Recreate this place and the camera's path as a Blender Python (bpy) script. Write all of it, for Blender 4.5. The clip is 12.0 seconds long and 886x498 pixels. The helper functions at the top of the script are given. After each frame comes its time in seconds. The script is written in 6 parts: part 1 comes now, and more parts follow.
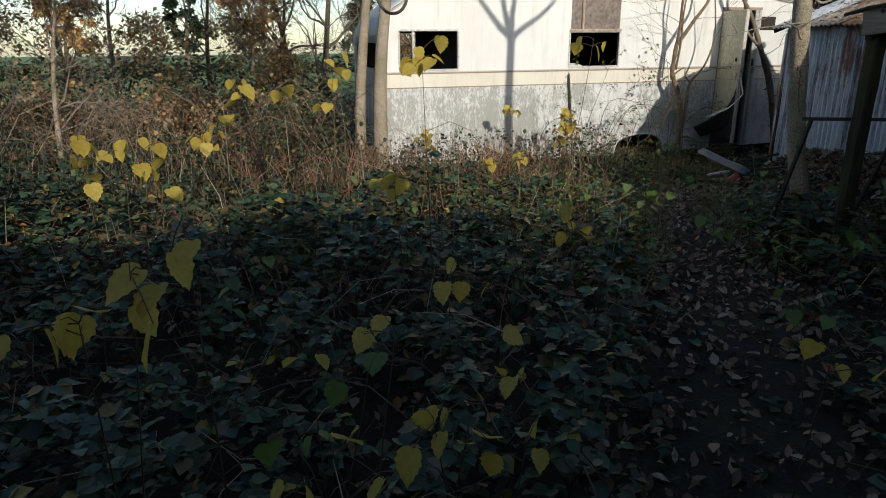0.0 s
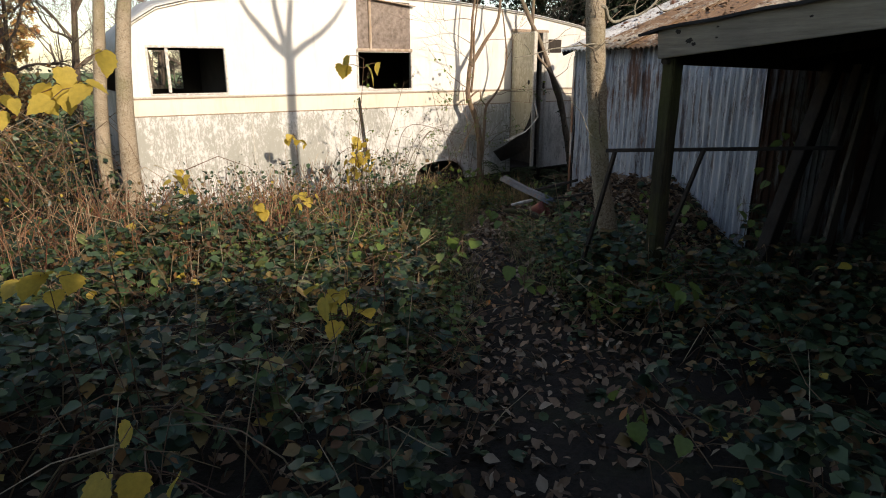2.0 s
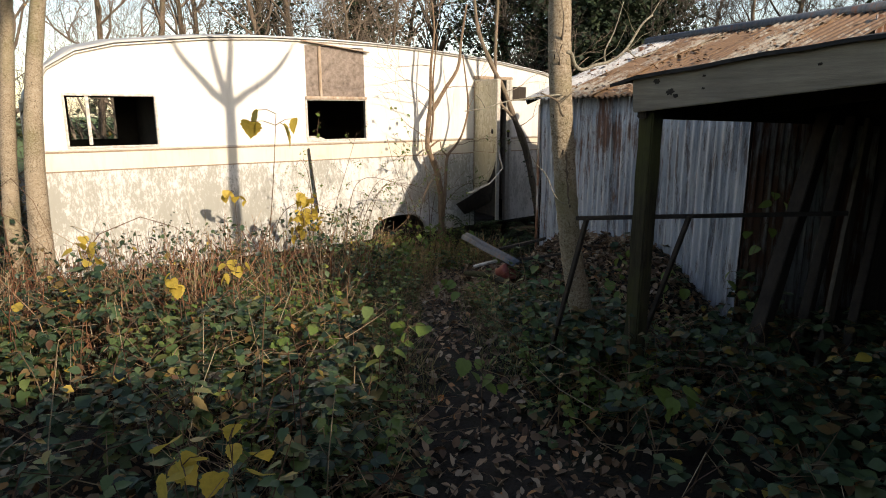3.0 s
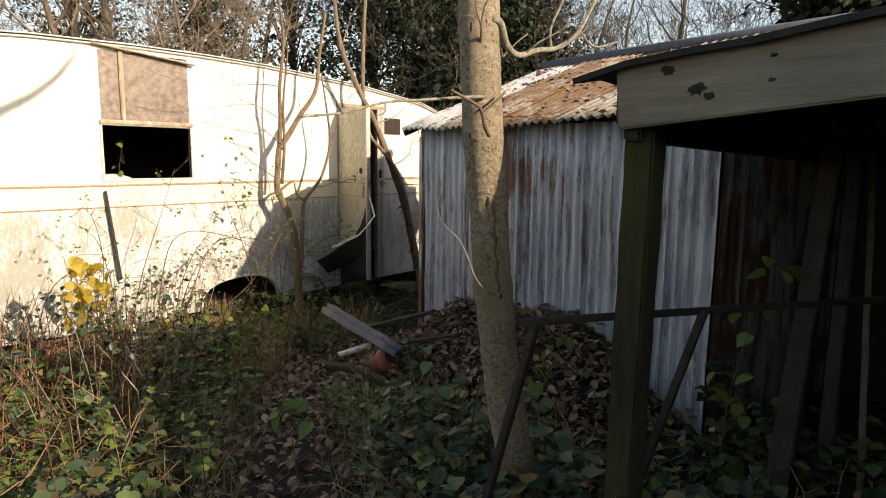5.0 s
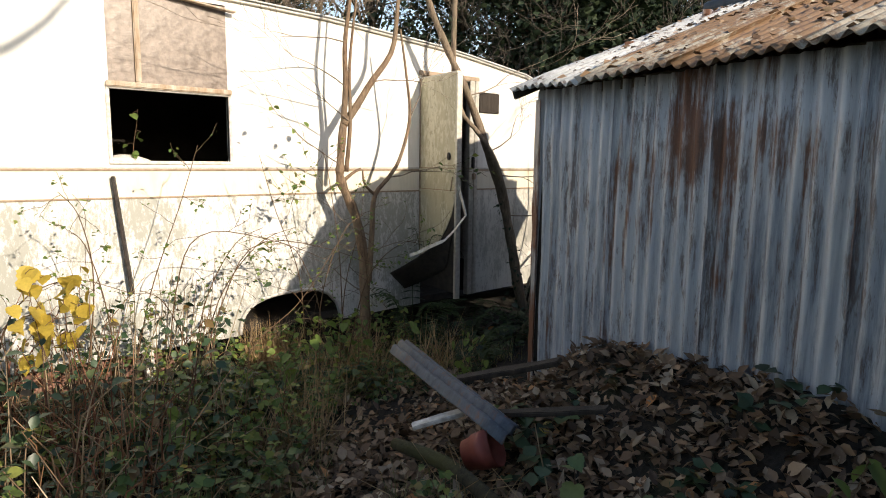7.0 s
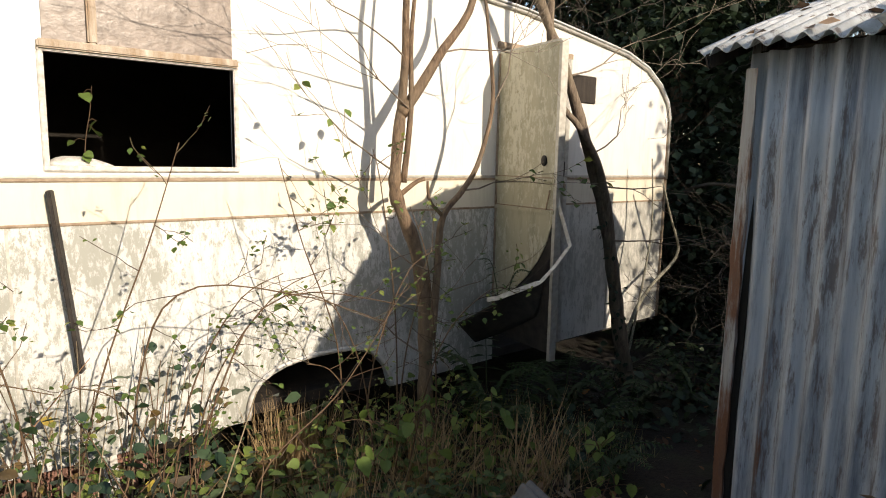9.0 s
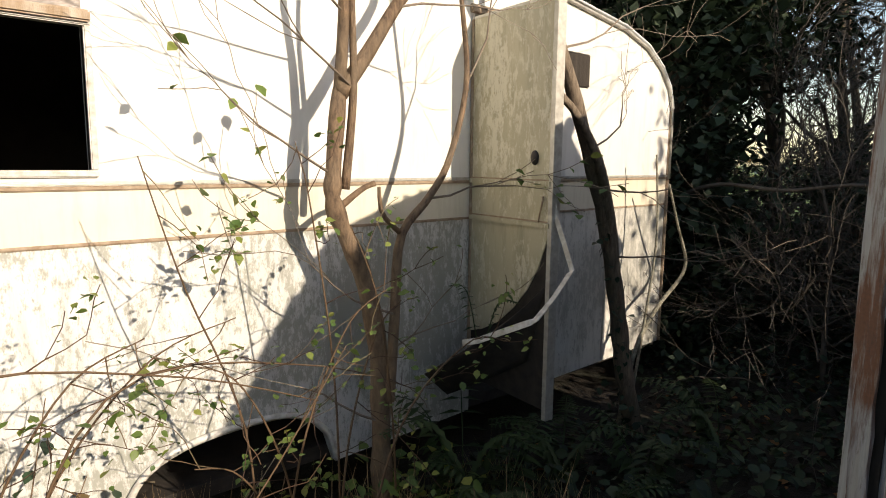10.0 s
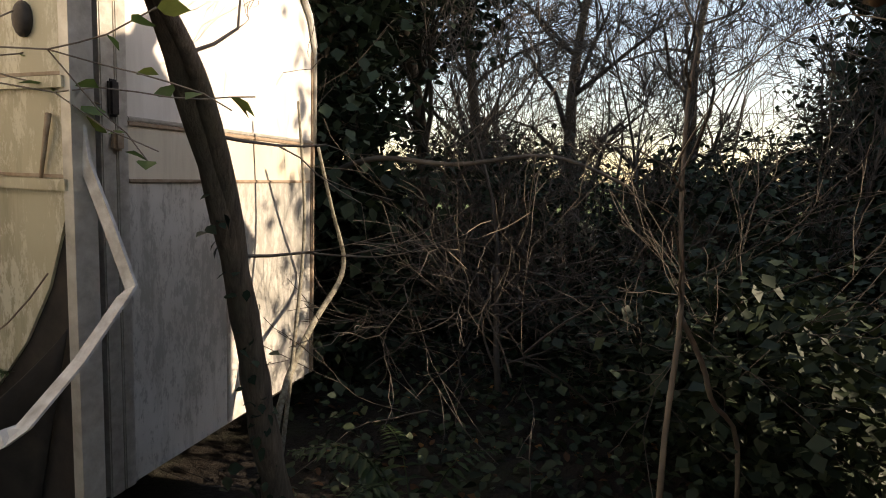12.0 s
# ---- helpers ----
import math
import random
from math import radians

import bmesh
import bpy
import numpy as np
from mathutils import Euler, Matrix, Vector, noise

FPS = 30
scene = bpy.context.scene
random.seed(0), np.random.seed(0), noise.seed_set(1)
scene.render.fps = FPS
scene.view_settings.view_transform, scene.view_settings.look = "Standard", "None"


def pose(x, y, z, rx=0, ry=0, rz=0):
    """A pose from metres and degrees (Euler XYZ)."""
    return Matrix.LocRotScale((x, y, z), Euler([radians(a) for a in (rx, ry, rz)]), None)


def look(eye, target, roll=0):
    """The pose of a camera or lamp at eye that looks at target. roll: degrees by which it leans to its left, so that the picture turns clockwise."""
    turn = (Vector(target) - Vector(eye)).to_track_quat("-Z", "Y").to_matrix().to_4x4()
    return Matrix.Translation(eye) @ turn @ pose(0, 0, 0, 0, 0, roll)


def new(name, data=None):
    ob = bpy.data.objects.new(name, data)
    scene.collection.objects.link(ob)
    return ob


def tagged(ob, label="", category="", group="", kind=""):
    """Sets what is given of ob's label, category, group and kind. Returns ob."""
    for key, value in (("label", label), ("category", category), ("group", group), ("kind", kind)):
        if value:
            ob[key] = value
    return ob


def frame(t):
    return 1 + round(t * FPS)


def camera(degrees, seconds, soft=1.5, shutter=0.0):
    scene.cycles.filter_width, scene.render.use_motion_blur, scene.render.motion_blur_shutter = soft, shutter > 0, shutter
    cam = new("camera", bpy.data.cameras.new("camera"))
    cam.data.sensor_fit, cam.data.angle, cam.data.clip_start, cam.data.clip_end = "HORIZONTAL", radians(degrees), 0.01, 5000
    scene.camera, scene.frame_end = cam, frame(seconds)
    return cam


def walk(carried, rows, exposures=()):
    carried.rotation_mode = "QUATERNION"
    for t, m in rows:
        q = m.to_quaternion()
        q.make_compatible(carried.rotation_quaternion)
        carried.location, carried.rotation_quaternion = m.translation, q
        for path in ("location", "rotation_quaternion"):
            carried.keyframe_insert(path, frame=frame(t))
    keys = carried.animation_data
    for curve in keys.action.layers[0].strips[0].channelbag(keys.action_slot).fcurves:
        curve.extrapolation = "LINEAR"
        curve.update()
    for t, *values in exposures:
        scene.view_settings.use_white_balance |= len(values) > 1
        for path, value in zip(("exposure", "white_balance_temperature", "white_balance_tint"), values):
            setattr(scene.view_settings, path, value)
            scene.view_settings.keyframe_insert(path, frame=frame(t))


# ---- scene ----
cam = camera(70.2, 12.0, 1.0)
PATH = [
    (0, (0.532, 0.251, 1.426), (1.057, 2.085, 0.826), -0.6),
    (0.5, (0.57, 0.387, 1.413), (1.201, 2.189, 0.818), -0.6),
    (1, (0.771, 0.661, 1.366), (1.436, 2.448, 0.761), -0.7),
    (1.5, (1.014, 0.929, 1.418), (1.873, 2.638, 0.833), -0.4),
    (2, (1.197, 1.098, 1.434), (2.241, 2.714, 0.887), -0.2),
    (2.5, (1.448, 1.371, 1.453), (2.567, 2.955, 0.965), 0.0),
    (2.7, (1.554, 1.455, 1.487), (2.681, 3.043, 1.029), 0.0),
    (4.3, (2.378, 2.349, 1.468), (3.651, 3.867, 1.192), 0.3),
    (4.5, (2.477, 2.479, 1.426), (3.839, 3.916, 1.146), 0.5),
    (5, (2.763, 2.832, 1.412), (4.217, 4.175, 1.124), 0.6),
    (5.5, (3.022, 3.113, 1.385), (4.563, 4.36, 1.124), 0.8),
    (6, (3.322, 3.405, 1.343), (4.855, 4.66, 1.072), 0.8),
    (6.5, (3.637, 3.722, 1.287), (5.054, 5.106, 1.011), 0.8),
    (7, (3.761, 4.085, 1.226), (5.029, 5.607, 0.95), 0.7),
    (7.2, (3.849, 4.231, 1.226), (5.078, 5.784, 0.948), 0.5),
    (8.8, (4.295, 5.343, 1.219), (5.539, 6.886, 0.949), 1.0),
    (9, (4.371, 5.506, 1.254), (5.603, 7.057, 0.977), 1.1),
    (9.5, (4.609, 5.849, 1.302), (5.832, 7.411, 1.044), 0.2),
    (10, (4.949, 6.199, 1.243), (6.266, 7.679, 0.969), 0.6),
    (10.5, (5.17, 6.458, 1.188), (6.646, 7.784, 0.938), 1.0),
    (11, (5.481, 6.707, 1.133), (7.103, 7.848, 0.876), 1.0),
    (11.5, (5.734, 6.829, 0.997), (7.565, 7.6, 0.764), 1.7),
    (12, (6.16, 6.943, 1.012), (8.071, 7.488, 0.786), 1.8),
]
walk(cam, [(t, look(eye, target, roll)) for t, eye, target, roll in PATH],
     [(0.0, 0.15, 6300, 9), (1.5, 0.5, 7200, 14), (2.5, 0.7, 7500, 15), (4.5, 0.98, 8300, 15), (5.5, 1.05, 8400, 15), (7.0, 1.0, 7300, 12), (9.0, 0.80, 7300, 12), (10.5, 0.92, 7700, 14), (12.0, 1.22, 8400, 18)])

# ---------------- world and sun ----------------
SUN_EL, SUN_AZ = 22.5, 5.0
world = bpy.data.worlds.new("world")
scene.world = world
world.use_nodes = True
wn = world.node_tree.nodes
sky = wn.new("ShaderNodeTexSky")
sky.sky_type = "NISHITA"
sky.sun_disc = False
sky.sun_elevation = radians(SUN_EL)
sky.sun_rotation = radians(180 - SUN_AZ)
sky.dust_density = 0.7
wn["Background"].inputs["Strength"].default_value = 0.13
world.node_tree.links.new(sky.outputs["Color"], wn["Background"].inputs["Color"])
sun = new("sun", bpy.data.lights.new("sun", "SUN"))
sun.data.energy, sun.data.angle, sun.data.color = 3.2, radians(0.6), (1.0, 0.93, 0.82)
SUNWARD = Vector((math.sin(radians(SUN_AZ)) * math.cos(radians(SUN_EL)), -math.cos(radians(SUN_AZ)) * math.cos(radians(SUN_EL)), math.sin(radians(SUN_EL))))
sun.matrix_world = look(SUNWARD * 30, (0, 0, 0))


# ---------------- materials ----------------
def nodes_of(name):
    m = bpy.data.materials.new(name)
    m.use_nodes = True
    t = m.node_tree
    return m, t, t.nodes["Principled BSDF"]


def node(t, kind, **values):
    n = t.nodes.new(kind)
    for k, v in values.items():
        n.inputs[k.replace("_", " ")].default_value = v
    return n


def ramp(t, fac, stops):
    r = t.nodes.new("ShaderNodeValToRGB")
    e = r.color_ramp.elements
    while len(e) < len(stops):
        e.new(0.5)
    for el, (p, c) in zip(e, stops):
        el.position, el.color = p, (*c, 1)
    t.links.new(fac, r.inputs["Fac"])
    return r.outputs["Color"]


def tex(t, scale, stretch=(1, 1, 1), detail=6.0, rough=0.6, shift=(0, 0, 0)):
    co = t.nodes.new("ShaderNodeTexCoord")
    mp = t.nodes.new("ShaderNodeMapping")
    mp.inputs["Scale"].default_value = stretch
    mp.inputs["Location"].default_value = shift
    n = node(t, "ShaderNodeTexNoise", Scale=scale, Detail=detail, Roughness=rough)
    t.links.new(co.outputs["Object"], mp.inputs["Vector"])
    t.links.new(mp.outputs["Vector"], n.inputs["Vector"])
    return n.outputs["Fac"]


def blend(t, fac, a, b, mode="MIX"):
    m = t.nodes.new("ShaderNodeMix")
    m.data_type, m.blend_type = "RGBA", mode
    ins = [s for s in m.inputs if s.type == "RGBA"]
    for sock, v in ((m.inputs[0], fac), (ins[0], a), (ins[1], b)):
        if isinstance(v, bpy.types.NodeSocket):
            t.links.new(v, sock)
        elif isinstance(v, (int, float)):
            sock.default_value = v
        else:
            sock.default_value = (*v, 1)
    return [s for s in m.outputs if s.type == "RGBA"][0]


def bump(t, b, height, strength=0.3, dist=0.01):
    n = node(t, "ShaderNodeBump", Strength=strength, Distance=dist)
    t.links.new(height, n.inputs["Height"])
    t.links.new(n.outputs["Normal"], b.inputs["Normal"])


def paint(name, base, stain, amount, chips=0.0, chip_col=(0.16, 0.17, 0.14), rough=0.5):
    """Weathered coach paint: soft blotches, vertical runs, chips down to dull undercoat."""
    m, t, b = nodes_of(name)
    blot = tex(t, 1.6, detail=7)
    runs = tex(t, 9, (1, 1, 0.12), 8, 0.7)
    fine = tex(t, 70, (1, 1, 0.5), 4, 0.7)
    f1 = ramp(t, blot, [(0.38, (0, 0, 0)), (0.72, (amount,) * 3)])
    f2 = ramp(t, runs, [(0.5, (0, 0, 0)), (0.75, (amount,) * 3)])
    c = blend(t, f1, base, stain)
    c = blend(t, f2, c, tuple(0.75 * v for v in stain))
    if chips:
        flake = tex(t, 34, (1, 1, 0.42), 10, 0.8, (2, 5, 8))
        mixn = blend(t, 0.45, flake, blend(t, 0.6, runs, blot))
        f3 = ramp(t, mixn, [(0.585 - 0.09 * chips, (0, 0, 0)), (0.62 - 0.09 * chips, (0.85,) * 3)])
        c = blend(t, f3, c, chip_col)
    t.links.new(c, b.inputs["Base Color"])
    b.inputs["Roughness"].default_value = rough
    bump(t, b, fine, 0.15, 0.003)
    return m


def corrugated(name, rust, base=(0.30, 0.34, 0.40), pale=(0.46, 0.49, 0.52), rust_col=(0.22, 0.085, 0.035), metal=0.35, dark=0.85):
    m, t, b = nodes_of(name)
    big = tex(t, 1.3, detail=5)
    streak = tex(t, 11, (1, 1, 0.09), 8, 0.75)
    streak2 = tex(t, 26, (1, 1, 0.05), 6, 0.7, (3, 7, 1))
    fine = tex(t, 120, detail=3)
    ri = t.nodes.new("ShaderNodeObjectInfo")
    c = blend(t, ramp(t, streak2, [(0.35, (0, 0, 0)), (0.7, (1, 1, 1))]), base, pale)
    c = blend(t, ramp(t, streak, [(0.48, (0, 0, 0)), (0.66, (dark,) * 3)]), c, (0.09, 0.11, 0.15))
    ad = t.nodes.new("ShaderNodeMath")
    ad.operation = "MULTIPLY_ADD"
    t.links.new(big, ad.inputs[0])
    ad.inputs[1].default_value = 0.8
    t.links.new(streak, ad.inputs[2])
    ad2 = t.nodes.new("ShaderNodeMath")
    ad2.operation = "MULTIPLY_ADD"
    t.links.new(ri.outputs["Random"], ad2.inputs[0])
    ad2.inputs[1].default_value = 0.10
    t.links.new(ad.outputs[0], ad2.inputs[2])
    sc = t.nodes.new("ShaderNodeMath")
    sc.operation = "MULTIPLY"
    sc.inputs[1].default_value = 0.6
    t.links.new(ad2.outputs[0], sc.inputs[0])
    f = ramp(t, sc.outputs[0], [(0.70 - 0.2 * rust, (0, 0, 0)), (0.76 - 0.2 * rust, (0.9,) * 3)])
    rc = blend(t, fine, rust_col, tuple(v * 0.45 for v in rust_col))
    c = blend(t, f, c, rc)
    short = tex(t, 17, (1, 1, 0.14), 9, 0.8, (9, 4, 2))
    c = blend(t, ramp(t, short, [(0.53, (0, 0, 0)), (0.60, (0.75,) * 3)]), c, blend(t, fine, (0.17, 0.10, 0.075), (0.07, 0.05, 0.05)))
    t.links.new(c, b.inputs["Base Color"])
    b.inputs["Roughness"].default_value = 0.6
    b.inputs["Metallic"].default_value = metal
    bump(t, b, fine, 0.2, 0.002)
    return m


def grained(name, a, c, stretch, scale=14, rough=0.8, spot=None, spot_amt=0.5, bumpy=0.5):
    """Wood or bark: streaks along one axis, larger patches of a second tone."""
    m, t, b = nodes_of(name)
    g = tex(t, scale, stretch, 8, 0.7)
    big = tex(t, 2.4, detail=5)
    col = blend(t, ramp(t, g, [(0.35, (0, 0, 0)), (0.68, (1, 1, 1))]), a, c)
    if spot:
        col = blend(t, ramp(t, big, [(0.45, (0, 0, 0)), (0.62, (spot_amt,) * 3)]), col, spot)
    t.links.new(col, b.inputs["Base Color"])
    b.inputs["Roughness"].default_value = rough
    bump(t, b, g, bumpy, 0.01)
    return m


def leafy(name, stops, rough=0.55, through_light=0.3):
    """Leaves: each leaf its own tone, a little light passing through."""
    m, t, b = nodes_of(name)
    geo = t.nodes.new("ShaderNodeNewGeometry")
    c = ramp(t, geo.outputs["Random Per Island"], stops)
    n = tex(t, 60, detail=3)
    c = blend(t, ramp(t, n, [(0.3, (0.0,) * 3), (0.8, (0.45,) * 3)]), c, blend(t, 0.6, c, (0.03, 0.02, 0.01)))
    t.links.new(c, b.inputs["Base Color"])
    b.inputs["Roughness"].default_value = rough
    b.inputs["Specular IOR Level"].default_value = 0.35
    tr = t.nodes.new("ShaderNodeBsdfTranslucent")
    t.links.new(c, tr.inputs["Color"])
    mx = t.nodes.new("ShaderNodeMixShader")
    mx.inputs[0].default_value = through_light
    t.links.new(b.outputs[0], mx.inputs[1])
    t.links.new(tr.outputs[0], mx.inputs[2])
    t.links.new(mx.outputs[0], t.nodes["Material Output"].inputs["Surface"])
    return m


def plain(name, a, c, scale=8, rough=0.7, metal=0.0):
    m, t, b = nodes_of(name)
    n = tex(t, scale, detail=7)
    t.links.new(blend(t, ramp(t, n, [(0.3, (0, 0, 0)), (0.7, (1, 1, 1))]), a, c), b.inputs["Base Color"])
    b.inputs["Roughness"].default_value, b.inputs["Metallic"].default_value = rough, metal
    bump(t, b, n, 0.25, 0.01)
    return m


M_UPPER = paint("upper_paint", (0.78, 0.76, 0.71), (0.62, 0.58, 0.50), 0.45)
M_BAND = paint("band_paint", (0.74, 0.69, 0.57), (0.60, 0.52, 0.39), 0.6)
M_LOWER = paint("lower_paint", (0.70, 0.685, 0.655), (0.46, 0.45, 0.435), 0.75, 1.10, (0.31, 0.31, 0.265))
M_REAR = paint("rear_paint", (0.69, 0.67, 0.62), (0.43, 0.41, 0.36), 0.95, 0.95, (0.36, 0.35, 0.31))
M_DOOR = paint("door_paint", (0.50, 0.455, 0.32), (0.32, 0.28, 0.17), 0.95, 1.05, (0.64, 0.60, 0.47))
M_ROOFP = paint("roof_paint", (0.62, 0.63, 0.63), (0.36, 0.37, 0.35), 0.7)
M_TRIM = plain("aluminium_trim", (0.62, 0.60, 0.54), (0.40, 0.37, 0.32), 30, 0.45, 0.4)
M_SEAM = plain("seam_rust", (0.42, 0.33, 0.24), (0.25, 0.17, 0.11), 40, 0.8)
# near-black: the gloom inside the caravan is put into this colour
M_INSIDE = plain("gloom_lining", (0.06, 0.05, 0.04), (0.03, 0.025, 0.02), 5, 0.9)
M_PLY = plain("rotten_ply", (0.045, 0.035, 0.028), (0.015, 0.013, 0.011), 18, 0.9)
M_PANE = plain("stained_pane", (0.30, 0.24, 0.20), (0.11, 0.08, 0.062), 22, 0.35)
M_FRAMEW = grained("frame_wood", (0.30, 0.20, 0.12), (0.55, 0.48, 0.40), (1, 1, 0.2), 20)
M_TYRE = plain("old_tyre", (0.03, 0.03, 0.03), (0.07, 0.065, 0.06), 20, 0.9)
M_RIM = plain("rusty_rim", (0.17, 0.10, 0.06), (0.09, 0.05, 0.03), 25, 0.8)
M_TIN = corrugated("galvanised_sheet", 0.40, (0.38, 0.42, 0.48), (0.62, 0.64, 0.67), metal=0.25)
M_TINR = corrugated("rusty_sheet", 0.85, (0.34, 0.32, 0.30))
M_TINW = corrugated("pale_roof_sheet", 0.25, (0.46, 0.46, 0.44), (0.68, 0.69, 0.70), (0.24, 0.16, 0.09), 0.1, 0.3)
M_TINO = corrugated("rusty_roof_sheet", 0.95, (0.30, 0.27, 0.22), (0.44, 0.40, 0.33), (0.27, 0.15, 0.075), 0.1, 0.2)
M_TINB = corrugated("blue_grey_sheet", 0.3, (0.035, 0.05, 0.07), (0.10, 0.125, 0.15), metal=0.0)
M_POST = grained("mossy_post", (0.016, 0.014, 0.008), (0.060, 0.052, 0.025), (1, 1, 0.10), 40, 0.95, (0.062, 0.066, 0.014), 0.7, 0.9)
M_FASCIA = grained("weathered_board", (0.20, 0.17, 0.13), (0.35, 0.305, 0.235), (1, 0.08, 1), 30, 0.85, (0.16, 0.14, 0.12), 0.4)
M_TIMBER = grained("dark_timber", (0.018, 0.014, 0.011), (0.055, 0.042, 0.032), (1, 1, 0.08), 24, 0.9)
M_BOARD = grained("pale_board", (0.10, 0.08, 0.06), (0.24, 0.20, 0.155), (1, 1, 0.1), 18, 0.9)
M_FELT = plain("roofing_felt", (0.018, 0.018, 0.02), (0.04, 0.04, 0.042), 30, 0.9)
M_IRON = plain("dark_iron", (0.03, 0.028, 0.028), (0.075, 0.06, 0.05), 30, 0.6, 0.5)
def speckled_bark(name):
    """Brown bark with ringed ridges, pale lichen flecks, dark pores and green algae."""
    m, t, b = nodes_of(name)
    rings = tex(t, 5, (0.6, 0.6, 4.0), 7, 0.75)
    fleck = tex(t, 70, (1, 1, 1.3), 8, 0.82)
    pore = tex(t, 85, (1, 1, 0.6), 4, 0.75, (5, 2, 9))
    big = tex(t, 3.2, detail=5)
    c = blend(t, ramp(t, big, [(0.35, (0, 0, 0)), (0.65, (1, 1, 1))]), (0.22, 0.16, 0.095), (0.36, 0.28, 0.19))
    c = blend(t, ramp(t, rings, [(0.36, (0.6,) * 3), (0.50, (0, 0, 0))]), c, (0.14, 0.11, 0.06))
    c = blend(t, ramp(t, fleck, [(0.46, (0, 0, 0)), (0.56, (0.75,) * 3)]), c, (0.50, 0.43, 0.33))
    c = blend(t, ramp(t, pore, [(0.37, (0.9,) * 3), (0.42, (0, 0, 0))]), c, (0.08, 0.055, 0.033))
    c = blend(t, ramp(t, tex(t, 1.9, detail=6, shift=(4, 1, 3)), [(0.50, (0, 0, 0)), (0.66, (0.5,) * 3)]), c, (0.17, 0.17, 0.07))
    t.links.new(c, b.inputs["Base Color"])
    b.inputs["Roughness"].default_value = 0.9
    hsum = blend(t, 0.5, rings, fleck)
    bump(t, b, hsum, 1.0, 0.02)
    return m


M_BARK = speckled_bark("speckled_bark")
M_BARKD = grained("rough_bark", (0.085, 0.062, 0.043), (0.22, 0.165, 0.12), (1, 1, 0.15), 40, 0.9, (0.10, 0.10, 0.055), 0.4, 0.9)
M_BARKT = grained("brown_bark", (0.11, 0.08, 0.058), (0.30, 0.23, 0.165), (1, 1, 0.12), 55, 0.9, (0.14, 0.13, 0.08), 0.5, 1.0)
M_SHRUB = grained("shrub_bark", (0.075, 0.045, 0.028), (0.29, 0.19, 0.115), (1, 1, 0.3), 60, 0.75, (0.20, 0.15, 0.10), 0.6, 1.0)
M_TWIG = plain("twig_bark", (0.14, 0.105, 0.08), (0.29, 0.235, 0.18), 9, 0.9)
# darker copy of twig_bark: the shade of the scrub is put into its colour
M_TWIGD = plain("twig_bark_shade_copy", (0.055, 0.045, 0.036), (0.13, 0.11, 0.09), 9, 0.9)
M_LICHEN = plain("lichen_bark", (0.34, 0.33, 0.26), (0.11, 0.085, 0.055), 70, 0.9)
M_DEAD = leafy("dead_stalks", [(0, (0.12, 0.055, 0.038)), (0.5, (0.25, 0.165, 0.10)), (1, (0.48, 0.40, 0.27))], 0.8, 0.1)
M_REDSTALK = leafy("russet_stalks", [(0, (0.20, 0.07, 0.04)), (0.55, (0.36, 0.17, 0.09)), (0.85, (0.50, 0.34, 0.20)), (1, (0.62, 0.52, 0.36))], 0.7, 0.1)
M_BROWN = leafy("dead_hanging_leaves", [(0, (0.07, 0.035, 0.02)), (0.6, (0.17, 0.09, 0.045)), (1, (0.34, 0.18, 0.06))], 0.75, 0.2)
M_CANE = leafy("bramble_cane", [(0, (0.07, 0.035, 0.025)), (0.6, (0.13, 0.08, 0.045)), (1, (0.22, 0.17, 0.10))], 0.7, 0.0)
M_BRAMBLE = leafy("bramble_leaves", [(0, (0.014, 0.034, 0.020)), (0.40, (0.04, 0.080, 0.040)), (0.78, (0.10, 0.15, 0.065)), (0.86, (0.11, 0.075, 0.035)), (0.97, (0.20, 0.13, 0.05)), (1, (0.48, 0.36, 0.06))], 0.40, 0.14)
M_LITTER = leafy("fallen_leaves", [(0, (0.07, 0.04, 0.024)), (0.4, (0.19, 0.115, 0.068)), (0.75, (0.30, 0.20, 0.125)), (0.93, (0.42, 0.34, 0.25)), (1, (0.48, 0.20, 0.06))], 0.6, 0.06)
M_YELLOW = leafy("yellow_leaves", [(0, (0.52, 0.28, 0.04)), (0.5, (0.70, 0.50, 0.09)), (1, (0.46, 0.46, 0.11))], 0.55, 0.45)
M_FRESH = leafy("fresh_green_leaves", [(0, (0.08, 0.15, 0.04)), (0.6, (0.16, 0.24, 0.06)), (1, (0.34, 0.36, 0.09))], 0.45, 0.4)
M_WEED = leafy("weed_leaves", [(0, (0.06, 0.11, 0.045)), (0.5, (0.12, 0.19, 0.065)), (0.8, (0.20, 0.25, 0.085)), (0.92, (0.27, 0.20, 0.09)), (1, (0.42, 0.34, 0.12))], 0.45, 0.3)
M_IVY = leafy("evergreen_leaves", [(0, (0.012, 0.026, 0.014)), (0.6, (0.026, 0.05, 0.024)), (1, (0.05, 0.072, 0.034))], 0.62, 0.05)
M_AUTUMN = leafy("autumn_leaves", [(0, (0.46, 0.20, 0.08)), (0.5, (0.62, 0.38, 0.16)), (1, (0.68, 0.55, 0.26))], 0.7, 0.35)
M_GRASS = leafy("grass_blades", [(0, (0.07, 0.11, 0.035)), (0.5, (0.17, 0.18, 0.07)), (1, (0.46, 0.38, 0.21))], 0.6, 0.3)
M_STRAW = leafy("straw", [(0, (0.32, 0.20, 0.10)), (1, (0.52, 0.38, 0.21))], 0.7, 0.2)
M_FERN = leafy("fern_green", [(0, (0.025, 0.05, 0.018)), (1, (0.06, 0.10, 0.035))], 0.5, 0.3)
M_RED = plain("faded_red_plastic", (0.30, 0.07, 0.05), (0.20, 0.05, 0.04), 20, 0.6)
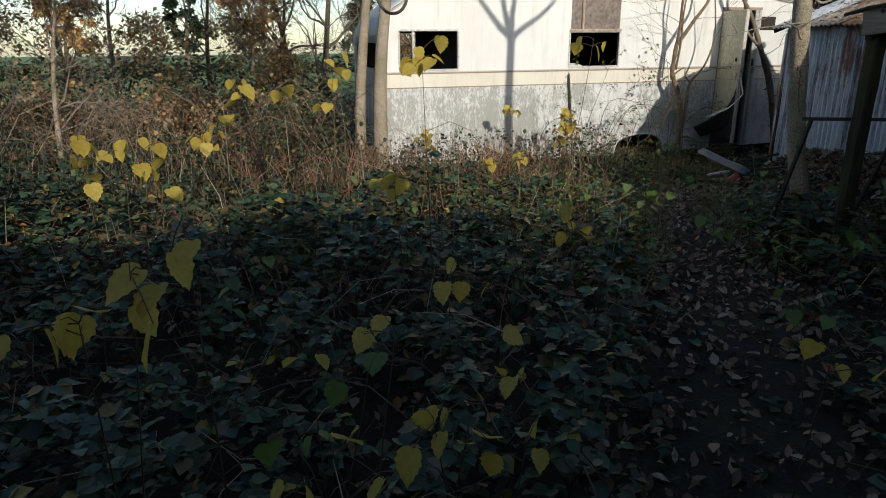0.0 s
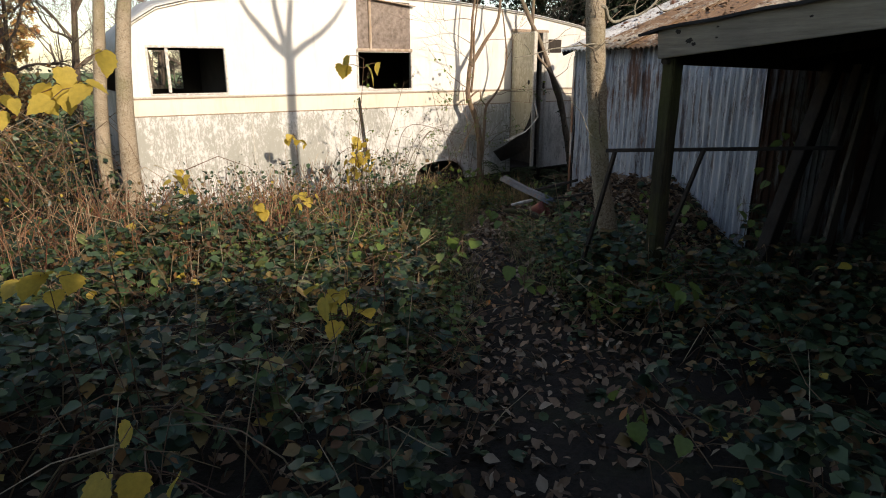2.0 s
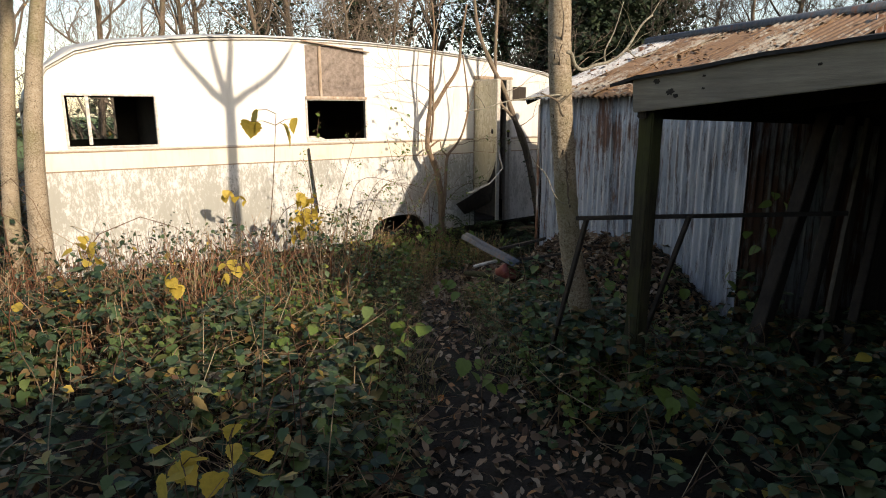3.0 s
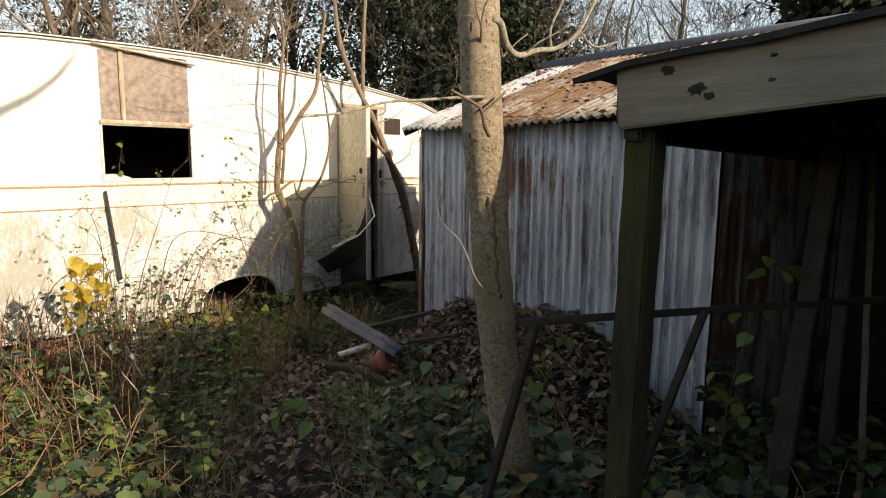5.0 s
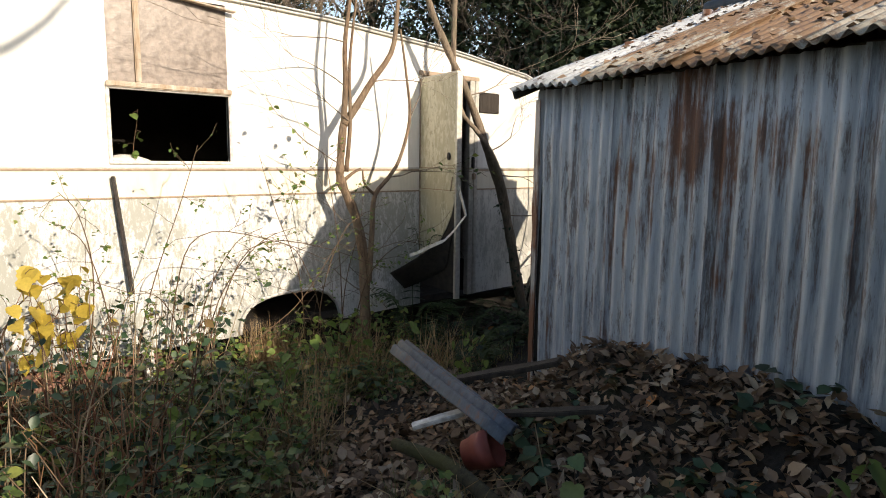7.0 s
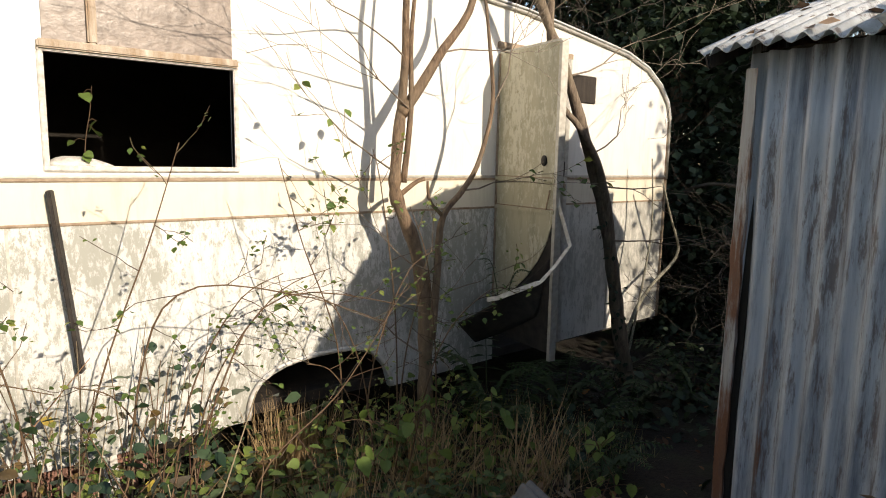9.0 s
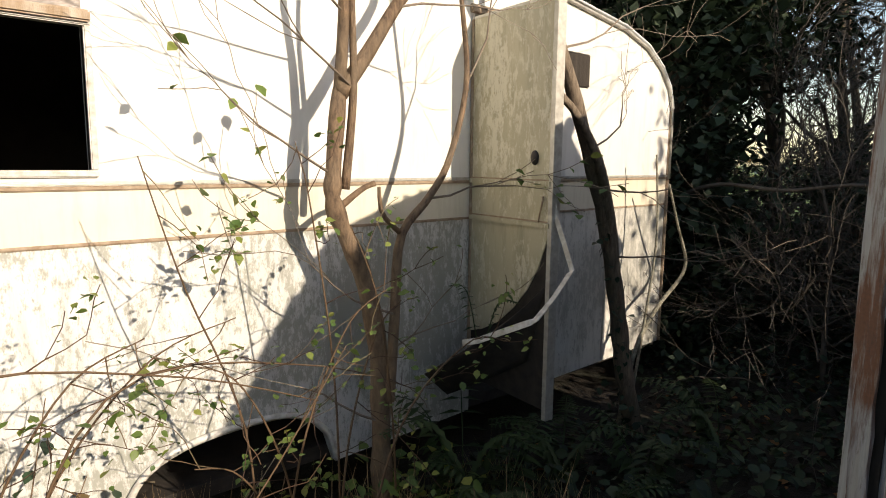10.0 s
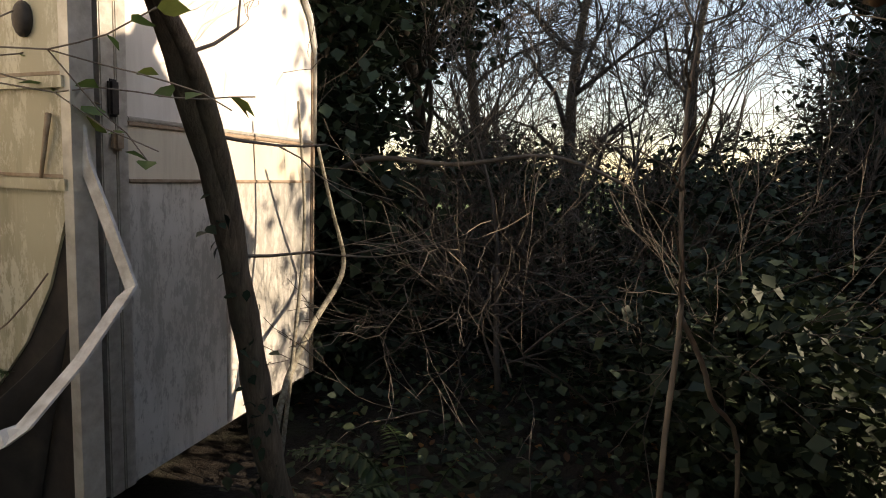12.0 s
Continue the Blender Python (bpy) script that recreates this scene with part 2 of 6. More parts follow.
M_BRICK = plain("old_brick", (0.30, 0.15, 0.11), (0.20, 0.11, 0.085), 25, 0.9)
M_WHITEP = plain("flaking_white_paint", (0.74, 0.72, 0.68), (0.40, 0.36, 0.31), 30, 0.7)


def ground_material():
    m, t, b = nodes_of("soil_and_field")
    g = t.nodes.new("ShaderNodeNewGeometry")
    ln = t.nodes.new("ShaderNodeVectorMath")
    ln.operation = "LENGTH"
    t.links.new(g.outputs["Position"], ln.inputs[0])
    n1, n2 = tex(t, 3, detail=8), tex(t, 45, detail=6)
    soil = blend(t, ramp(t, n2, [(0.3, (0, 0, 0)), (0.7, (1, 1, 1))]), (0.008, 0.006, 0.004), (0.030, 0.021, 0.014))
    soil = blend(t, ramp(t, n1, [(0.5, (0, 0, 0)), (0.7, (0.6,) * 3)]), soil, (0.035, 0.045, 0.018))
    field = blend(t, tex(t, 0.08), (0.10, 0.17, 0.045), (0.17, 0.22, 0.07))
    mr = node(t, "ShaderNodeMapRange", From_Min=24.0, From_Max=32.0)
    t.links.new(ln.outputs["Value"], mr.inputs["Value"])
    t.links.new(blend(t, mr.outputs[0], soil, field), b.inputs["Base Color"])
    b.inputs["Roughness"].default_value = 0.95
    bump(t, b, n2, 0.6, 0.03)
    return m


M_GROUND = ground_material()


# ---------------- mesh helpers ----------------
def mesh_of(name, verts, faces, mat, smooth=False):
    me = bpy.data.meshes.new(name)
    me.from_pydata([tuple(v) for v in verts], [], faces)
    me.materials.append(mat)
    if smooth:
        me.polygons.foreach_set("use_smooth", [True] * len(me.polygons))
    me.update()
    return me


def obj(name, verts, faces, mat, parent=None, label="", smooth=False):
    ob = new(name, mesh_of(name, verts, faces, mat, smooth))
    if parent is not None:
        ob.parent = parent
    return tagged(ob, label)


def part(name, bm, mat, parent=None, label="", smooth=False):
    me = bpy.data.meshes.new(name)
    bm.to_mesh(me)
    bm.free()
    me.materials.append(mat)
    if smooth:
        me.polygons.foreach_set("use_smooth", [True] * len(me.polygons))
    ob = new(name, me)
    if parent is not None:
        ob.parent = parent
    return tagged(ob, label)


def thing(name, label, category, group="", at=(0, 0, 0), kind=""):
    ob = new(name)
    ob.empty_display_size = 0.1
    ob.location = at
    return tagged(ob, label, category, group, kind)


def fix(ob):
    """Parts are modelled in world metres: keep them there under a thing that stands elsewhere."""
    for c in ob.children:
        c.matrix_parent_inverse = Matrix.Translation(ob.location).inverted()
    return ob


def box_bm(x0, x1, y0, y1, z0, z1, bevel=0.006, turn=None):
    bm = bmesh.new()
    m = Matrix.LocRotScale(((x0 + x1) / 2, (y0 + y1) / 2, (z0 + z1) / 2), None, (x1 - x0, y1 - y0, z1 - z0))
    bmesh.ops.create_cube(bm, size=1.0, matrix=m)
    if bevel:
        bmesh.ops.bevel(bm, geom=bm.edges[:], offset=bevel, segments=2, affect="EDGES")
    if turn is not None:
        bmesh.ops.transform(bm, matrix=turn, verts=bm.verts[:])
    return bm


def beam_bm(a, b, w, h, bevel=0.006, up=(0, 0, 1), jitter=0.0, cuts=0):
    """A board from a to b, w wide and h deep."""
    a, b = Vector(a), Vector(b)
    d = (b - a).normalized()
    s = d.cross(Vector(up)).normalized()
    u = s.cross(d)
    bm = bmesh.new()
    bmesh.ops.create_cube(bm, size=1.0)
    m = Matrix((s * w, u * h, d * (b - a).length)).transposed().to_4x4()
    m.translation = (a + b) / 2
    if cuts:
        bmesh.ops.subdivide_edges(bm, edges=[e for e in bm.edges if abs((e.verts[0].co - e.verts[1].co).z) > 0.5], cuts=cuts)
    bmesh.ops.transform(bm, matrix=m, verts=bm.verts[:])
    if bevel:
        sharp = [e for e in bm.edges if len(e.link_faces) == 2 and e.calc_face_angle(0) > 0.5]
        bmesh.ops.bevel(bm, geom=sharp, offset=bevel, segments=2, affect="EDGES")
    if jitter:
        for v in bm.verts:
            v.co += noise.noise_vector(v.co * 7) * jitter
    return bm


class Tubes:
    """Many tapered round sticks gathered into one mesh."""

    def __init__(self):
        self.v, self.f = [], []

    def add(self, pts, radii, sides=5, cap=True):
        pts = [Vector(p) for p in pts]
        n0 = len(self.v)
        ref = Vector((0.31, 0.87, 0.39))
        for i, p in enumerate(pts):
            d = (pts[min(i + 1, len(pts) - 1)] - pts[max(i - 1, 0)])
            d = d.normalized() if d.length > 1e-6 else Vector((0, 0, 1))
            s = d.cross(ref)
            s = s.normalized() if s.length > 1e-3 else d.orthogonal().normalized()
            u = d.cross(s)
            for k in range(sides):
                a = 2 * math.pi * k / sides
                self.v.append(p + (s * math.cos(a) + u * math.sin(a)) * radii[i])
        for i in range(len(pts) - 1):
            for k in range(sides):
                a, b = n0 + i * sides + k, n0 + i * sides + (k + 1) % sides
                self.f.append((a, b, b + sides, a + sides))
        if cap:
            e = n0 + (len(pts) - 1) * sides
            self.f.append(tuple(range(e, e + sides)))
            self.f.append(tuple(range(n0 + sides - 1, n0 - 1, -1)))

    def ob(self, name, mat, parent=None, label="", smooth=True):
        return obj(name, self.v, self.f, mat, parent, label, smooth)


def curve_pts(pts, n):
    """A smooth line through a few points."""
    p = np.array(pts, float)
    t = np.linspace(0, len(p) - 1, n)
    out = []
    for s in t:
        i = min(int(s), len(p) - 2)
        f = s - i
        p0, p1, p2, p3 = p[max(i - 1, 0)], p[i], p[i + 1], p[min(i + 2, len(p) - 1)]
        out.append(0.5 * (2 * p1 + (p2 - p0) * f + (2 * p0 - 5 * p1 + 4 * p2 - p3) * f * f + (3 * p1 - p0 - 3 * p2 + p3) * f ** 3))
    return out


OVATE = np.array([(0, 0, 0), (-0.30, 0.22, 0.07), (-0.36, 0.52, 0.09), (0, 1, -0.06), (0.36, 0.52, 0.09), (0.30, 0.22, 0.07), (0, 0.45, 0)], float)
OVATE_F = np.array([(0, 6, 1), (1, 6, 2), (2, 6, 3), (3, 6, 4), (4, 6, 5), (5, 6, 0)])
LOZENGE = np.array([(0, 0, 0), (-0.32, 0.45, 0.08), (0, 1, 0), (0.32, 0.45, 0.08)], float)
LOZENGE_F = np.array([(0, 2, 1), (0, 3, 2)])
HALF = [(0.0, 0.0), (0.14, -0.05), (0.30, 0.03), (0.41, 0.18), (0.37, 0.25), (0.44, 0.38), (0.36, 0.45), (0.36, 0.58), (0.26, 0.65), (0.21, 0.78), (0.11, 0.85), (0.0, 1.0)]


def toothed_leaf():
    """A soft toothed leaf, folded along its rib and drooping at the tip."""
    rib = [(0.0, 0.0), (0.0, 0.33), (0.0, 0.66), (0.0, 1.0)]

    def lift(x, y):
        return 0.22 * abs(x) + 0.03 * math.sin(14 * y) * abs(x) - 0.16 * y * y

    v = [(x, y, lift(x, y)) for x, y in rib]
    f = []
    for sgn in (1, -1):
        idx = [0]
        for x, y in HALF[1:-1]:
            v.append((sgn * x, y, lift(x, y)))
            idx.append(len(v) - 1)
        idx.append(3)
        m = 1
        for a, b in zip(idx[:-1], idx[1:]):
            want = 1 if v[b][1] < 0.5 else 2
            if want != m:
                f.append((a, m, want)[::sgn])
                m = want
            if m not in (a, b):
                f.append((a, m, b)[::sgn] if sgn > 0 else (b, m, a))
    return np.array(v), np.array(f)


TOOTHED, TOOTHED_F = toothed_leaf()
BLADE = np.array([(-0.5, 0, 0), (0.5, 0, 0), (-0.4, 0.5, 0.0), (0.4, 0.5, 0.0), (0, 1, 0)], float)
BLADE_F = np.array([(0, 1, 3), (0, 3, 2), (2, 3, 4)])


def turns(yaw, pitch, roll):
    """Rotation matrices: leaf's length along y, tipped by pitch, spun by roll about its length, turned by yaw."""
    cy, sy, cp, sp, cr, sr = np.cos(yaw), np.sin(yaw), np.cos(pitch), np.sin(pitch), np.cos(roll), np.sin(roll)
    z = np.zeros_like(cy)
    o = np.ones_like(cy)
    rz = np.array([[cy, -sy, z], [sy, cy, z], [z, z, o]]).transpose(2, 0, 1)
    rx = np.array([[o, z, z], [z, cp, -sp], [z, sp, cp]]).transpose(2, 0, 1)
    ry = np.array([[cr, z, sr], [z, o, z], [-sr, z, cr]]).transpose(2, 0, 1)
    return rz @ rx @ ry


def leaf_mesh(name, mat, pos, size, yaw, pitch, roll, shape=OVATE, tris=OVATE_F, wide=1.0):
    n, k = len(pos), len(shape)
    size = np.broadcast_to(np.asarray(size, float), (n,))
    loc = np.repeat(shape[None], n, 0) * size[:, None, None]
    loc[:, :, 0] *= np.broadcast_to(np.asarray(wide, float), (n,))[:, None]
    co = np.einsum("nij,nkj->nki", turns(yaw, pitch, roll), loc) + np.asarray(pos)[:, None, :]
    f = (tris[None] + (np.arange(n) * k)[:, None, None]).reshape(-1)
    me = bpy.data.meshes.new(name)
    me.vertices.add(n * k)
    me.vertices.foreach_set("co", co.reshape(-1))
    me.loops.add(len(f))
    me.loops.foreach_set("vertex_index", f.astype(np.int32))
    me.polygons.add(len(f) // 3)
    me.polygons.foreach_set("loop_start", np.arange(0, len(f), 3, dtype=np.int32))
    me.polygons.foreach_set("loop_total", np.full(len(f) // 3, 3, dtype=np.int32))
    me.update(calc_edges=True)
    me.materials.append(mat)
    return me


def leaves(name, mat, pos, size, rng, pitch=(-0.5, 0.6), shape=OVATE, tris=OVATE_F, parent=None, label="", wide=1.0):
    n = len(pos)
    me = leaf_mesh(name, mat, pos, size, rng.uniform(0, 6.283, n), rng.uniform(*pitch, n), rng.normal(0, 0.45, n), shape, tris, wide)
    ob = new(name, me)
    if parent is not None:
        ob.parent = parent
    return tagged(ob, label)


# ---------------- the lie of the land ----------------
def step(a, b, v):
    s = np.clip((v - a) / (b - a), 0, 1)
    return s * s * (3 - 2 * s)


def ground_z(x, y):
    x, y = np.asarray(x, float), np.asarray(y, float)
    z = -0.10 - 0.20 * step(4.5, 8.0, y)
    z = z + 0.035 * np.sin(1.7 * x + 0.8 * y) * np.sin(1.3 * y - 0.6 * x) * (1 - step(14, 30, np.hypot(x, y)))
    heap = np.exp(-((x - 6.15 - 0.19 * (y - 4.0)) / 0.75) ** 2) * step(3.9, 4.9, y) * (1 - step(5.9, 6.7, y))
    z = z + 0.50 * heap
    return z - 0.5 * step(30, 60, np.hypot(x, y))


TRACK = np.array([(0.9, -1.0), (1.35, 0.6), (2.2, 1.9), (3.1, 3.1), (3.85, 4.4), (4.65, 5.8), (5.6, 6.8), (7.2, 7.1)])


def off_track(x, y):
    """How far a place lies from the trodden line."""
    p = np.stack([np.asarray(x, float), np.asarray(y, float)], -1)
    best = np.full(p.shape[:-1], 1e9)
    for a, b in zip(TRACK[:-1], TRACK[1:]):
        d = b - a
        s = np.clip(((p - a) @ d) / (d @ d), 0, 1)
        best = np.minimum(best, np.linalg.norm(p - a - s[..., None] * d, axis=-1))
    return best


def in_boxes(x, y, boxes):
    hit = np.zeros(np.shape(x), bool)
    for x0, x1, y0, y1 in boxes:
        hit |= (x > x0) & (x < x1) & (y > y0) & (y < y1)
    u, v = (x - 6.555) * 0.982 - (y - 6.585) * 0.188, (x - 6.555) * 0.188 + (y - 6.585) * 0.982
    return hit | ((u > -0.03) & (u < 2.12) & (v < 0.03) & (v > -2.7))


BUILT = [(2.0, 9.05, 8.38, 10.65)]
axis_x = np.concatenate([np.array([-900, -400, -180, -90, -50, -30, -20, -14]), np.arange(-10, 14.01, 0.16), np.array([17, 22, 30, 50, 90, 180, 400, 900])])
axis_y = np.concatenate([np.array([-900, -400, -180, -90, -50, -30, -20, -12, -8]), np.arange(-6, 14.01, 0.16), np.array([17, 22, 30, 50, 90, 180, 400, 900])])
gx, gy = np.meshgrid(axis_x, axis_y)
gz = ground_z(gx, gy)
nx = len(axis_x)
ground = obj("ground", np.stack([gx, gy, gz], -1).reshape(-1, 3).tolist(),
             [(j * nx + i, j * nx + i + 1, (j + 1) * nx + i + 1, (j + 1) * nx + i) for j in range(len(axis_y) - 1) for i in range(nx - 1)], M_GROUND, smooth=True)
tagged(ground, "dark leaf-strewn soil running out to green fields", "ground", kind="structure")


# ---------------- the caravan ----------------
def slab(name, outline, holes, y0, y1, mat, parent, label=""):
    """An upright sheet in x and z with openings cut through it, from y0 (front) to y1."""
    bm = bmesh.new()
    loops = []
    for loop in [outline] + holes:
        vs = [bm.verts.new((x, y0, z)) for x, z in loop]
        es = [bm.edges.new((vs[i], vs[(i + 1) % len(vs)])) for i in range(len(vs))]
        loops.append((vs, es))
    bmesh.ops.triangle_fill(bm, use_beauty=True, use_dissolve=False, edges=[e for _, es in loops for e in es])
    front = bm.faces[:]
    for f in front:
        if f.normal.y > 0:
            f.normal_flip()
    back = {v: bm.verts.new((v.co.x, y1, v.co.z)) for vs, _ in loops for v in vs}
    for f in front:
        bm.faces.new([back[v] for v in reversed(f.verts)])
    for vs, _ in loops:
        for i in range(len(vs)):
            a, b = vs[i], vs[(i + 1) % len(vs)]
            bm.faces.new((a, b, back[b], back[a]))
    bmesh.ops.recalc_face_normals(bm, faces=bm.faces[:])
    return part(name, bm, mat, parent, label)


def rect(x0, x1, z0, z1):
    return [(x0, z0), (x1, z0), (x1, z1), (x0, z1)]


VY, VB = 8.44, 10.55
ROOFLINE = [(2.06, 1.15), (2.07, 1.50), (2.11, 1.72), (2.22, 1.90), (2.46, 2.05), (2.80, 2.14), (3.61, 2.24), (4.24, 2.28), (5.0, 2.295), (5.6, 2.29), (6.24, 2.27),
            (7.33, 2.19), (7.66, 2.15), (8.0, 2.105), (8.40, 2.05), (8.66, 1.97), (8.84, 1.86), (8.95, 1.74), (9.0, 1.60), (9.0, 1.15)]
caravan = thing("caravan", "derelict cream caravan with missing windows, standing in undergrowth", "caravan", at=(5.5, 9.5, -0.3))
DOORWAY = (7.13, 7.70)
upper = [(2.06, 1.15)] + [p for p in ROOFLINE[1:-1]] + [(9.0, 1.15), (DOORWAY[1], 1.15), (DOORWAY[1], 1.94), (DOORWAY[0], 1.94), (DOORWAY[0], 1.15)]
slab("upper_side_panel", upper, [rect(2.335, 3.10, 1.20, 1.665), rect(4.71, 5.45, 1.205, 2.245), rect(7.80, 8.05, 1.67, 1.86)], VY, VY + 0.035, M_UPPER, caravan, "sun-bleached cream upper side")
slab("side_band", rect(2.06, DOORWAY[0], 0.972, 1.146), [], VY, VY + 0.035, M_BAND, caravan, "yellowed cream waist band")
slab("side_band", rect(DOORWAY[1], 9.0, 0.972, 1.146), [], VY, VY + 0.035, M_BAND, caravan, "yellowed cream waist band")
arch = [(5.48, -0.05), (5.50, 0.06), (5.56, 0.14), (5.66, 0.19), (5.80, 0.215), (6.00, 0.22), (6.12, 0.205), (6.22, 0.155), (6.29, 0.075), (6.33, -0.05)]
lower = [(2.06, -0.04), (4.84, -0.055)] + arch + [(7.13, -0.03), (7.13, 0.968), (2.06, 0.968)]
slab("lower_side_panel", lower, [], VY, VY + 0.035, M_LOWER, caravan, "flaking lower side with wheel arch")
slab("rear_side_panel", [(7.70, -0.02), (9.0, 0.0), (9.0, 0.968), (7.70, 0.968)], [], VY, VY + 0.035, M_REAR, caravan, "grey-stained rear side panel")
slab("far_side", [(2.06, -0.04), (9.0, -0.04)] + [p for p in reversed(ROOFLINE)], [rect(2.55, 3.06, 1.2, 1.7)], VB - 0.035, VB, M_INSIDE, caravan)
# roof skin, domed across
rv, rf, NY = [], [], 9
for x, z in ROOFLINE[1:-1]:
    for k in range(NY):
        s = k / (NY - 1)
        rv.append((x, VY - 0.02 + s * (VB - VY + 0.04), z + 0.012 + 0.10 * math.sin(math.pi * s) * (1 if 2.3 < x < 8.9 else 0.3)))
for i in range(len(ROOFLINE) - 3):
    for k in range(NY - 1):
        a = i * NY + k
        rf.append((a, a + 1, a + NY + 1, a + NY))
roof = obj("roof", rv, rf, M_ROOFP, caravan, "weathered grey-white roof skin", True)
sol = roof.modifiers.new("thick", "SOLIDIFY")
sol.thickness = 0.012
# rounded drip rail along the roof edge
rail = Tubes()
rail.add([(x, VY - 0.012, z - 0.006) for x, z in ROOFLINE[1:]], [0.011] * (len(ROOFLINE) - 1), 6)
rail.ob("drip_rail", M_TRIM, caravan, "pale roof edge moulding")


def front_end(name, x, holes, mat):
    ob = slab(name, [(VY + 0.035, -0.04), (VB - 0.035, -0.04), (VB - 0.035, 1.66), (VY + 0.035, 1.66)], holes, 0, 0.035, mat, caravan)
    ob.data.transform(Matrix(((0, 1, 0, x), (1, 0, 0, 0), (0, 0, 1, 0), (0, 0, 0, 1))))
    ob.data.flip_normals()
    return ob


front_end("front_end", 2.06, [rect(VY + 0.12, VB - 0.15, 1.21, 1.62)], M_REAR)
front_end("rear_end", 8.965, [], M_REAR)
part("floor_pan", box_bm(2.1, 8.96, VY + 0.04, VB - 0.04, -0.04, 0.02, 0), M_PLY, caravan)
part("partition", box_bm(6.5, 6.54, VY + 0.04, VB - 0.04, 0.02, 2.2, 0), M_INSIDE, caravan, "interior partition with gloom put into its colour")
part("partition", box_bm(3.30, 3.34, VY + 0.5, VB - 0.04, 0.02, 2.1, 0), M_INSIDE, caravan, "interior partition with gloom put into its colour")
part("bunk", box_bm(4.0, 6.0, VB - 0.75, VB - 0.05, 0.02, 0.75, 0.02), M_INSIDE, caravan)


def strip(name, x0, x1, z, mat, w=0.016, label="", proud=0.008):
    return part(name, box_bm(x0, x1, VY - proud, VY + 0.002, z - w / 2, z + w / 2, 0.003), mat, caravan, label)


for x0, x1 in ((2.06, 7.128), (7.79, 9.0)):
    strip("moulding", x0, x1, 1.148, M_SEAM, 0.014)
    strip("moulding", x0, x1, 0.970, M_SEAM, 0.012)
    strip("moulding", x0, x1, 1.163, M_TRIM, 0.014)
for x in (3.35, 4.55, 6.62, 8.3):
    part("panel_joint", box_bm(x - 0.005, x + 0.005, VY - 0.004, VY + 0.002, 0.0, 0.962, 0), M_TRIM, caravan)
ar = Tubes()
ar.add(curve_pts([(x, VY - 0.012, z + 0.012) for x, z in arch], 26), [0.014] * 26, 6)
ar.ob("arch_trim", M_WHITEP, caravan, "white rolled wheel-arch lip")
part("corner_moulding", box_bm(8.985, 9.012, VY - 0.012, VY + 0.03, 0.0, 1.6, 0.005), M_SEAM, caravan)
part("corner_moulding", box_bm(2.045, 2.075, VY - 0.012, VY + 0.03, -0.04, 1.5, 0.005), M_TRIM, caravan)
# doorway frame
for x0, x1 in ((7.68, 7.735), (7.74, 7.785)):
    part("door_jamb", box_bm(x0, x1, VY - 0.014, VY + 0.045, -0.02, 1.96, 0.004), M_TRIM, caravan, "aluminium door jamb")
part("door_head", box_bm(7.10, 7.79, VY - 0.016, VY + 0.04, 1.945, 1.985, 0.005), M_SEAM, caravan)
part("latch_plate", box_bm(7.70, 7.74, VY - 0.03, VY - 0.010, 1.16, 1.27, 0.008), M_IRON, caravan)
for z in (1.06,):
    part("catch", box_bm(7.71, 7.75, VY - 0.035, VY - 0.010, z, z + 0.06, 0.008), M_SEAM, caravan)
# small rear window and big window, both framed in wood
part("small_window_board", box_bm(7.80, 8.05, VY - 0.012, VY + 0.01, 1.675, 1.855, 0.004), M_TIMBER, caravan, "brown-stained small rear window board")


def window_frame(x0, x1, z0, z1, t=0.022):
    for a in ((x0 - t, x1 + t, z1, z1 + t), (x0 - t, x1 + t, z0 - t, z0), (x0 - t, x0, z0, z1), (x1, x1 + t, z0, z1)):
        part("window_frame", box_bm(a[0], a[1], VY - 0.014, VY + 0.03, a[2], a[3], 0.004), M_WHITEP, caravan, "flaking white window frame")


window_frame(2.335, 3.10, 1.20, 1.665)
window_frame(4.71, 5.45, 1.205, 1.645)
part("window_pillar", box_bm(2.50, 2.53, VY + 0.0, VY + 0.03, 1.21, 1.665, 0.004), M_WHITEP, caravan)
part("window_bar", box_bm(4.69, 5.47, VY - 0.030, VY + 0.02, 1.655, 1.690, 0.006), M_FRAMEW, caravan, "rotting wooden window bar")
part("window_mullion", box_bm(4.865, 4.90, VY - 0.022, VY + 0.02, 1.69, 2.25, 0.006), M_FRAMEW, caravan, "bare wood mullion")
part("pane", box_bm(4.712, 4.865, VY + 0.004, VY + 0.014, 1.69, 2.245, 0), M_PANE, caravan, "brown-stained obscured pane")
part("pane", box_bm(4.90, 5.448, VY - 0.006, VY + 0.004, 1.69, 2.235, 0), M_PANE, caravan, "brown-stained obscured pane")
part("window_hood", beam_bm((4.66, VY - 0.03, 2.285), (5.50, VY - 0.045, 2.20), 0.05, 0.012, 0.003), M_FRAMEW, caravan, "sagging strip over the window")
part("hanging_strip", beam_bm((4.70, VY - 0.02, 1.11), (4.77, VY - 0.05, 0.36), 0.05, 0.018, 0.004), M_IRON, caravan, "dark loose strip hanging from the window")
bag = bmesh.new()
bmesh.ops.create_icosphere(bag, subdivisions=3, radius=1.0, matrix=Matrix.LocRotScale((4.83, VY + 0.10, 1.205), None, (0.13, 0.06, 0.03)))
for v in bag.verts:
    v.co += noise.noise_vector(v.co * 9) * 0.02
tagged(part("crumpled_sheet", bag, M_WHITEP, None, "", True), "crumpled white sheet lying on the caravan window sill", "cloth")
# front leg, wheel, brick pier
part("corner_leg", beam_bm((4.86, VY + 0.05, -0.02), (4.87, VY + 0.0, -0.36), 0.06, 0.05, 0.006), M_WHITEP, caravan, "flaking white corner steady")


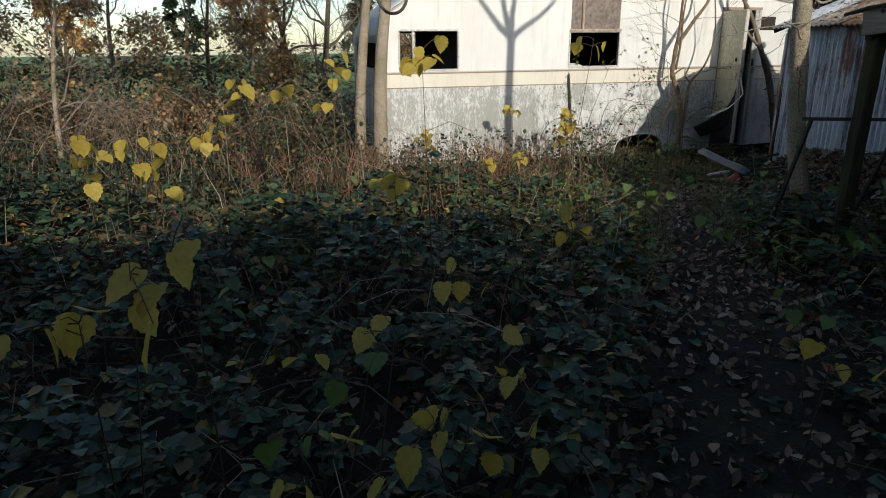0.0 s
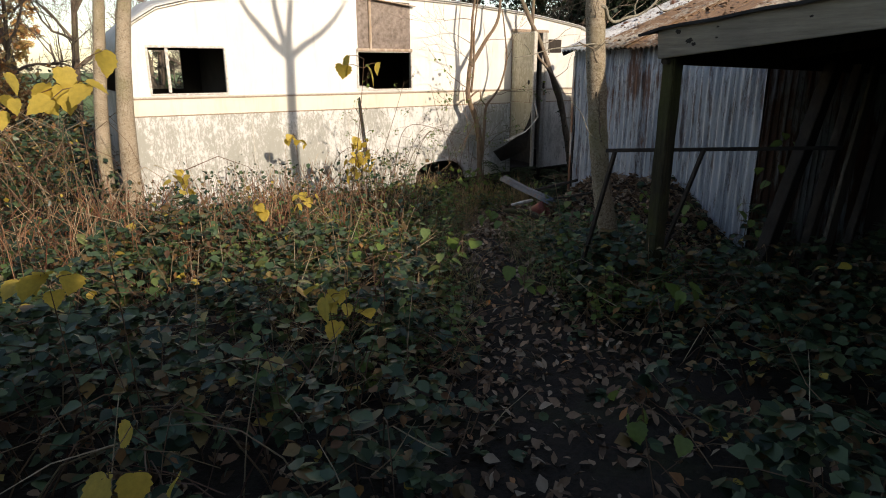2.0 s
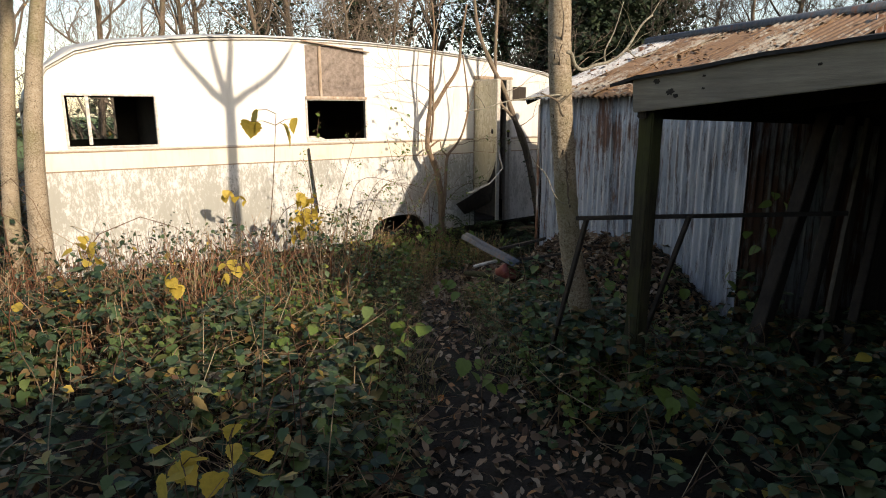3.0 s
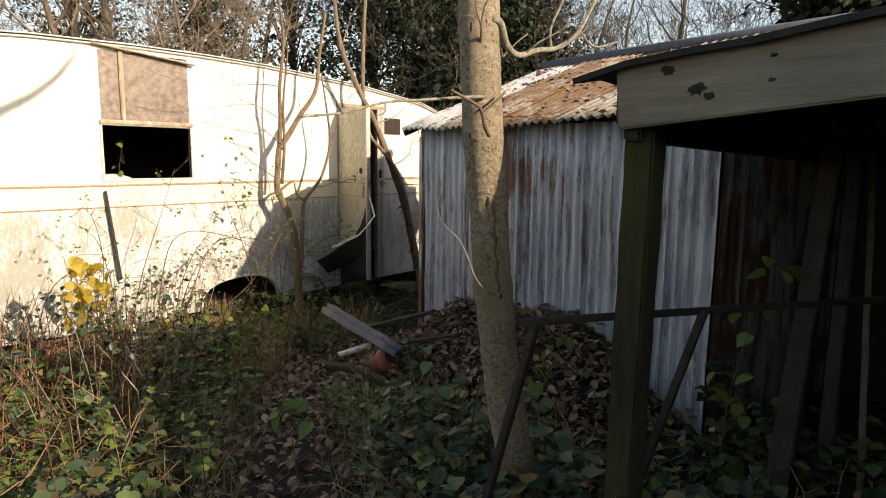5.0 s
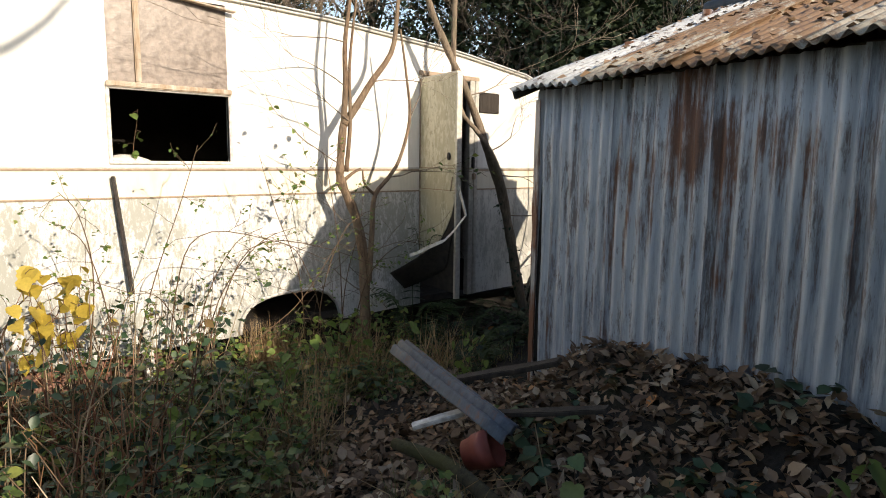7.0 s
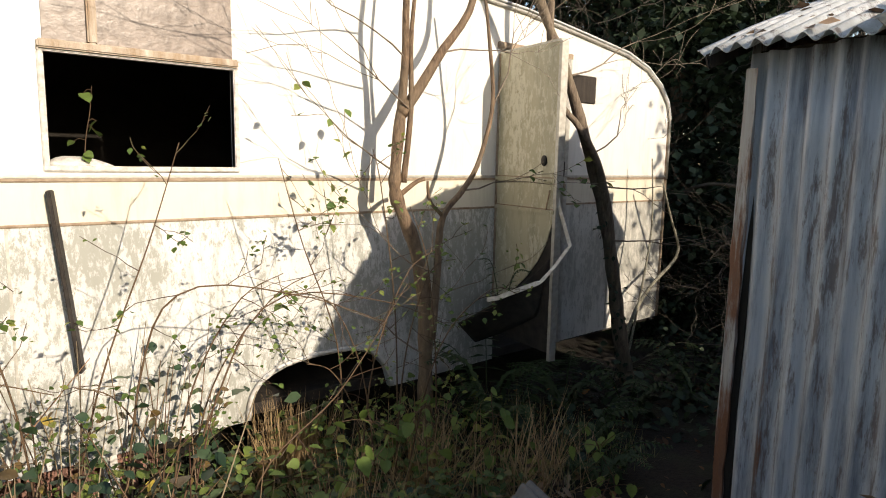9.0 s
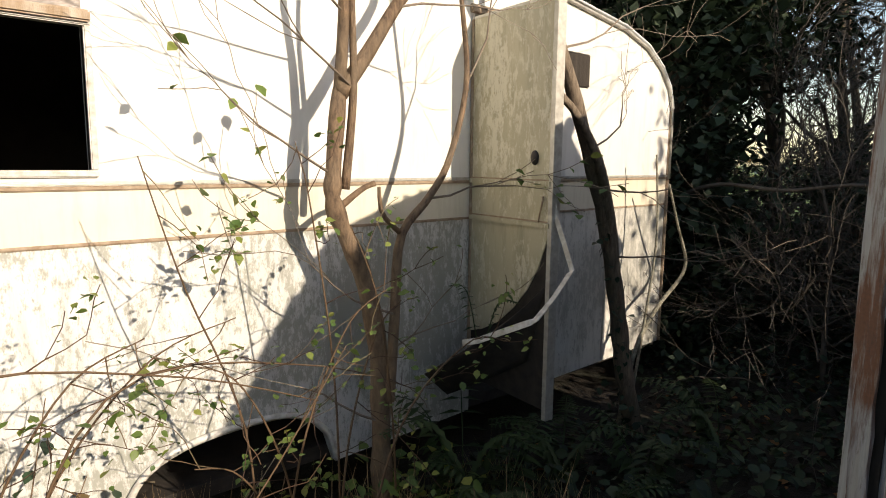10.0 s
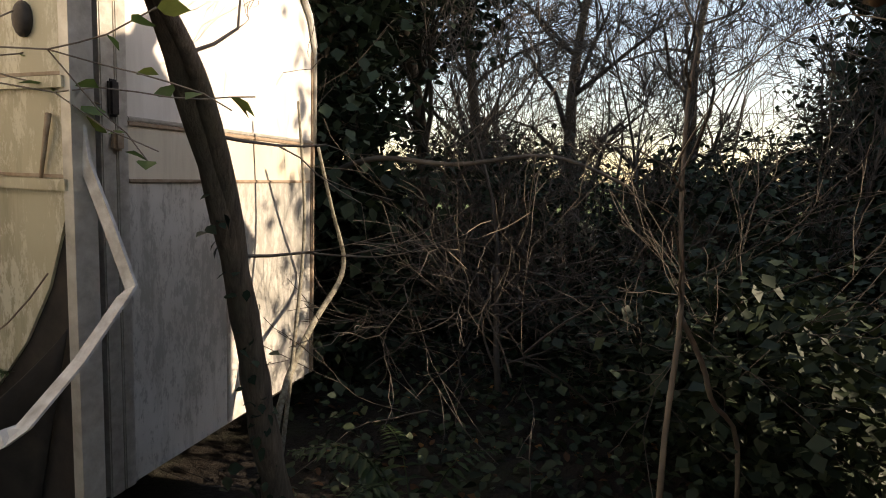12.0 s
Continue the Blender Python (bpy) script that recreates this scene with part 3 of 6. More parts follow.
def wheel(x, y, z, r):
    hub = new("wheel")
    hub.location = (x, y, z)
    hub.parent = caravan
    hub.empty_display_size = 0.1
    tv, tf = [], []
    prof = [(0.62, -0.07), (0.80, -0.085), (0.95, -0.08), (1.0, -0.05), (1.0, 0.05), (0.95, 0.08), (0.80, 0.085), (0.62, 0.07)]
    N, K = 36, len(prof)
    for i in range(N):
        a = 2 * math.pi * i / N
        for q, yy in prof:
            tv.append((math.cos(a) * q * r, yy, math.sin(a) * q * r))
    for i in range(N):
        for k in range(K):
            a, b = i * K + k, i * K + (k + 1) % K
            c, d = ((i + 1) % N) * K + (k + 1) % K, ((i + 1) % N) * K + k
            tf.append((a, b, c, d))
    obj("tyre", tv, tf, M_TYRE, hub, "perished black tyre", True)
    bm = bmesh.new()
    bmesh.ops.create_cone(bm, cap_ends=True, segments=28, radius1=r * 0.63, radius2=r * 0.5, depth=0.06, matrix=Matrix.Translation((0, -0.03, 0)) @ Matrix.Rotation(radians(90), 4, "X"))
    bmesh.ops.create_cone(bm, cap_ends=True, segments=16, radius1=r * 0.22, radius2=r * 0.18, depth=0.08, matrix=Matrix.Translation((0, -0.05, 0)) @ Matrix.Rotation(radians(90), 4, "X"))
    part("rim", bm, M_RIM, hub, "rust-brown wheel rim")


fix(caravan)
wheel(5.93, 8.66, -0.06, 0.30)
caravan.children[-1].matrix_parent_inverse = Matrix.Translation(caravan.location).inverted()
# near-black upright sheet behind the wheel, filling the arch
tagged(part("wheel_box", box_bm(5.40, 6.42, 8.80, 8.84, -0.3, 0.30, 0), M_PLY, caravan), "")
caravan.children[-1].matrix_parent_inverse = Matrix.Translation(caravan.location).inverted()

pier = thing("brick_pier", "low pier of old red bricks under the caravan", "brick pier", at=(4.55, 8.7, -0.3))
brick_me = None
for r in range(3):
    for k in range(4):
        if brick_me is None:
            b0 = part("brick", box_bm(-0.105, 0.105, -0.05, 0.05, -0.031, 0.031, 0.006), M_BRICK, pier)
            brick_me = b0.data
        else:
            b0 = new("brick", brick_me)
            b0.parent = pier
        b0.location = (-0.34 + 0.225 * k + (0.11 if r % 2 else 0), -0.12 + 0.01 * ((k * 7 + r) % 3), 0.03 + 0.075 * r)


# open door, hinged at the front edge of the doorway, outer face towards the path
def caravan_door():
    d = thing("caravan_door", "open dull olive-cream caravan door with peeling lower skin", "door", at=(7.12, VY - 0.012, 0.1))
    w, z1, t = 0.555, 1.81, 0.028

    def yz(name, outline, x0, x1, mat, label=""):
        ob = slab(name, outline, [], 0, 1, mat, d, label)
        m = Matrix(((0, x1 - x0, 0, x0), (-1, 0, 0, 0), (0, 0, 1, 0), (0, 0, 0, 1)))
        ob.data.transform(m)
        return ob

    yz("door_core", rect(0, w - 0.012, 0.06, z1), 0, t, M_PLY, "blackened plywood core")
    arc = [(0.0, 0.30), (0.10, 0.33), (0.22, 0.39), (0.33, 0.48), (0.42, 0.58), (0.49, 0.69), (w, 0.86)]
    yz("lower_skin", arc + [(w, 0.868), (0.0, 0.868)], -0.007, -0.001, M_DOOR)
    yz("middle_skin", rect(0, w, 0.888, 1.045), -0.007, -0.001, M_DOOR)
    yz("upper_skin", rect(0, w, 1.065, z1), -0.007, -0.001, M_DOOR)
    for z in (0.878, 1.055):
        yz("moulding", rect(0, w, z - 0.010, z + 0.010), -0.018, -0.002, M_DOOR)
        yz("moulding_lip", rect(0, w, z + 0.012, z + 0.018), -0.012, -0.002, M_SEAM)
    yz("free_edge", rect(w - 0.010, w + 0.014, 0.02, z1), -0.012, t + 0.006, M_TRIM, "bare aluminium door edge")
    yz("hinge_edge", rect(-0.004, 0.010, 0.10, z1), -0.014, 0.004, M_SEAM)
    yz("top_edge", rect(0, w, z1, z1 + 0.012), -0.010, t + 0.004, M_TRIM)
    bm = bmesh.new()
    bmesh.ops.create_uvsphere(bm, u_segments=14, v_segments=8, radius=1, matrix=Matrix.LocRotScale((-0.012, -0.455, 1.165), None, (0.014, 0.022, 0.032)))
    part("door_handle", bm, M_IRON, d, "dark oval handle boss", True)
    hook = Tubes()
    hook.add([(-0.014, -0.515, 1.0), (-0.02, -0.52, 0.985), (-0.015, -0.50, 0.93), (-0.014, -0.485, 0.87)], [0.006, 0.005, 0.004, 0.003], 6)
    hook.ob("hook", M_SEAM, d)
    # plywood curling away at the foot
    cv, cf = [], []
    N, K = 14, 8
    for i in range(N):
        s = i / (N - 1)
        for k in range(K):
            q = k / (K - 1)
            y = -0.54 + 0.30 * s
            foot = Vector((-0.01 - 0.42 * s * (0.3 + 0.7 * s), y + 0.05 * q, 0.60 - 0.40 * s - 0.08 * math.sin(math.pi * s)))
            top_z = 0.62 - 0.40 * s
            cv.append((foot.x * (1 - 0.45 * q) , y + 0.10 * q, top_z - 0.36 * q * (1 - 0.55 * s)))
    for i in range(N - 1):
        for k in range(K - 1):
            a = i * K + k
            cf.append((a, a + 1, a + K + 1, a + K))
    cu = obj("curled_ply", cv, cf, M_PLY, d, "black plywood curling off the door", True)
    so = cu.modifiers.new("thick", "SOLIDIFY")
    so.thickness = 0.006
    d.rotation_euler = (0, 0, radians(-7))
    return d


door = caravan_door()


def flat_strip(pts, w, t):
    """A bent flat metal strip."""
    bm = bmesh.new()
    rows = []
    P = [Vector(p) for p in pts]
    for i, p in enumerate(P):
        dd = (P[min(i + 1, len(P) - 1)] - P[max(i - 1, 0)]).normalized()
        n = Vector((-1, 0.15, 0.1)).normalized()
        s = dd.cross(n).normalized()
        rows.append([bm.verts.new(p + s * a * w / 2 + n * b * t / 2) for a, b in ((-1, -1), (1, -1), (1, 1), (-1, 1))])
    for r0, r1 in zip(rows[:-1], rows[1:]):
        for k in range(4):
            bm.faces.new((r0[k], r0[(k + 1) % 4], r1[(k + 1) % 4], r1[k]))
    bm.faces.new(rows[0][::-1])
    bm.faces.new(rows[-1])
    bmesh.ops.recalc_face_normals(bm, faces=bm.faces[:])
    return bm


tagged(part("trim_strip", flat_strip([(7.07, 7.885, 1.13), (7.06, 7.86, 1.02), (7.055, 7.81, 0.92), (7.05, 7.757, 0.805), (7.03, 7.757, 0.79), (6.95, 7.77, 0.70), (6.86, 7.785, 0.622), (6.84, 7.80, 0.61),
                                              (6.80, 7.90, 0.56), (6.77, 8.02, 0.50), (6.76, 8.10, 0.475)], 0.026, 0.006), M_WHITEP), "bent pale aluminium strip hanging off the caravan door", "metal strip")


# ---------------- the tin shed ----------------
PITCH = 0.076


def sheet_bm(length, width, amp=0.011, per=8, rough=0.0, seed=0):
    """Corrugated sheet: waves across u (0..width), length along v; thin but solid."""
    bm = bmesh.new()
    n = max(4, int(round(width / PITCH * per)))
    rows = 7
    grid = []
    for j in range(rows):
        v = length * j / (rows - 1)
        row = []
        for i in range(n + 1):
            u = width * i / n
            h = amp * math.cos(2 * math.pi * u / PITCH)
            h += rough * noise.noise(Vector((u * 2.2 + seed, v * 1.7, seed * 3.1)))
            vv = v + (rough * 0.5 * noise.noise(Vector((u * 9, seed, 4.2))) if j in (0, rows - 1) else 0)
            row.append(bm.verts.new((u, vv, h)))
        grid.append(row)
    for j in range(rows - 1):
        for i in range(n):
            bm.faces.new((grid[j][i], grid[j][i + 1], grid[j + 1][i + 1], grid[j + 1][i]))
    return bm


def sheet(parent, mat, origin, u, v, length, width, seed, rough=0.012, name="corrugated_sheet", label="", amp=0.014):
    bm = sheet_bm(length, width, amp, 8, rough, seed)
    u, v = Vector(u).normalized(), Vector(v).normalized()
    m = Matrix((u, v, u.cross(v))).transposed().to_4x4()
    m.translation = origin
    bmesh.ops.transform(bm, matrix=m, verts=bm.verts[:])
    ob = part(name, bm, mat, parent, label, True)
    so = ob.modifiers.new("thick", "SOLIDIFY")
    so.thickness = 0.003
    return ob


shed = thing("tin_shed", "old blue-grey corrugated iron shed with rusty gabled roof", "shed", at=(7.25, 5.1, -0.2))
SX0, SX1, SY0, SY1, SE, RX, RZ = 6.10, 8.16, 3.64, 6.30, 1.61, 7.62, 2.28
y = SY1
for k in range(5):
    wd = min(0.608, y - SY0)
    sheet(shed, M_TIN, (SX0 - 0.004 * (k % 2), y, -0.25), (0, -1, 0), (0, 0, 1), SE + 0.27, wd, k * 2.3 + 1, 0.014)
    y -= 0.59
x = SX0
k = 0
while x < SX1 - 0.1:
    wd = min(0.608, SX1 - x)
    hl = SE + (RZ - SE) * (1 - abs(x + wd / 2 - RX) / (RX - SX0 + 0.1)) - 0.06
    sheet(shed, M_TINR, (x, SY0 - 0.004 * (k % 2), -0.25), (1, 0, 0), (0, 0, 1), hl + 0.25, wd, k * 3.7 + 9)
    sheet(shed, M_TINR, (x + wd, SY1 - 0.10 * (x + wd - SX0) + 0.004 * (k % 2), -0.25), (-1, 0.10, 0), (0, 0, 1), hl + 0.25, wd, k * 1.9 + 5)
    x += 0.59
    k += 1
sheet(shed, M_TINR, (SX1, SY0, -0.25), (0, 1, 0), (0, 0, 1), SE + 0.25, SY1 - 0.21 - SY0, 33)
for sx, sy in ((SX0 + 0.03, SY1 - 0.02), (SX0 + 0.05, SY0 + 0.05), (SX1 - 0.05, SY1 - 0.27), (SX1 - 0.05, SY0 + 0.05)):
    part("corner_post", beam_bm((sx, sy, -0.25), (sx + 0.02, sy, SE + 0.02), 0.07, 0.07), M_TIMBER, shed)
part("corner_flashing", beam_bm((SX0 + 0.01, SY1 + 0.018, -0.2), (SX0 + 0.02, SY1 + 0.022, SE - 0.02), 0.03, 0.010, 0.003, (1, 0, 0), 0.006, 6), M_TINR, shed, "ragged rusty corner flashing")
cf = box_bm(SX0 - 0.024, SX0 - 0.013, SY1 - 0.035, SY1 + 0.006, -0.2, SE - 0.03, 0)
bmesh.ops.subdivide_edges(cf, edges=[e for e in cf.edges if abs((e.verts[0].co - e.verts[1].co).z) > 0.5], cuts=24)
for v in cf.verts:
    v.co.y += 0.012 * noise.noise(Vector((v.co.z * 9, v.co.x * 50, 3)))
part("corner_flashing", cf, M_TINR, shed, "ragged rusty corner flashing")
part("wall_plate", beam_bm((SX0 + 0.05, SY0, SE), (SX0 + 0.05, SY1, SE), 0.07, 0.06), M_TIMBER, shed)
EX, EZ = 5.98, 1.635
slope = Vector((RX - EX, 0, RZ - EZ))
y = SY1 + 0.13
for k in range(5):
    mat = (M_TINW, M_TINO, M_TINO, M_TINO, M_TINO)[k]
    sheet(shed, mat, (EX - 0.02 * (k % 2), y, EZ + 0.005 * (k % 2)), (0, -1, 0), slope, slope.length, 0.608, k * 5.1 + 2, 0.02, "roof_sheet", "pale lichen-grey roof sheet" if k == 0 else "rust-brown roof sheet", 0.014)
    y -= 0.585
slope2 = Vector((RX - SX1 - 0.12, 0, RZ - EZ))
y0 = SY0 - 0.12
for k in range(5):
    sheet(shed, M_TINO, (SX1 + 0.12, y0, EZ), (0, 1, 0), slope2, slope2.length, 0.608, k * 4.1 + 20, 0.02, "roof_sheet", "rust-brown roof sheet", 0.014)
    y0 += 0.55
rc = Tubes()
rc.add([(RX, SY0 - 0.12, RZ + 0.015), (RX, 5.1, RZ + 0.02), (RX, SY1 + 0.13, RZ + 0.012)], [0.05] * 3, 8)
rc.ob("ridge_cap", M_TINB, shed, "grey ridge capping")
part("barge_strip", beam_bm((EX, SY1 + 0.09, EZ - 0.03), (RX, SY1 + 0.09, RZ - 0.03), 0.02, 0.05), M_TIMBER, shed)
fix(shed)
SHED = Matrix.Translation((6.555, 6.585, 0)) @ Matrix.Rotation(radians(-10.8), 4, "Z") @ Matrix.Translation((-SX0, -SY1, 0))
shed.matrix_basis = SHED @ Matrix.Translation(shed.location)

# ---------------- the lean-to ----------------
lean = thing("lean_to", "open timber lean-to with black felt roof and grey fascia", "lean-to", at=(5.0, 2.2, -0.1))
RISE = 0.092


def roof_z(yy):
    return 1.465 + (3.56 - yy) * RISE


LX = 4.125
fb = bmesh.new()
fv = []
for xx in (LX - 0.02, LX + 0.02):
    for yy, dz in ((3.57, 0.0), (3.585, 0.178), (0.6, 0.178), (0.6, 0.0)):
        fv.append(fb.verts.new((xx, yy, roof_z(yy) + dz)))
for q in ((0, 1, 2, 3), (7, 6, 5, 4), (0, 4, 5, 1), (1, 5, 6, 2), (2, 6, 7, 3), (3, 7, 4, 0)):
    fb.faces.new([fv[i] for i in q])
bmesh.ops.recalc_face_normals(fb, faces=fb.faces[:])
bmesh.ops.bevel(fb, geom=fb.edges[:], offset=0.005, segments=2, affect="EDGES")
part("fascia", fb, M_FASCIA, lean, "weathered grey fascia board with knots")
for yy, dz, r in ((3.36, 0.075, 0.024), (3.33, 0.055, 0.014), (3.44, 0.135, 0.018), (3.19, 0.125, 0.008), (3.19, 0.07, 0.008), (2.70, 0.10, 0.009), (2.2, 0.12, 0.014)):
    bm = bmesh.new()
    bmesh.ops.create_uvsphere(bm, u_segments=20, v_segments=10, radius=1)
    for v in bm.verts:
        f = 0.9 + 0.55 * noise.noise(Vector((v.co.y * 2.2 + yy * 9, v.co.z * 2.2, r * 90)))
        v.co = Vector((LX - 0.020 + 0.003 * v.co.x, yy + r * 1.1 * f * v.co.y, roof_z(yy) + dz + r * 0.7 * f * v.co.z))
    part("knot", bm, M_PLY, lean)
part("post", beam_bm((4.205, 3.555, -0.25), (4.215, 3.535, 1.47), 0.092, 0.088, 0.008, (0, 1, 0), 0.006, 10), M_POST, lean, "moss-green timber post")
part("end_block", box_bm(LX + 0.02, LX + 0.07, 3.53, 3.60, 1.48, 1.65, 0.006), M_TIMBER, lean)
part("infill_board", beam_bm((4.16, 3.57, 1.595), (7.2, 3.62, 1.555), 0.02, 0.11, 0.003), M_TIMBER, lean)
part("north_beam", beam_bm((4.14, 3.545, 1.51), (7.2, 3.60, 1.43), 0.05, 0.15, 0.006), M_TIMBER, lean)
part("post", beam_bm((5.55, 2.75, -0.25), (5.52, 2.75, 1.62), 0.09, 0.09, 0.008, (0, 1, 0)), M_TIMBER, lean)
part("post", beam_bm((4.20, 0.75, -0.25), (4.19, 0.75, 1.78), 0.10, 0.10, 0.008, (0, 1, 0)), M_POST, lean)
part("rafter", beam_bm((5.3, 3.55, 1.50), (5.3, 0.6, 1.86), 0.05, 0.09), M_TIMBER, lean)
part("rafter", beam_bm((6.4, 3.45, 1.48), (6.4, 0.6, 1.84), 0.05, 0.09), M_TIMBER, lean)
# felt roof with a ragged drooping edge
lv, lf = [], []
NXR, NYR = 22, 22
for j in range(NYR):
    for i in range(NXR):
        xx = LX - 0.05 + (7.25 - LX + 0.05) * i / (NXR - 1)
        yy = 3.70 - (3.70 - 0.4) * j / (NYR - 1)
        zz = roof_z(min(yy, 3.62)) + 0.195 - 0.03 * (xx - LX) / 2.5 + 0.006 * noise.noise(Vector((xx * 5, yy * 5, 0)))
        if i == 0:
            zz -= 0.02 + 0.012 * noise.noise(Vector((0, yy * 8, 2)))
        if j == 0:
            zz -= 0.025
        lv.append((xx, yy, zz))
for j in range(NYR - 1):
    for i in range(NXR - 1):
        a = j * NXR + i
        lf.append((a, a + NXR, a + NXR + 1, a + 1))
felt = obj("felt_roof", lv, lf, M_FELT, lean, "ragged black roofing felt")
so = felt.modifiers.new("thick", "SOLIDIFY")
so.thickness = 0.016
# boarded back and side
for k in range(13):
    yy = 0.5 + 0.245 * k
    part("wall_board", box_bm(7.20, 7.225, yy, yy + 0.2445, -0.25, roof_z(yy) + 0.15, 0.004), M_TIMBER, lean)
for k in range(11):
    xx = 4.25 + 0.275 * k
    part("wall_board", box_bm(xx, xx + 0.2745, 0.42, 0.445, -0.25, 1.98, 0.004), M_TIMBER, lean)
fix(lean)
lean.location += Vector((0.26, 0.10, 0.027))


def leaning(name, a, b, w, h, mat, label, cat, grp=""):
    return tagged(part(name, beam_bm(a, b, w, h, 0.006, (0, 1, 0.2), 0.006, 8), mat), label, cat, grp)


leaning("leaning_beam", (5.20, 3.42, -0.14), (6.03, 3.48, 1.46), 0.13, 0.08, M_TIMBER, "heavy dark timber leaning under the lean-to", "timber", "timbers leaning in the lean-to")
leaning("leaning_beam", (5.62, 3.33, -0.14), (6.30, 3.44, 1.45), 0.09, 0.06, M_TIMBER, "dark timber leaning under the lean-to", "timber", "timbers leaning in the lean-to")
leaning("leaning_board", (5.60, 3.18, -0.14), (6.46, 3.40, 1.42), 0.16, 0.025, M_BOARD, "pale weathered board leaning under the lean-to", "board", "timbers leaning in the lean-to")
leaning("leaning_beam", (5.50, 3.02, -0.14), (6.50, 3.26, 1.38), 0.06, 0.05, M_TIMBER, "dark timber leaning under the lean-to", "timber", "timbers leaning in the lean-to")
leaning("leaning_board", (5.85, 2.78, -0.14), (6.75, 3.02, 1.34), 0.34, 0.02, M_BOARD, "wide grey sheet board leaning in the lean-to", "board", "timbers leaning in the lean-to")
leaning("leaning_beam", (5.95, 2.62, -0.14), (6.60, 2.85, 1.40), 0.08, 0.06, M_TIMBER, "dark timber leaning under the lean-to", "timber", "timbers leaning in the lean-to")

# bent iron rail between the tree and the post
rail_t = thing("iron_rail", "bent dark iron rail with sloping legs beside the post", "rail", at=(4.4, 3.7, -0.1))
LEFT, BEND, RIGHT = (4.25, 3.835, 0.945), (4.70, 3.525, 0.952), (5.42, 3.05, 0.96)
part("bar", beam_bm((4.20, 3.868, 0.945), RIGHT, 0.010, 0.024, 0.003), M_IRON, rail_t)
part("leg", beam_bm(LEFT, (4.22, 4.12, -0.16), 0.024, 0.024, 0.003, (0, 1, 0)), M_IRON, rail_t)
part("leg", beam_bm(BEND, (4.56, 3.80, -0.16), 0.024, 0.024, 0.003, (0, 1, 0)), M_IRON, rail_t)
fix(rail_t)

# debris on the leaf heap
deb = thing("scrap_sheet", "dented blue-grey metal strip lying on leaf litter", "scrap metal", at=(5.4, 6.1, 0.1))
dv = Vector((5.50, 5.74, 0.14)) - Vector((5.70, 6.79, 0.22))
for off, wd, lift in ((-0.060, 0.070, 0.0), (0.0, 0.062, 0.012), (0.052, 0.066, 0.0)):
    a = Vector((5.69 + off, 6.79 + 0.4 * off, 0.225 + lift))
    sheet(deb, M_TINB, a, Vector((1, 0.12, 0.05 - 2 * off)), dv + Vector((0, 0.06 * (off > 0), 0)), dv.length, wd, 3 + off, 0.012, "metal_strip", "", 0.016)
fix(deb)
tagged(part("plank_end", beam_bm((5.38, 6.23, 0.05), (5.58, 6.12, 0.10), 0.060, 0.02, 0.004, (0, 0, 1), 0.006, 4), M_WHITEP), "short white-flaked plank lying on leaf litter", "plank")
tagged(part("plank_end", beam_bm((5.80, 6.42, 0.12), (6.05, 5.95, 0.29), 0.09, 0.025, 0.004, (0, 0, 1), 0.006, 4), M_TIMBER), "dark rotten plank lying on the leaf heap", "plank")
tagged(part("plank_end", beam_bm((5.66, 6.00, 0.11), (5.84, 5.52, 0.24), 0.07, 0.02, 0.004, (0, 0, 1), 0.006, 4), M_TIMBER), "dark rotten plank lying on the leaf heap", "plank")
bm = bmesh.new()
bmesh.ops.create_cone(bm, cap_ends=True, segments=24, radius1=0.05, radius2=0.066, depth=0.11, matrix=Matrix.LocRotScale((5.46, 5.86, 0.05), Euler((radians(62), 0.3, 0.4)), (1.25, 1.25, 1.25)))
top = max(bm.faces, key=lambda f: f.calc_area() * (1 if len(f.verts) > 4 else 0))
r = bmesh.ops.inset_region(bm, faces=[top], thickness=0.008)
bmesh.ops.translate(bm, verts=top.verts[:], vec=-top.normal * 0.09)
tagged(part("plant_pot", bm, M_RED, None, "", True), "faded red pot half buried in dead leaves", "pot")
lg = Tubes()
lg.add(curve_pts([(5.28, 6.22, 0.0), (5.27, 5.85, 0.05), (5.22, 5.5, 0.04), (5.16, 5.1, 0.0)], 10), [0.025, 0.028, 0.03, 0.03, 0.028, 0.03, 0.028, 0.026, 0.024, 0.02], 8)
tagged(lg.ob("fallen_branch", M_POST), "mossy fallen branch lying in the grass", "branch")


# ---------------- trees and shrubs ----------------
def grow(tubes, rng, p, d, length, radius, depth, tips, spread=0.7, up=0.15, kids=(2, 4), wob=0.18, minr=0.0022, segs=4):
    """A crooked limb that divides again and again, thinning to twigs."""
    pts, rad = [Vector(p)], [radius]
    q, dd = Vector(p), Vector(d).normalized()
    for i in range(segs):
        dd = (dd + Vector(rng.normal(0, wob, 3)) + Vector((0, 0, up * 0.3))).normalized()
        q = q + dd * (length / segs)
        pts.append(q.copy())
        rad.append(max(minr, radius * (1 - 0.55 * (i + 1) / segs)))
    tubes.add(pts, rad, 6 if radius > 0.03 else (4 if radius > 0.010 else 3), False)
    if depth == 0:
        tips.extend(pts[1:])
        return
    for k in range(rng.integers(kids[0], kids[1] + 1)):
        i = int(rng.integers(max(1, segs // 2), segs + 1)) if k else segs
        side = Vector(rng.normal(0, 1, 3))
        nd = (dd + side.normalized() * spread * rng.uniform(0.5, 1.3) + Vector((0, 0, up))).normalized()
        grow(tubes, rng, pts[i], nd, length * rng.uniform(0.55, 0.85), max(minr, rad[i] * rng.uniform(0.5, 0.75)), depth - 1, tips, spread, up, kids, wob, minr, segs)


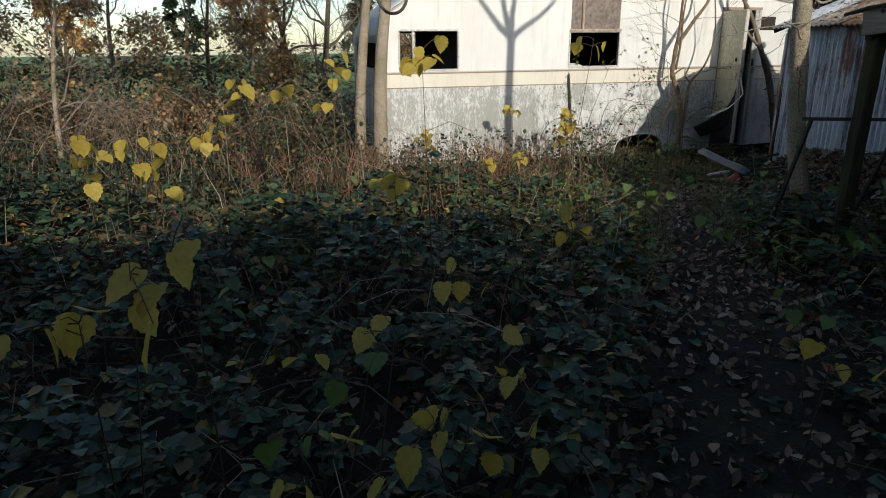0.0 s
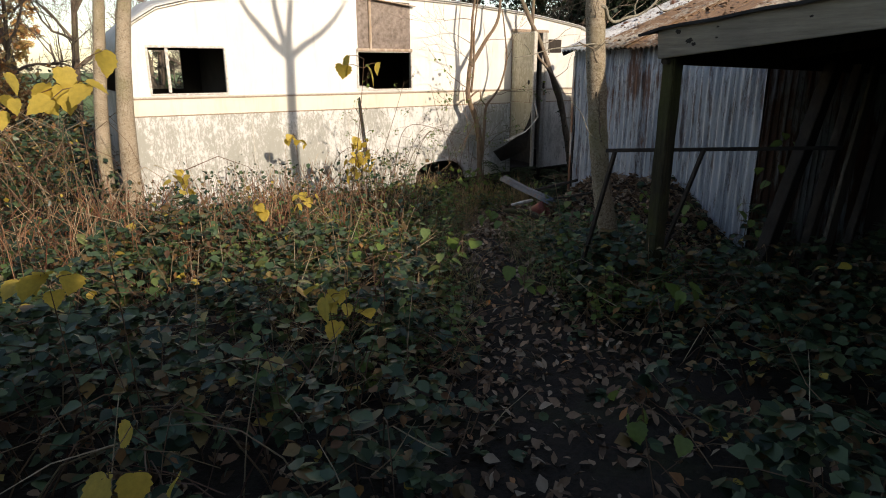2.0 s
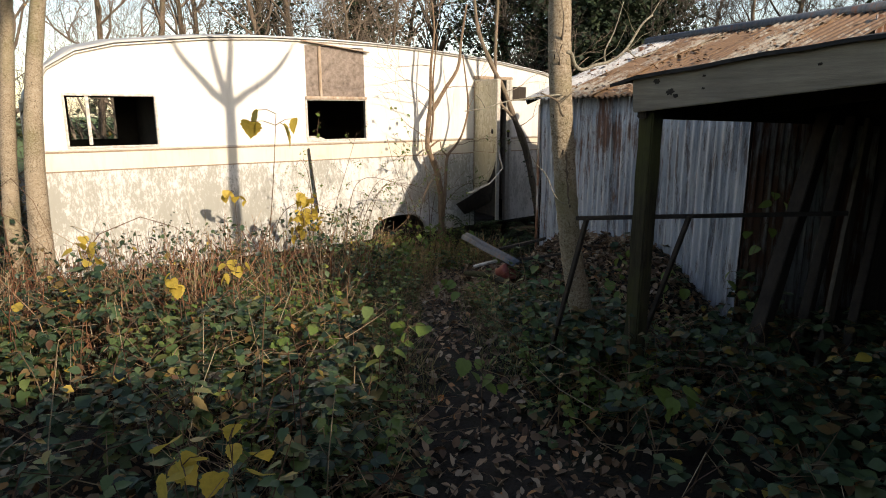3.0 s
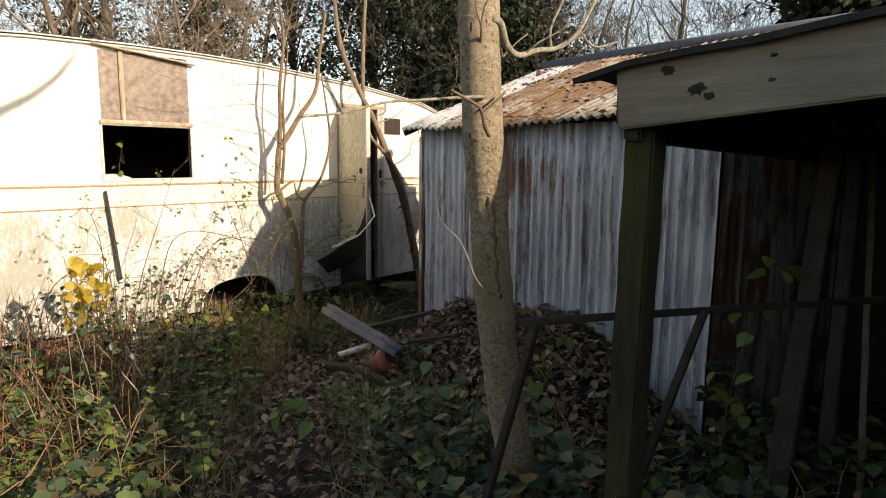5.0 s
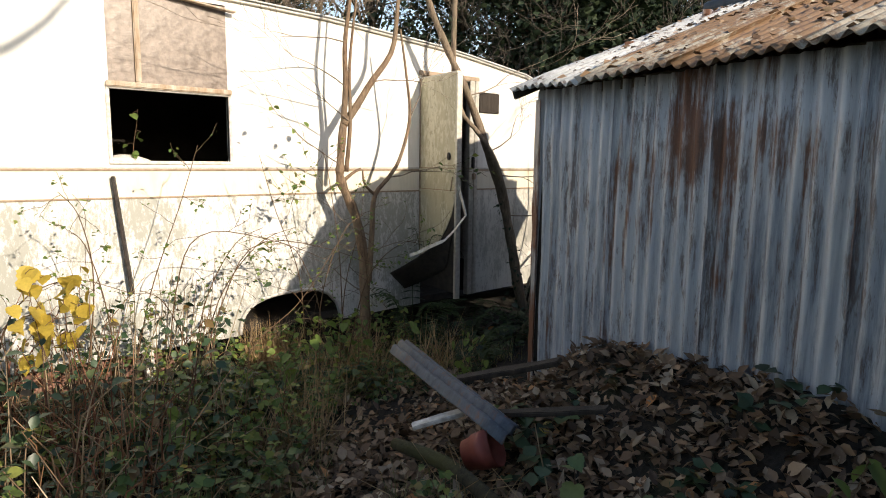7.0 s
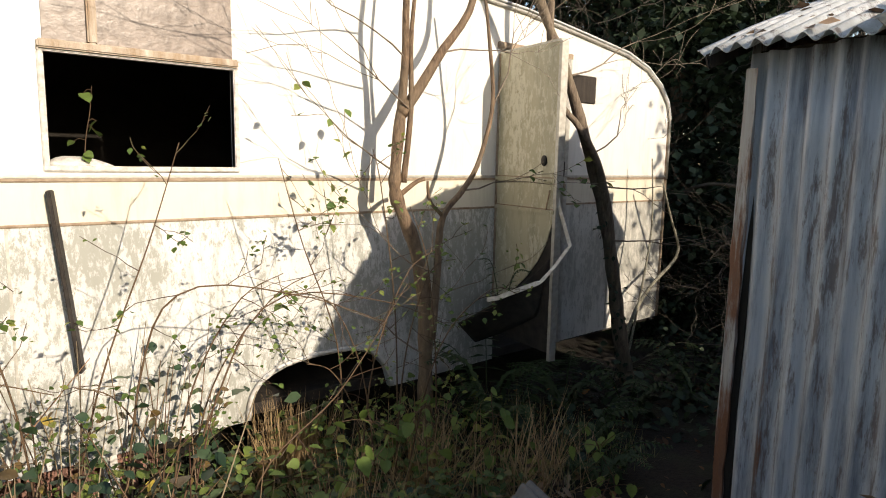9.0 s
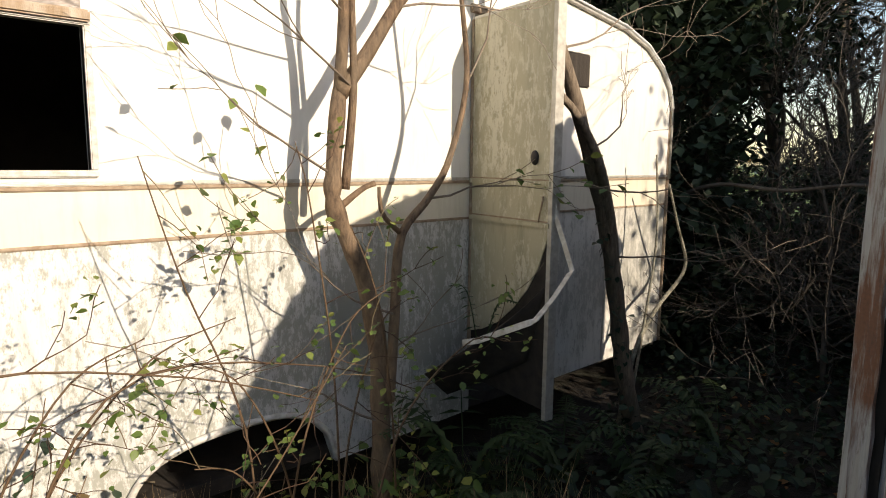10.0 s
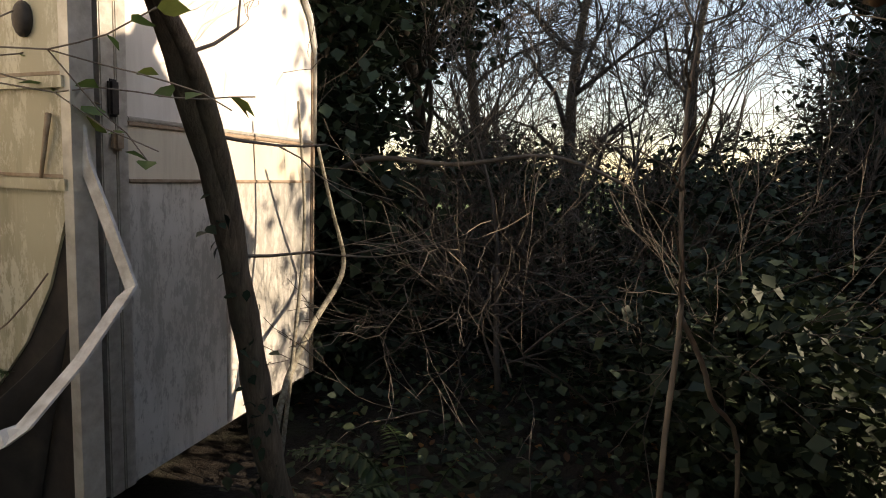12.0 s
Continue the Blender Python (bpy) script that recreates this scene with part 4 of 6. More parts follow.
def bare_tree(x, y, h, r, seed, label, depth=5, mat=None, twig=None, lean=(0, 0), leaf=None, nleaf=0, leaf_size=0.05, spread=0.7, group="", base=None, name="tree", forks=3, low=0.35):
    """A trunk with limbs all the way up from low, each dividing into fine twigs."""
    rng = np.random.default_rng(seed)
    z = float(ground_z(x, y)) - 0.05 if base is None else base
    t = thing(name, label, "tree", group, (x, y, z))
    trunk, crown, tips = Tubes(), Tubes(), []
    n = 13
    line = []
    for i in range(n):
        s = i / (n - 1)
        w = 0.05 * h * s
        line.append(Vector((x + lean[0] * s + w * math.sin(s * 4 + seed), y + lean[1] * s + w * math.cos(s * 5 + seed), z + h * 0.85 * s)))
    rad = [r * (1.25 if i == 0 else 1 - 0.85 * i / (n - 1)) for i in range(n)]
    trunk.add(line, rad, 9)
    trunk.ob("trunk", mat or M_BARKD, t)
    for k in range(forks):
        i = min(n - 1, int(n * (low + (1 - low) * (k + rng.uniform(0, 0.6)) / forks)))
        a = rng.uniform(0, 6.283)
        grow(crown, rng, line[i], (math.cos(a), math.sin(a), rng.uniform(0.5, 1.6)), h * rng.uniform(0.12, 0.2), max(0.006, rad[i] * 0.55), depth - 1, tips, spread, 0.12, (2, 4), 0.2, 0.003)
    crown.ob("crown", twig or M_TWIG, t)
    if leaf:
        tp = np.array([tuple(p) for p in tips])
        idx = rng.integers(0, len(tp), nleaf)
        pos = tp[idx] + rng.normal(0, 0.06, (nleaf, 3))
        leaves("foliage", leaf, pos, rng.uniform(0.6, 1.3, nleaf) * leaf_size, rng, (-1.2, 0.6), LOZENGE, LOZENGE_F, t)
    return fix(t)


# the slim tree beside the post, forking above, with a lichened side branch
main = thing("tree", "slim smooth-barked tree with knots and moss beside the lean-to", "tree", at=(4.68, 4.06, -0.2))
tr = Tubes()
line = curve_pts([(4.70, 4.06, -0.22), (4.63, 4.055, -0.05), (4.53, 4.05, 0.19), (4.395, 4.05, 0.62), (4.32, 4.05, 1.0), (4.283, 4.05, 1.29), (4.252, 4.05, 1.49), (4.218, 4.05, 1.95), (4.21, 4.05, 2.6), (4.23, 4.05, 3.4)], 90)
rr = []
for i, p in enumerate(line):
    z = p[2]
    r0 = 0.060 + 0.014 * max(0.0, 0.75 - z) + 0.022 * max(0.0, 0.12 - z) * 2 - 0.004 * max(0.0, z - 1.9)
    for kz, kr in ((1.0, 0.0035), (1.30, 0.0045), (1.49, 0.003), (1.79, 0.004)):
        r0 += kr * math.exp(-((z - kz) / 0.025) ** 2)
    rr.append(r0 + 0.0011 * math.sin(i * 2.1))
tr.add(line, rr, 20)
tr.ob("trunk", M_BARK, main, "brown-grey bark with horizontal ridges")
rng = np.random.default_rng(5)
cr, tips = Tubes(), []
def at_height(z):
    """The ring of the trunk nearest to a height."""
    return min(range(len(line)), key=lambda k: abs(line[k][2] - z))


for d0, ln in (((-0.75, 0.0, 0.9), 0.9), ((0.05, 0.0, 1), 1.1), ((0.8, 0.1, 0.75), 0.9), ((-0.35, 0.1, 1), 1.0)):
    grow(cr, rng, line[-1], d0, ln, 0.046, 2, tips, 0.5, 0.15, (1, 2))
for z0, d0, ln in ((1.80, (-0.3, -0.2, 0.7), 0.25), (1.66, (-0.5, -0.5, 0.6), 0.14), (1.62, (0.4, -0.4, 0.6), 0.12)):
    grow(cr, rng, line[at_height(z0)], d0, ln, 0.008, 1, tips, 0.6, 0.2, (1, 2))
cr.ob("crown", M_TWIG, main)
# the bowed limb towards the shed, rooted in the upper knot
lm = Tubes()
limb = curve_pts([(4.215, 3.995, 1.80), (4.245, 3.985, 1.79), (4.275, 3.985, 1.735), (4.34, 3.99, 1.715), (4.45, 4.0, 1.745), (4.58, 4.01, 1.77), (4.72, 4.02, 1.84), (4.86, 4.03, 1.985), (4.98, 4.05, 2.05)], 30)
lm.add(limb, [0.012 - 0.00022 * i for i in range(30)], 7)
lm.add(curve_pts([limb[17], (4.52, 4.0, 1.82), (4.58, 3.99, 1.93), (4.63, 3.98, 2.08)], 10), [0.006 - 0.0004 * i for i in range(10)], 5)
lm.add(curve_pts([limb[22], (4.80, 4.0, 1.80), (4.95, 3.98, 1.84)], 8), [0.005 - 0.0004 * i for i in range(8)], 5)
tp2 = []
for q in (12, 18, 24, 28):
    grow(lm, rng, limb[q], (rng.normal(0.4, 0.4), rng.normal(-0.2, 0.3), rng.uniform(0.2, 0.9)), 0.18, 0.0035, 1, tp2, 0.6, 0.1, (1, 2), 0.16, 0.0014, 3)
lm.ob("limb", M_LICHEN, main, "bowed lichen-grey limb")
# a thin lichened shoot reaching over the caravan side
sh2 = Tubes()
sh2.add(curve_pts([(4.20, 4.0, 1.585), (4.12, 4.02, 1.578), (3.98, 4.04, 1.562), (3.86, 4.05, 1.548), (3.73, 4.06, 1.515), (3.62, 4.08, 1.50)], 18), [0.0052 - 0.00017 * i for i in range(18)], 6)
sh2.add(curve_pts([(3.73, 4.06, 1.515), (3.70, 4.05, 1.55), (3.66, 4.04, 1.575)], 6), [0.003 - 0.0002 * i for i in range(6)], 5)
sh2.add(curve_pts([(3.86, 4.05, 1.548), (3.84, 4.03, 1.52), (3.80, 4.02, 1.51)], 6), [0.0026 - 0.0002 * i for i in range(6)], 5)
sh2.ob("side_branch", M_LICHEN, main, "pale lichened side branch")
# forked stub above the upper knot
fk = Tubes()
fk.add(curve_pts([(4.20, 3.985, 1.475), (4.165, 3.972, 1.50), (4.15, 3.975, 1.545), (4.12, 3.985, 1.565), (4.04, 3.99, 1.59)], 14), [0.0062 - 0.0002 * i for i in range(14)], 6)
fk.add(curve_pts([(4.152, 3.974, 1.535), (4.19, 3.96, 1.565), (4.235, 3.955, 1.60)], 8), [0.0045 - 0.0002 * i for i in range(8)], 6)
fk.ob("side_branch", M_BARKD, main, "forked dark twig stub")
sb = Tubes()
sb.add(curve_pts([(4.235, 3.985, 1.005), (4.185, 3.982, 1.03), (4.145, 3.985, 1.075), (4.118, 3.99, 1.135), (4.085, 3.995, 1.185), (4.035, 4.0, 1.225), (3.998, 4.0, 1.27)], 18), [0.0030 - 0.00009 * i + 0.0004 * math.sin(i * 2.3) for i in range(18)], 7)
sb.ob("side_branch", M_LICHEN, main, "pale lichened side branch")
for kz, dx, sc in ((1.295, 0.0, 1.0), (1.0, 0.03, 0.6), (1.49, -0.03, 0.8), (1.79, -0.02, 0.9)):
    i = at_height(kz)
    r = rr[i] * 0.97
    th = math.asin(max(-0.9, min(0.9, (dx - 0.02) / r)))
    c = Vector((line[i][0] + r * math.sin(th - 0.8), line[i][1] - r * math.cos(th - 0.8), kz))
    out = Vector((math.sin(th - 0.8), -math.cos(th - 0.8), 0))
    side = Vector((math.cos(th - 0.8), math.sin(th - 0.8), 0))
    kn = Tubes()
    brow = [c + side * (0.036 * sc * math.cos(a)) - out * (0.5 * (0.036 * sc * math.cos(a)) ** 2 / r + 0.001) + Vector((0, 0, 0.030 * sc * math.sin(a) - 0.012 * sc)) for a in np.linspace(0.1, 2.9, 13)]
    kn.add(brow, [0.002 * sc + 0.003 * sc * math.sin(math.pi * q / 12) for q in range(13)], 6)
    kn.ob("knot_ring", M_BARK, main)
    bm = bmesh.new()
    bmesh.ops.create_icosphere(bm, subdivisions=2, radius=1)
    for v in bm.verts:
        v.co = c - out * 0.002 + side * (v.co.x * 0.006 + 0.016) * sc + out * v.co.y * 0.003 + Vector((0, 0, v.co.z * 0.017 * sc - 0.012))
    part("knot", bm, M_PLY, main, "dark rotted knot", True)
st = Tubes()
sp_ = []
for q in range(16):
    zq = 1.285 - 0.019 * q
    i = at_height(zq)
    an = 0.62 + 0.05 * math.sin(q * 1.7)
    sp_.append((line[i][0] - rr[i] * 0.99 * math.sin(an), line[i][1] - rr[i] * 0.99 * math.cos(an), zq))
st.add(sp_, [0.005 + 0.0018 * math.sin(q * 1.3) for q in range(15)] + [0.002], 6)
st.ob("sap_streak", M_BARKD, main, "dark dried sap streak below the knot")
fix(main)

# two trunks beside the front of the caravan
bare_tree(1.99, 8.12, 6.5, 0.105, 11, "beige-barked tree trunk standing before the caravan front", 5, M_BARK, M_TWIG, (0.30, 0), spread=0.6, forks=5, low=0.5)
bare_tree(1.79, 8.50, 6.8, 0.085, 12, "slim tree trunk standing before the caravan front", 5, M_BARK, M_TWIG, (0.10, 0.1), spread=0.6, forks=5, low=0.5)

# shrub growing against the caravan side
sh = thing("shrub", "bare twisted hawthorn shrub growing against the caravan", "shrub", at=(6.38, 8.18, -0.3))
st, tips = Tubes(), []
rng = np.random.default_rng(21)
Y = 8.17
stem = curve_pts([(6.40, Y, -0.35), (6.38, Y, 0.0), (6.37, Y, 0.45), (6.30, Y, 0.80), (6.18, Y, 1.06), (6.17, Y, 1.20), (6.20, Y, 1.50)], 30)
st.add(stem, [0.045 - 0.0006 * i + 0.004 * math.sin(i * 1.7) + 0.002 * math.sin(i * 4.1) for i in range(30)], 9)
st.add(curve_pts([(6.20, Y, 1.48), (6.30, Y - 0.02, 1.62), (6.41, Y - 0.05, 1.80), (6.58, Y - 0.08, 2.05), (6.62, Y - 0.1, 2.4), (6.7, Y - 0.1, 2.8)], 20), [0.032 - 0.0011 * i for i in range(20)], 7)
st.add(curve_pts([(6.20, Y, 1.48), (6.19, Y - 0.05, 1.75), (6.16, Y - 0.1, 2.05), (6.20, Y - 0.12, 2.5), (6.1, Y - 0.15, 3.0)], 20), [0.024 - 0.0008 * i for i in range(20)], 6)
st.add(curve_pts([(6.22, Y, 1.14), (6.24, Y - 0.03, 1.5), (6.22, Y - 0.06, 1.9), (6.26, Y - 0.1, 2.4)], 16), [0.018 - 0.0007 * i for i in range(16)], 6)
st.add(curve_pts([(6.19, Y, 1.07), (6.28, Y - 0.02, 1.14), (6.33, Y - 0.03, 1.16)], 6), [0.016, 0.015, 0.013, 0.012, 0.012, 0.013], 6)
st.add(curve_pts([(6.39, Y - 0.04, 0.30), (6.41, Y - 0.05, 0.65), (6.43, Y - 0.06, 0.95), (6.55, Y - 0.08, 1.10), (6.64, Y - 0.1, 1.25), (6.73, Y - 0.1, 1.55), (6.70, Y - 0.1, 1.85), (6.64, Y - 0.1, 2.2)], 28), [0.024 - 0.0006 * i for i in range(28)], 6)
st.add(curve_pts([(6.43, Y - 0.06, 0.97), (6.33, Y - 0.08, 1.05), (6.30, Y - 0.1, 1.15)], 6), [0.012, 0.011, 0.010, 0.009, 0.008, 0.007], 5)
st.ob("stem", M_SHRUB, sh, "red-brown twisted stems")
tw = Tubes()
for p0, d0, ln, dep in ((stem[24], (-0.6, -0.3, 0.5), 0.5, 2), ((6.19, Y - 0.05, 1.75), (-0.7, -0.3, 0.3), 0.55, 2), ((6.16, Y - 0.1, 2.05), (-0.8, -0.2, 0.1), 0.6, 2), ((6.41, Y - 0.05, 1.8), (0.6, -0.3, -0.2), 0.4, 2),
                        ((6.41, Y - 0.05, 0.65), (-0.8, -0.4, 0.2), 0.5, 2), ((6.55, Y - 0.08, 1.1), (0.8, -0.3, 0.2), 0.4, 2), ((6.38, Y, 0.2), (-0.9, -0.3, 0.4), 0.6, 2), ((6.37, Y, 0.45), (0.7, -0.3, 0.5), 0.35, 2),
                        ((6.6, Y - 0.1, 2.3), (-0.4, -0.2, 1), 0.5, 3), ((6.2, Y - 0.12, 2.4), (0.2, -0.2, 1), 0.6, 3), ((6.26, Y - 0.1, 2.4), (-0.6, 0, 1), 0.6, 3), ((6.24, Y - 0.03, 1.5), (-0.9, -0.2, 0.4), 0.5, 2), ((6.73, Y - 0.1, 1.55), (0.4, -0.2, 0.8), 0.4, 2)):
    grow(tw, rng, p0, d0, ln, 0.006, dep, tips, 0.7, 0.05, (2, 3), 0.16, 0.0016)
tw.ob("twig_spray", M_TWIG, sh)
tp = np.array([tuple(p) for p in tips if p.z < 1.6])
pick = tp[rng.integers(0, len(tp), 60)]
leaves("foliage", M_FRESH, pick, rng.uniform(0.03, 0.06, len(pick)), rng, (-1.0, 0.5), parent=sh)
fix(sh)

# leaning tree by the rear of the caravan, ivy on one side
t2 = thing("tree", "leaning rough-barked tree with ivy beside the caravan rear", "tree", at=(8.08, 8.1, -0.3))
tt = Tubes()
l2 = curve_pts([(8.15, 8.08, -0.35), (8.09, 8.09, -0.15), (8.0, 8.1, 0.18), (7.93, 8.1, 0.46), (7.80, 8.1, 0.88), (7.62, 8.1, 1.27), (7.36, 8.1, 1.77), (7.12, 8.1, 2.13), (6.9, 8.12, 2.6), (6.85, 8.15, 3.4)], 40)
tt.add(l2, [0.058 - 0.0010 * i + 0.004 * math.sin(i * 1.9) for i in range(40)], 10)
tt.add(curve_pts([(7.90, 8.10, 0.55), (7.82, 8.08, 0.85), (7.70, 8.06, 1.12), (7.58, 8.04, 1.30), (7.42, 8.05, 1.48), (7.30, 8.1, 1.62), (7.22, 8.12, 1.9), (7.2, 8.1, 2.5), (7.25, 8.1, 3.2)], 24), [0.030 + 0.004 * math.sin(i * 0.4) - 0.0006 * i for i in range(24)], 8)
tt.ob("trunk", M_BARKT, t2)
tw, tips = Tubes(), []
for p0, d0, ln, dep in ((l2[38], (-0.2, 0, 1), 0.9, 4), (l2[34], (0.5, 0, 1), 0.8, 4), (l2[20], (0.9, -0.2, 0.15), 0.5, 2), (l2[22], (0.9, -0.3, 0.3), 0.6, 3), (l2[16], (0.9, -0.4, 0.1), 0.5, 2), (l2[26], (0.8, -0.2, 0.2), 0.6, 3)):
    grow(tw, rng, p0, d0, ln, 0.007, dep, tips, 0.6, 0.05, (2, 3), 0.16, 0.0016)
tw.ob("twig_spray", M_TWIG, t2)
iv = np.array([l2[i] for i in rng.integers(3, 18, 60)]) + np.stack([rng.normal(-0.055, 0.02, 60), rng.normal(-0.02, 0.02, 60), rng.normal(0, 0.05, 60)], -1)
leaves("ivy", M_IVY, iv, rng.uniform(0.028, 0.048, 60), rng, (-1.4, 0.2), parent=t2, label="dark ivy leaves")
fix(t2)
ws = thing("sapling", "curved pale sapling stem by the caravan rear corner", "sapling", at=(8.65, 8.15, -0.3))
wv = Tubes()
wv.add(curve_pts([(8.16, 8.2, -0.33), (8.31, 8.2, 0.12), (8.54, 8.2, 0.35), (8.80, 8.2, 0.50), (8.87, 8.2, 0.60), (8.82, 8.2, 0.72), (8.74, 8.2, 0.85), (8.60, 8.2, 1.12)], 24), [0.016 - 0.0004 * i for i in range(24)], 7)
wv.add(curve_pts([(8.20, 8.17, -0.33), (8.40, 8.2, 0.3), (8.52, 8.22, 0.8), (8.50, 8.24, 1.3)], 16), [0.010 - 0.0003 * i for i in range(16)], 6)
wv.ob("stem", M_LICHEN, ws)
fix(ws)
ts = thing("sapling", "thin crooked bare sapling among dark scrub", "sapling", at=(8.1, 6.75, -0.3))
wv, tips = Tubes(), []
l3 = curve_pts([(7.94, 6.80, -0.3), (7.92, 6.80, 0.3), (7.94, 6.78, 0.66), (7.92, 6.80, 0.95), (7.96, 6.80, 1.22), (8.0, 6.78, 1.4)], 20)
wv.add(l3, [0.010 - 0.0003 * i for i in range(20)], 6)
wv.add(curve_pts([(7.94, 6.78, 0.66), (8.05, 6.7, 0.5), (8.1, 6.66, 0.38), (8.3, 6.55, 0.2), (8.45, 6.5, -0.25)], 14), [0.008] * 14, 6)
for i in (8, 12, 16, 19):
    grow(wv, rng, l3[i], (rng.normal(0, 0.6), rng.normal(0, 0.5), 0.4), 0.4, 0.005, 2, tips, 0.7, 0.1, (1, 2), 0.16, 0.0016)
wv.ob("stem", M_TWIG, ts)
fix(ts)

# the wood behind and beside the caravan
WOOD = [(3.2, 13.2, 6.5, 31), (4.6, 14.5, 7.5, 32), (6.0, 12.6, 6.0, 33), (7.2, 14.2, 7.5, 34), (8.4, 12.4, 6.8, 35), (9.6, 13.8, 8.0, 36), (2.0, 14.5, 6.5, 37), (5.4, 16.5, 8.0, 38), (8.0, 17.0, 8.5, 39), (11.2, 12.4, 7.5, 40),
        (10.4, 10.6, 6.5, 41), (12.5, 9.6, 6.5, 42), (13.4, 7.4, 6.5, 43), (14.2, 4.6, 6.5, 45), (11.2, 8.6, 5.0, 46), (15.5, 9.0, 7.0, 47), (15.0, 6.2, 6.5, 48), (3.9, 12.4, 5.5, 49), (6.8, 12.2, 5.6, 50), (1.2, 12.8, 5.0, 51), (13.0, 8.6, 5.5, 53)]
for x, y, h, s in WOOD:
    # trees nearer than y 12 take the twig copy with shade in its colour
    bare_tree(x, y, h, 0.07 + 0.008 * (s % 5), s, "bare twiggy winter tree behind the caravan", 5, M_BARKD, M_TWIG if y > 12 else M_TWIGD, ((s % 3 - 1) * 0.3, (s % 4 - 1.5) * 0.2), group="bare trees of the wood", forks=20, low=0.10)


def evergreen(x, y, h, w, seed, n, mat, label, size=0.055, name="tree", cat="tree", grp="", zlow=0.0, spray=0.16):
    """Leafy mass in many small sprays round a branching frame."""
    rng = np.random.default_rng(seed)
    z = float(ground_z(x, y)) - 0.05
    t = thing(name, label, cat, grp, (x, y, z))
    tb = Tubes()
    tb.add(curve_pts([(x, y, z), (x + 0.1, y, z + h * 0.4), (x - 0.05, y + 0.1, z + h * 0.9)], 8), [0.09 * (1 - 0.1 * i) for i in range(8)], 7)
    cl = []
    for k in range(int(70 + 10 * h * w)):
        s = rng.uniform(zlow, 1)
        a = rng.uniform(0, 6.283)
        rad = w * (0.35 + 0.65 * math.sin(math.pi * min(1, 0.25 + 0.72 * s))) * rng.uniform(0.35, 1.08)
        c = Vector((x + rad * math.cos(a), y + rad * math.sin(a), z + 0.1 + h * s))
        cl.append(c)
        tb.add([(x, y, z + h * s * 0.8), ((x + c.x) / 2, (y + c.y) / 2, c.z - 0.1), c], [0.02, 0.012, 0.004], 4, False)
    tb.ob("trunk", M_BARKD, t)
    cl = np.array([tuple(c) for c in cl])
    idx = rng.integers(0, len(cl), n)
    pos = cl[idx] + rng.normal(0, spray, (n, 3)) * np.array([1.2, 1.2, 0.9])
    leaves("crown", mat, pos, rng.uniform(0.6, 1.4, n) * size, rng, (-1.3, 0.4), LOZENGE, LOZENGE_F, t, wide=1.3)
    return fix(t)


for x, y, h, w, s, n in ((10.3, 11.6, 5.6, 1.0, 61, 11000), (11.6, 10.6, 5.2, 1.1, 62, 11000), (9.9, 13.4, 6.5, 1.2, 63, 9000), (8.2, 13.8, 5.2, 1.2, 64, 9000), (7.0, 16.0, 5.5, 1.4, 65, 7000), (12.6, 11.8, 5.5, 1.2, 66, 8000)):
    evergreen(x, y, h, w, s, n, M_IVY, "dark ivy-clad evergreen at the edge of the wood, some added for shade", 0.075, grp="evergreens by the wood")
# first four stand out of view, added to keep sun off the scrub
for x, y, h, w, sd in ((10.3, 3.2, 4.6, 0.9, 67), (12.0, 2.8, 5.0, 1.1, 68), (13.8, 2.6, 5.2, 1.2, 69), (15.6, 3.4, 5.0, 1.2, 70), (9.9, 8.9, 2.9, 0.6, 59)):
    evergreen(x, y, h, w, sd, 9000, M_IVY, "dark ivy-clad evergreen at the edge of the wood, some added for shade", 0.085, grp="evergreens by the wood")
# raised crowns, also placed to keep sky light off the ground below
for x, y, h, w, sd, lo in ((11.6, 9.3, 4.4, 1.15, 55, 0.52), (10.5, 10.3, 5.0, 1.15, 56, 0.5), (10.4, 8.9, 3.7, 0.6, 54, 0.62)):
    evergreen(x, y, h, w, sd, 9000, M_IVY, "dark ivy-clad evergreen at the edge of the wood, some added for shade", 0.085, grp="evergreens by the wood", zlow=lo)
for x, y, h, sd in ((10.6, 5.6, 3.0, 151), (11.6, 6.8, 3.4, 152), (12.6, 5.4, 3.4, 153), (10.2, 6.8, 2.6, 154), (12.4, 7.9, 3.6, 155), (11.0, 4.4, 3.2, 156), (13.6, 6.4, 3.8, 157), (9.8, 7.6, 2.4, 158)):
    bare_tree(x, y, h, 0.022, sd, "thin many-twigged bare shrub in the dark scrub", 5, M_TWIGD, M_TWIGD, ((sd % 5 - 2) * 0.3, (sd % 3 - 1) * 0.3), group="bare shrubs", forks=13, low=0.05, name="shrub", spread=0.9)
# added south-east of the scrub to stop sun that passes the shed
for x, y, h, w, sd in ((10.0, 4.2, 3.5, 0.62, 161), (11.2, 4.3, 3.8, 0.9, 162), (12.7, 4.2, 4.0, 1.0, 163)):
    evergreen(x, y, h, w, sd, 9000, M_IVY, "dense dark evergreen added beyond the tin shed to shade the scrub", 0.10, grp="evergreens by the wood")
# high crowns out of view, added to cut sky light on the first steps
for x, y, h, w, sd in ((1.3, -2.3, 9.8, 2.7, 166), (-2.8, -1.6, 9.6, 2.8, 167), (-5.6, 1.4, 8.6, 2.4, 168)):
    evergreen(x, y, h, w, sd, 30000, M_IVY, "unseen tall evergreen added to block sky over the path start", 0.20, grp="tall trees at the gate", zlow=0.74)
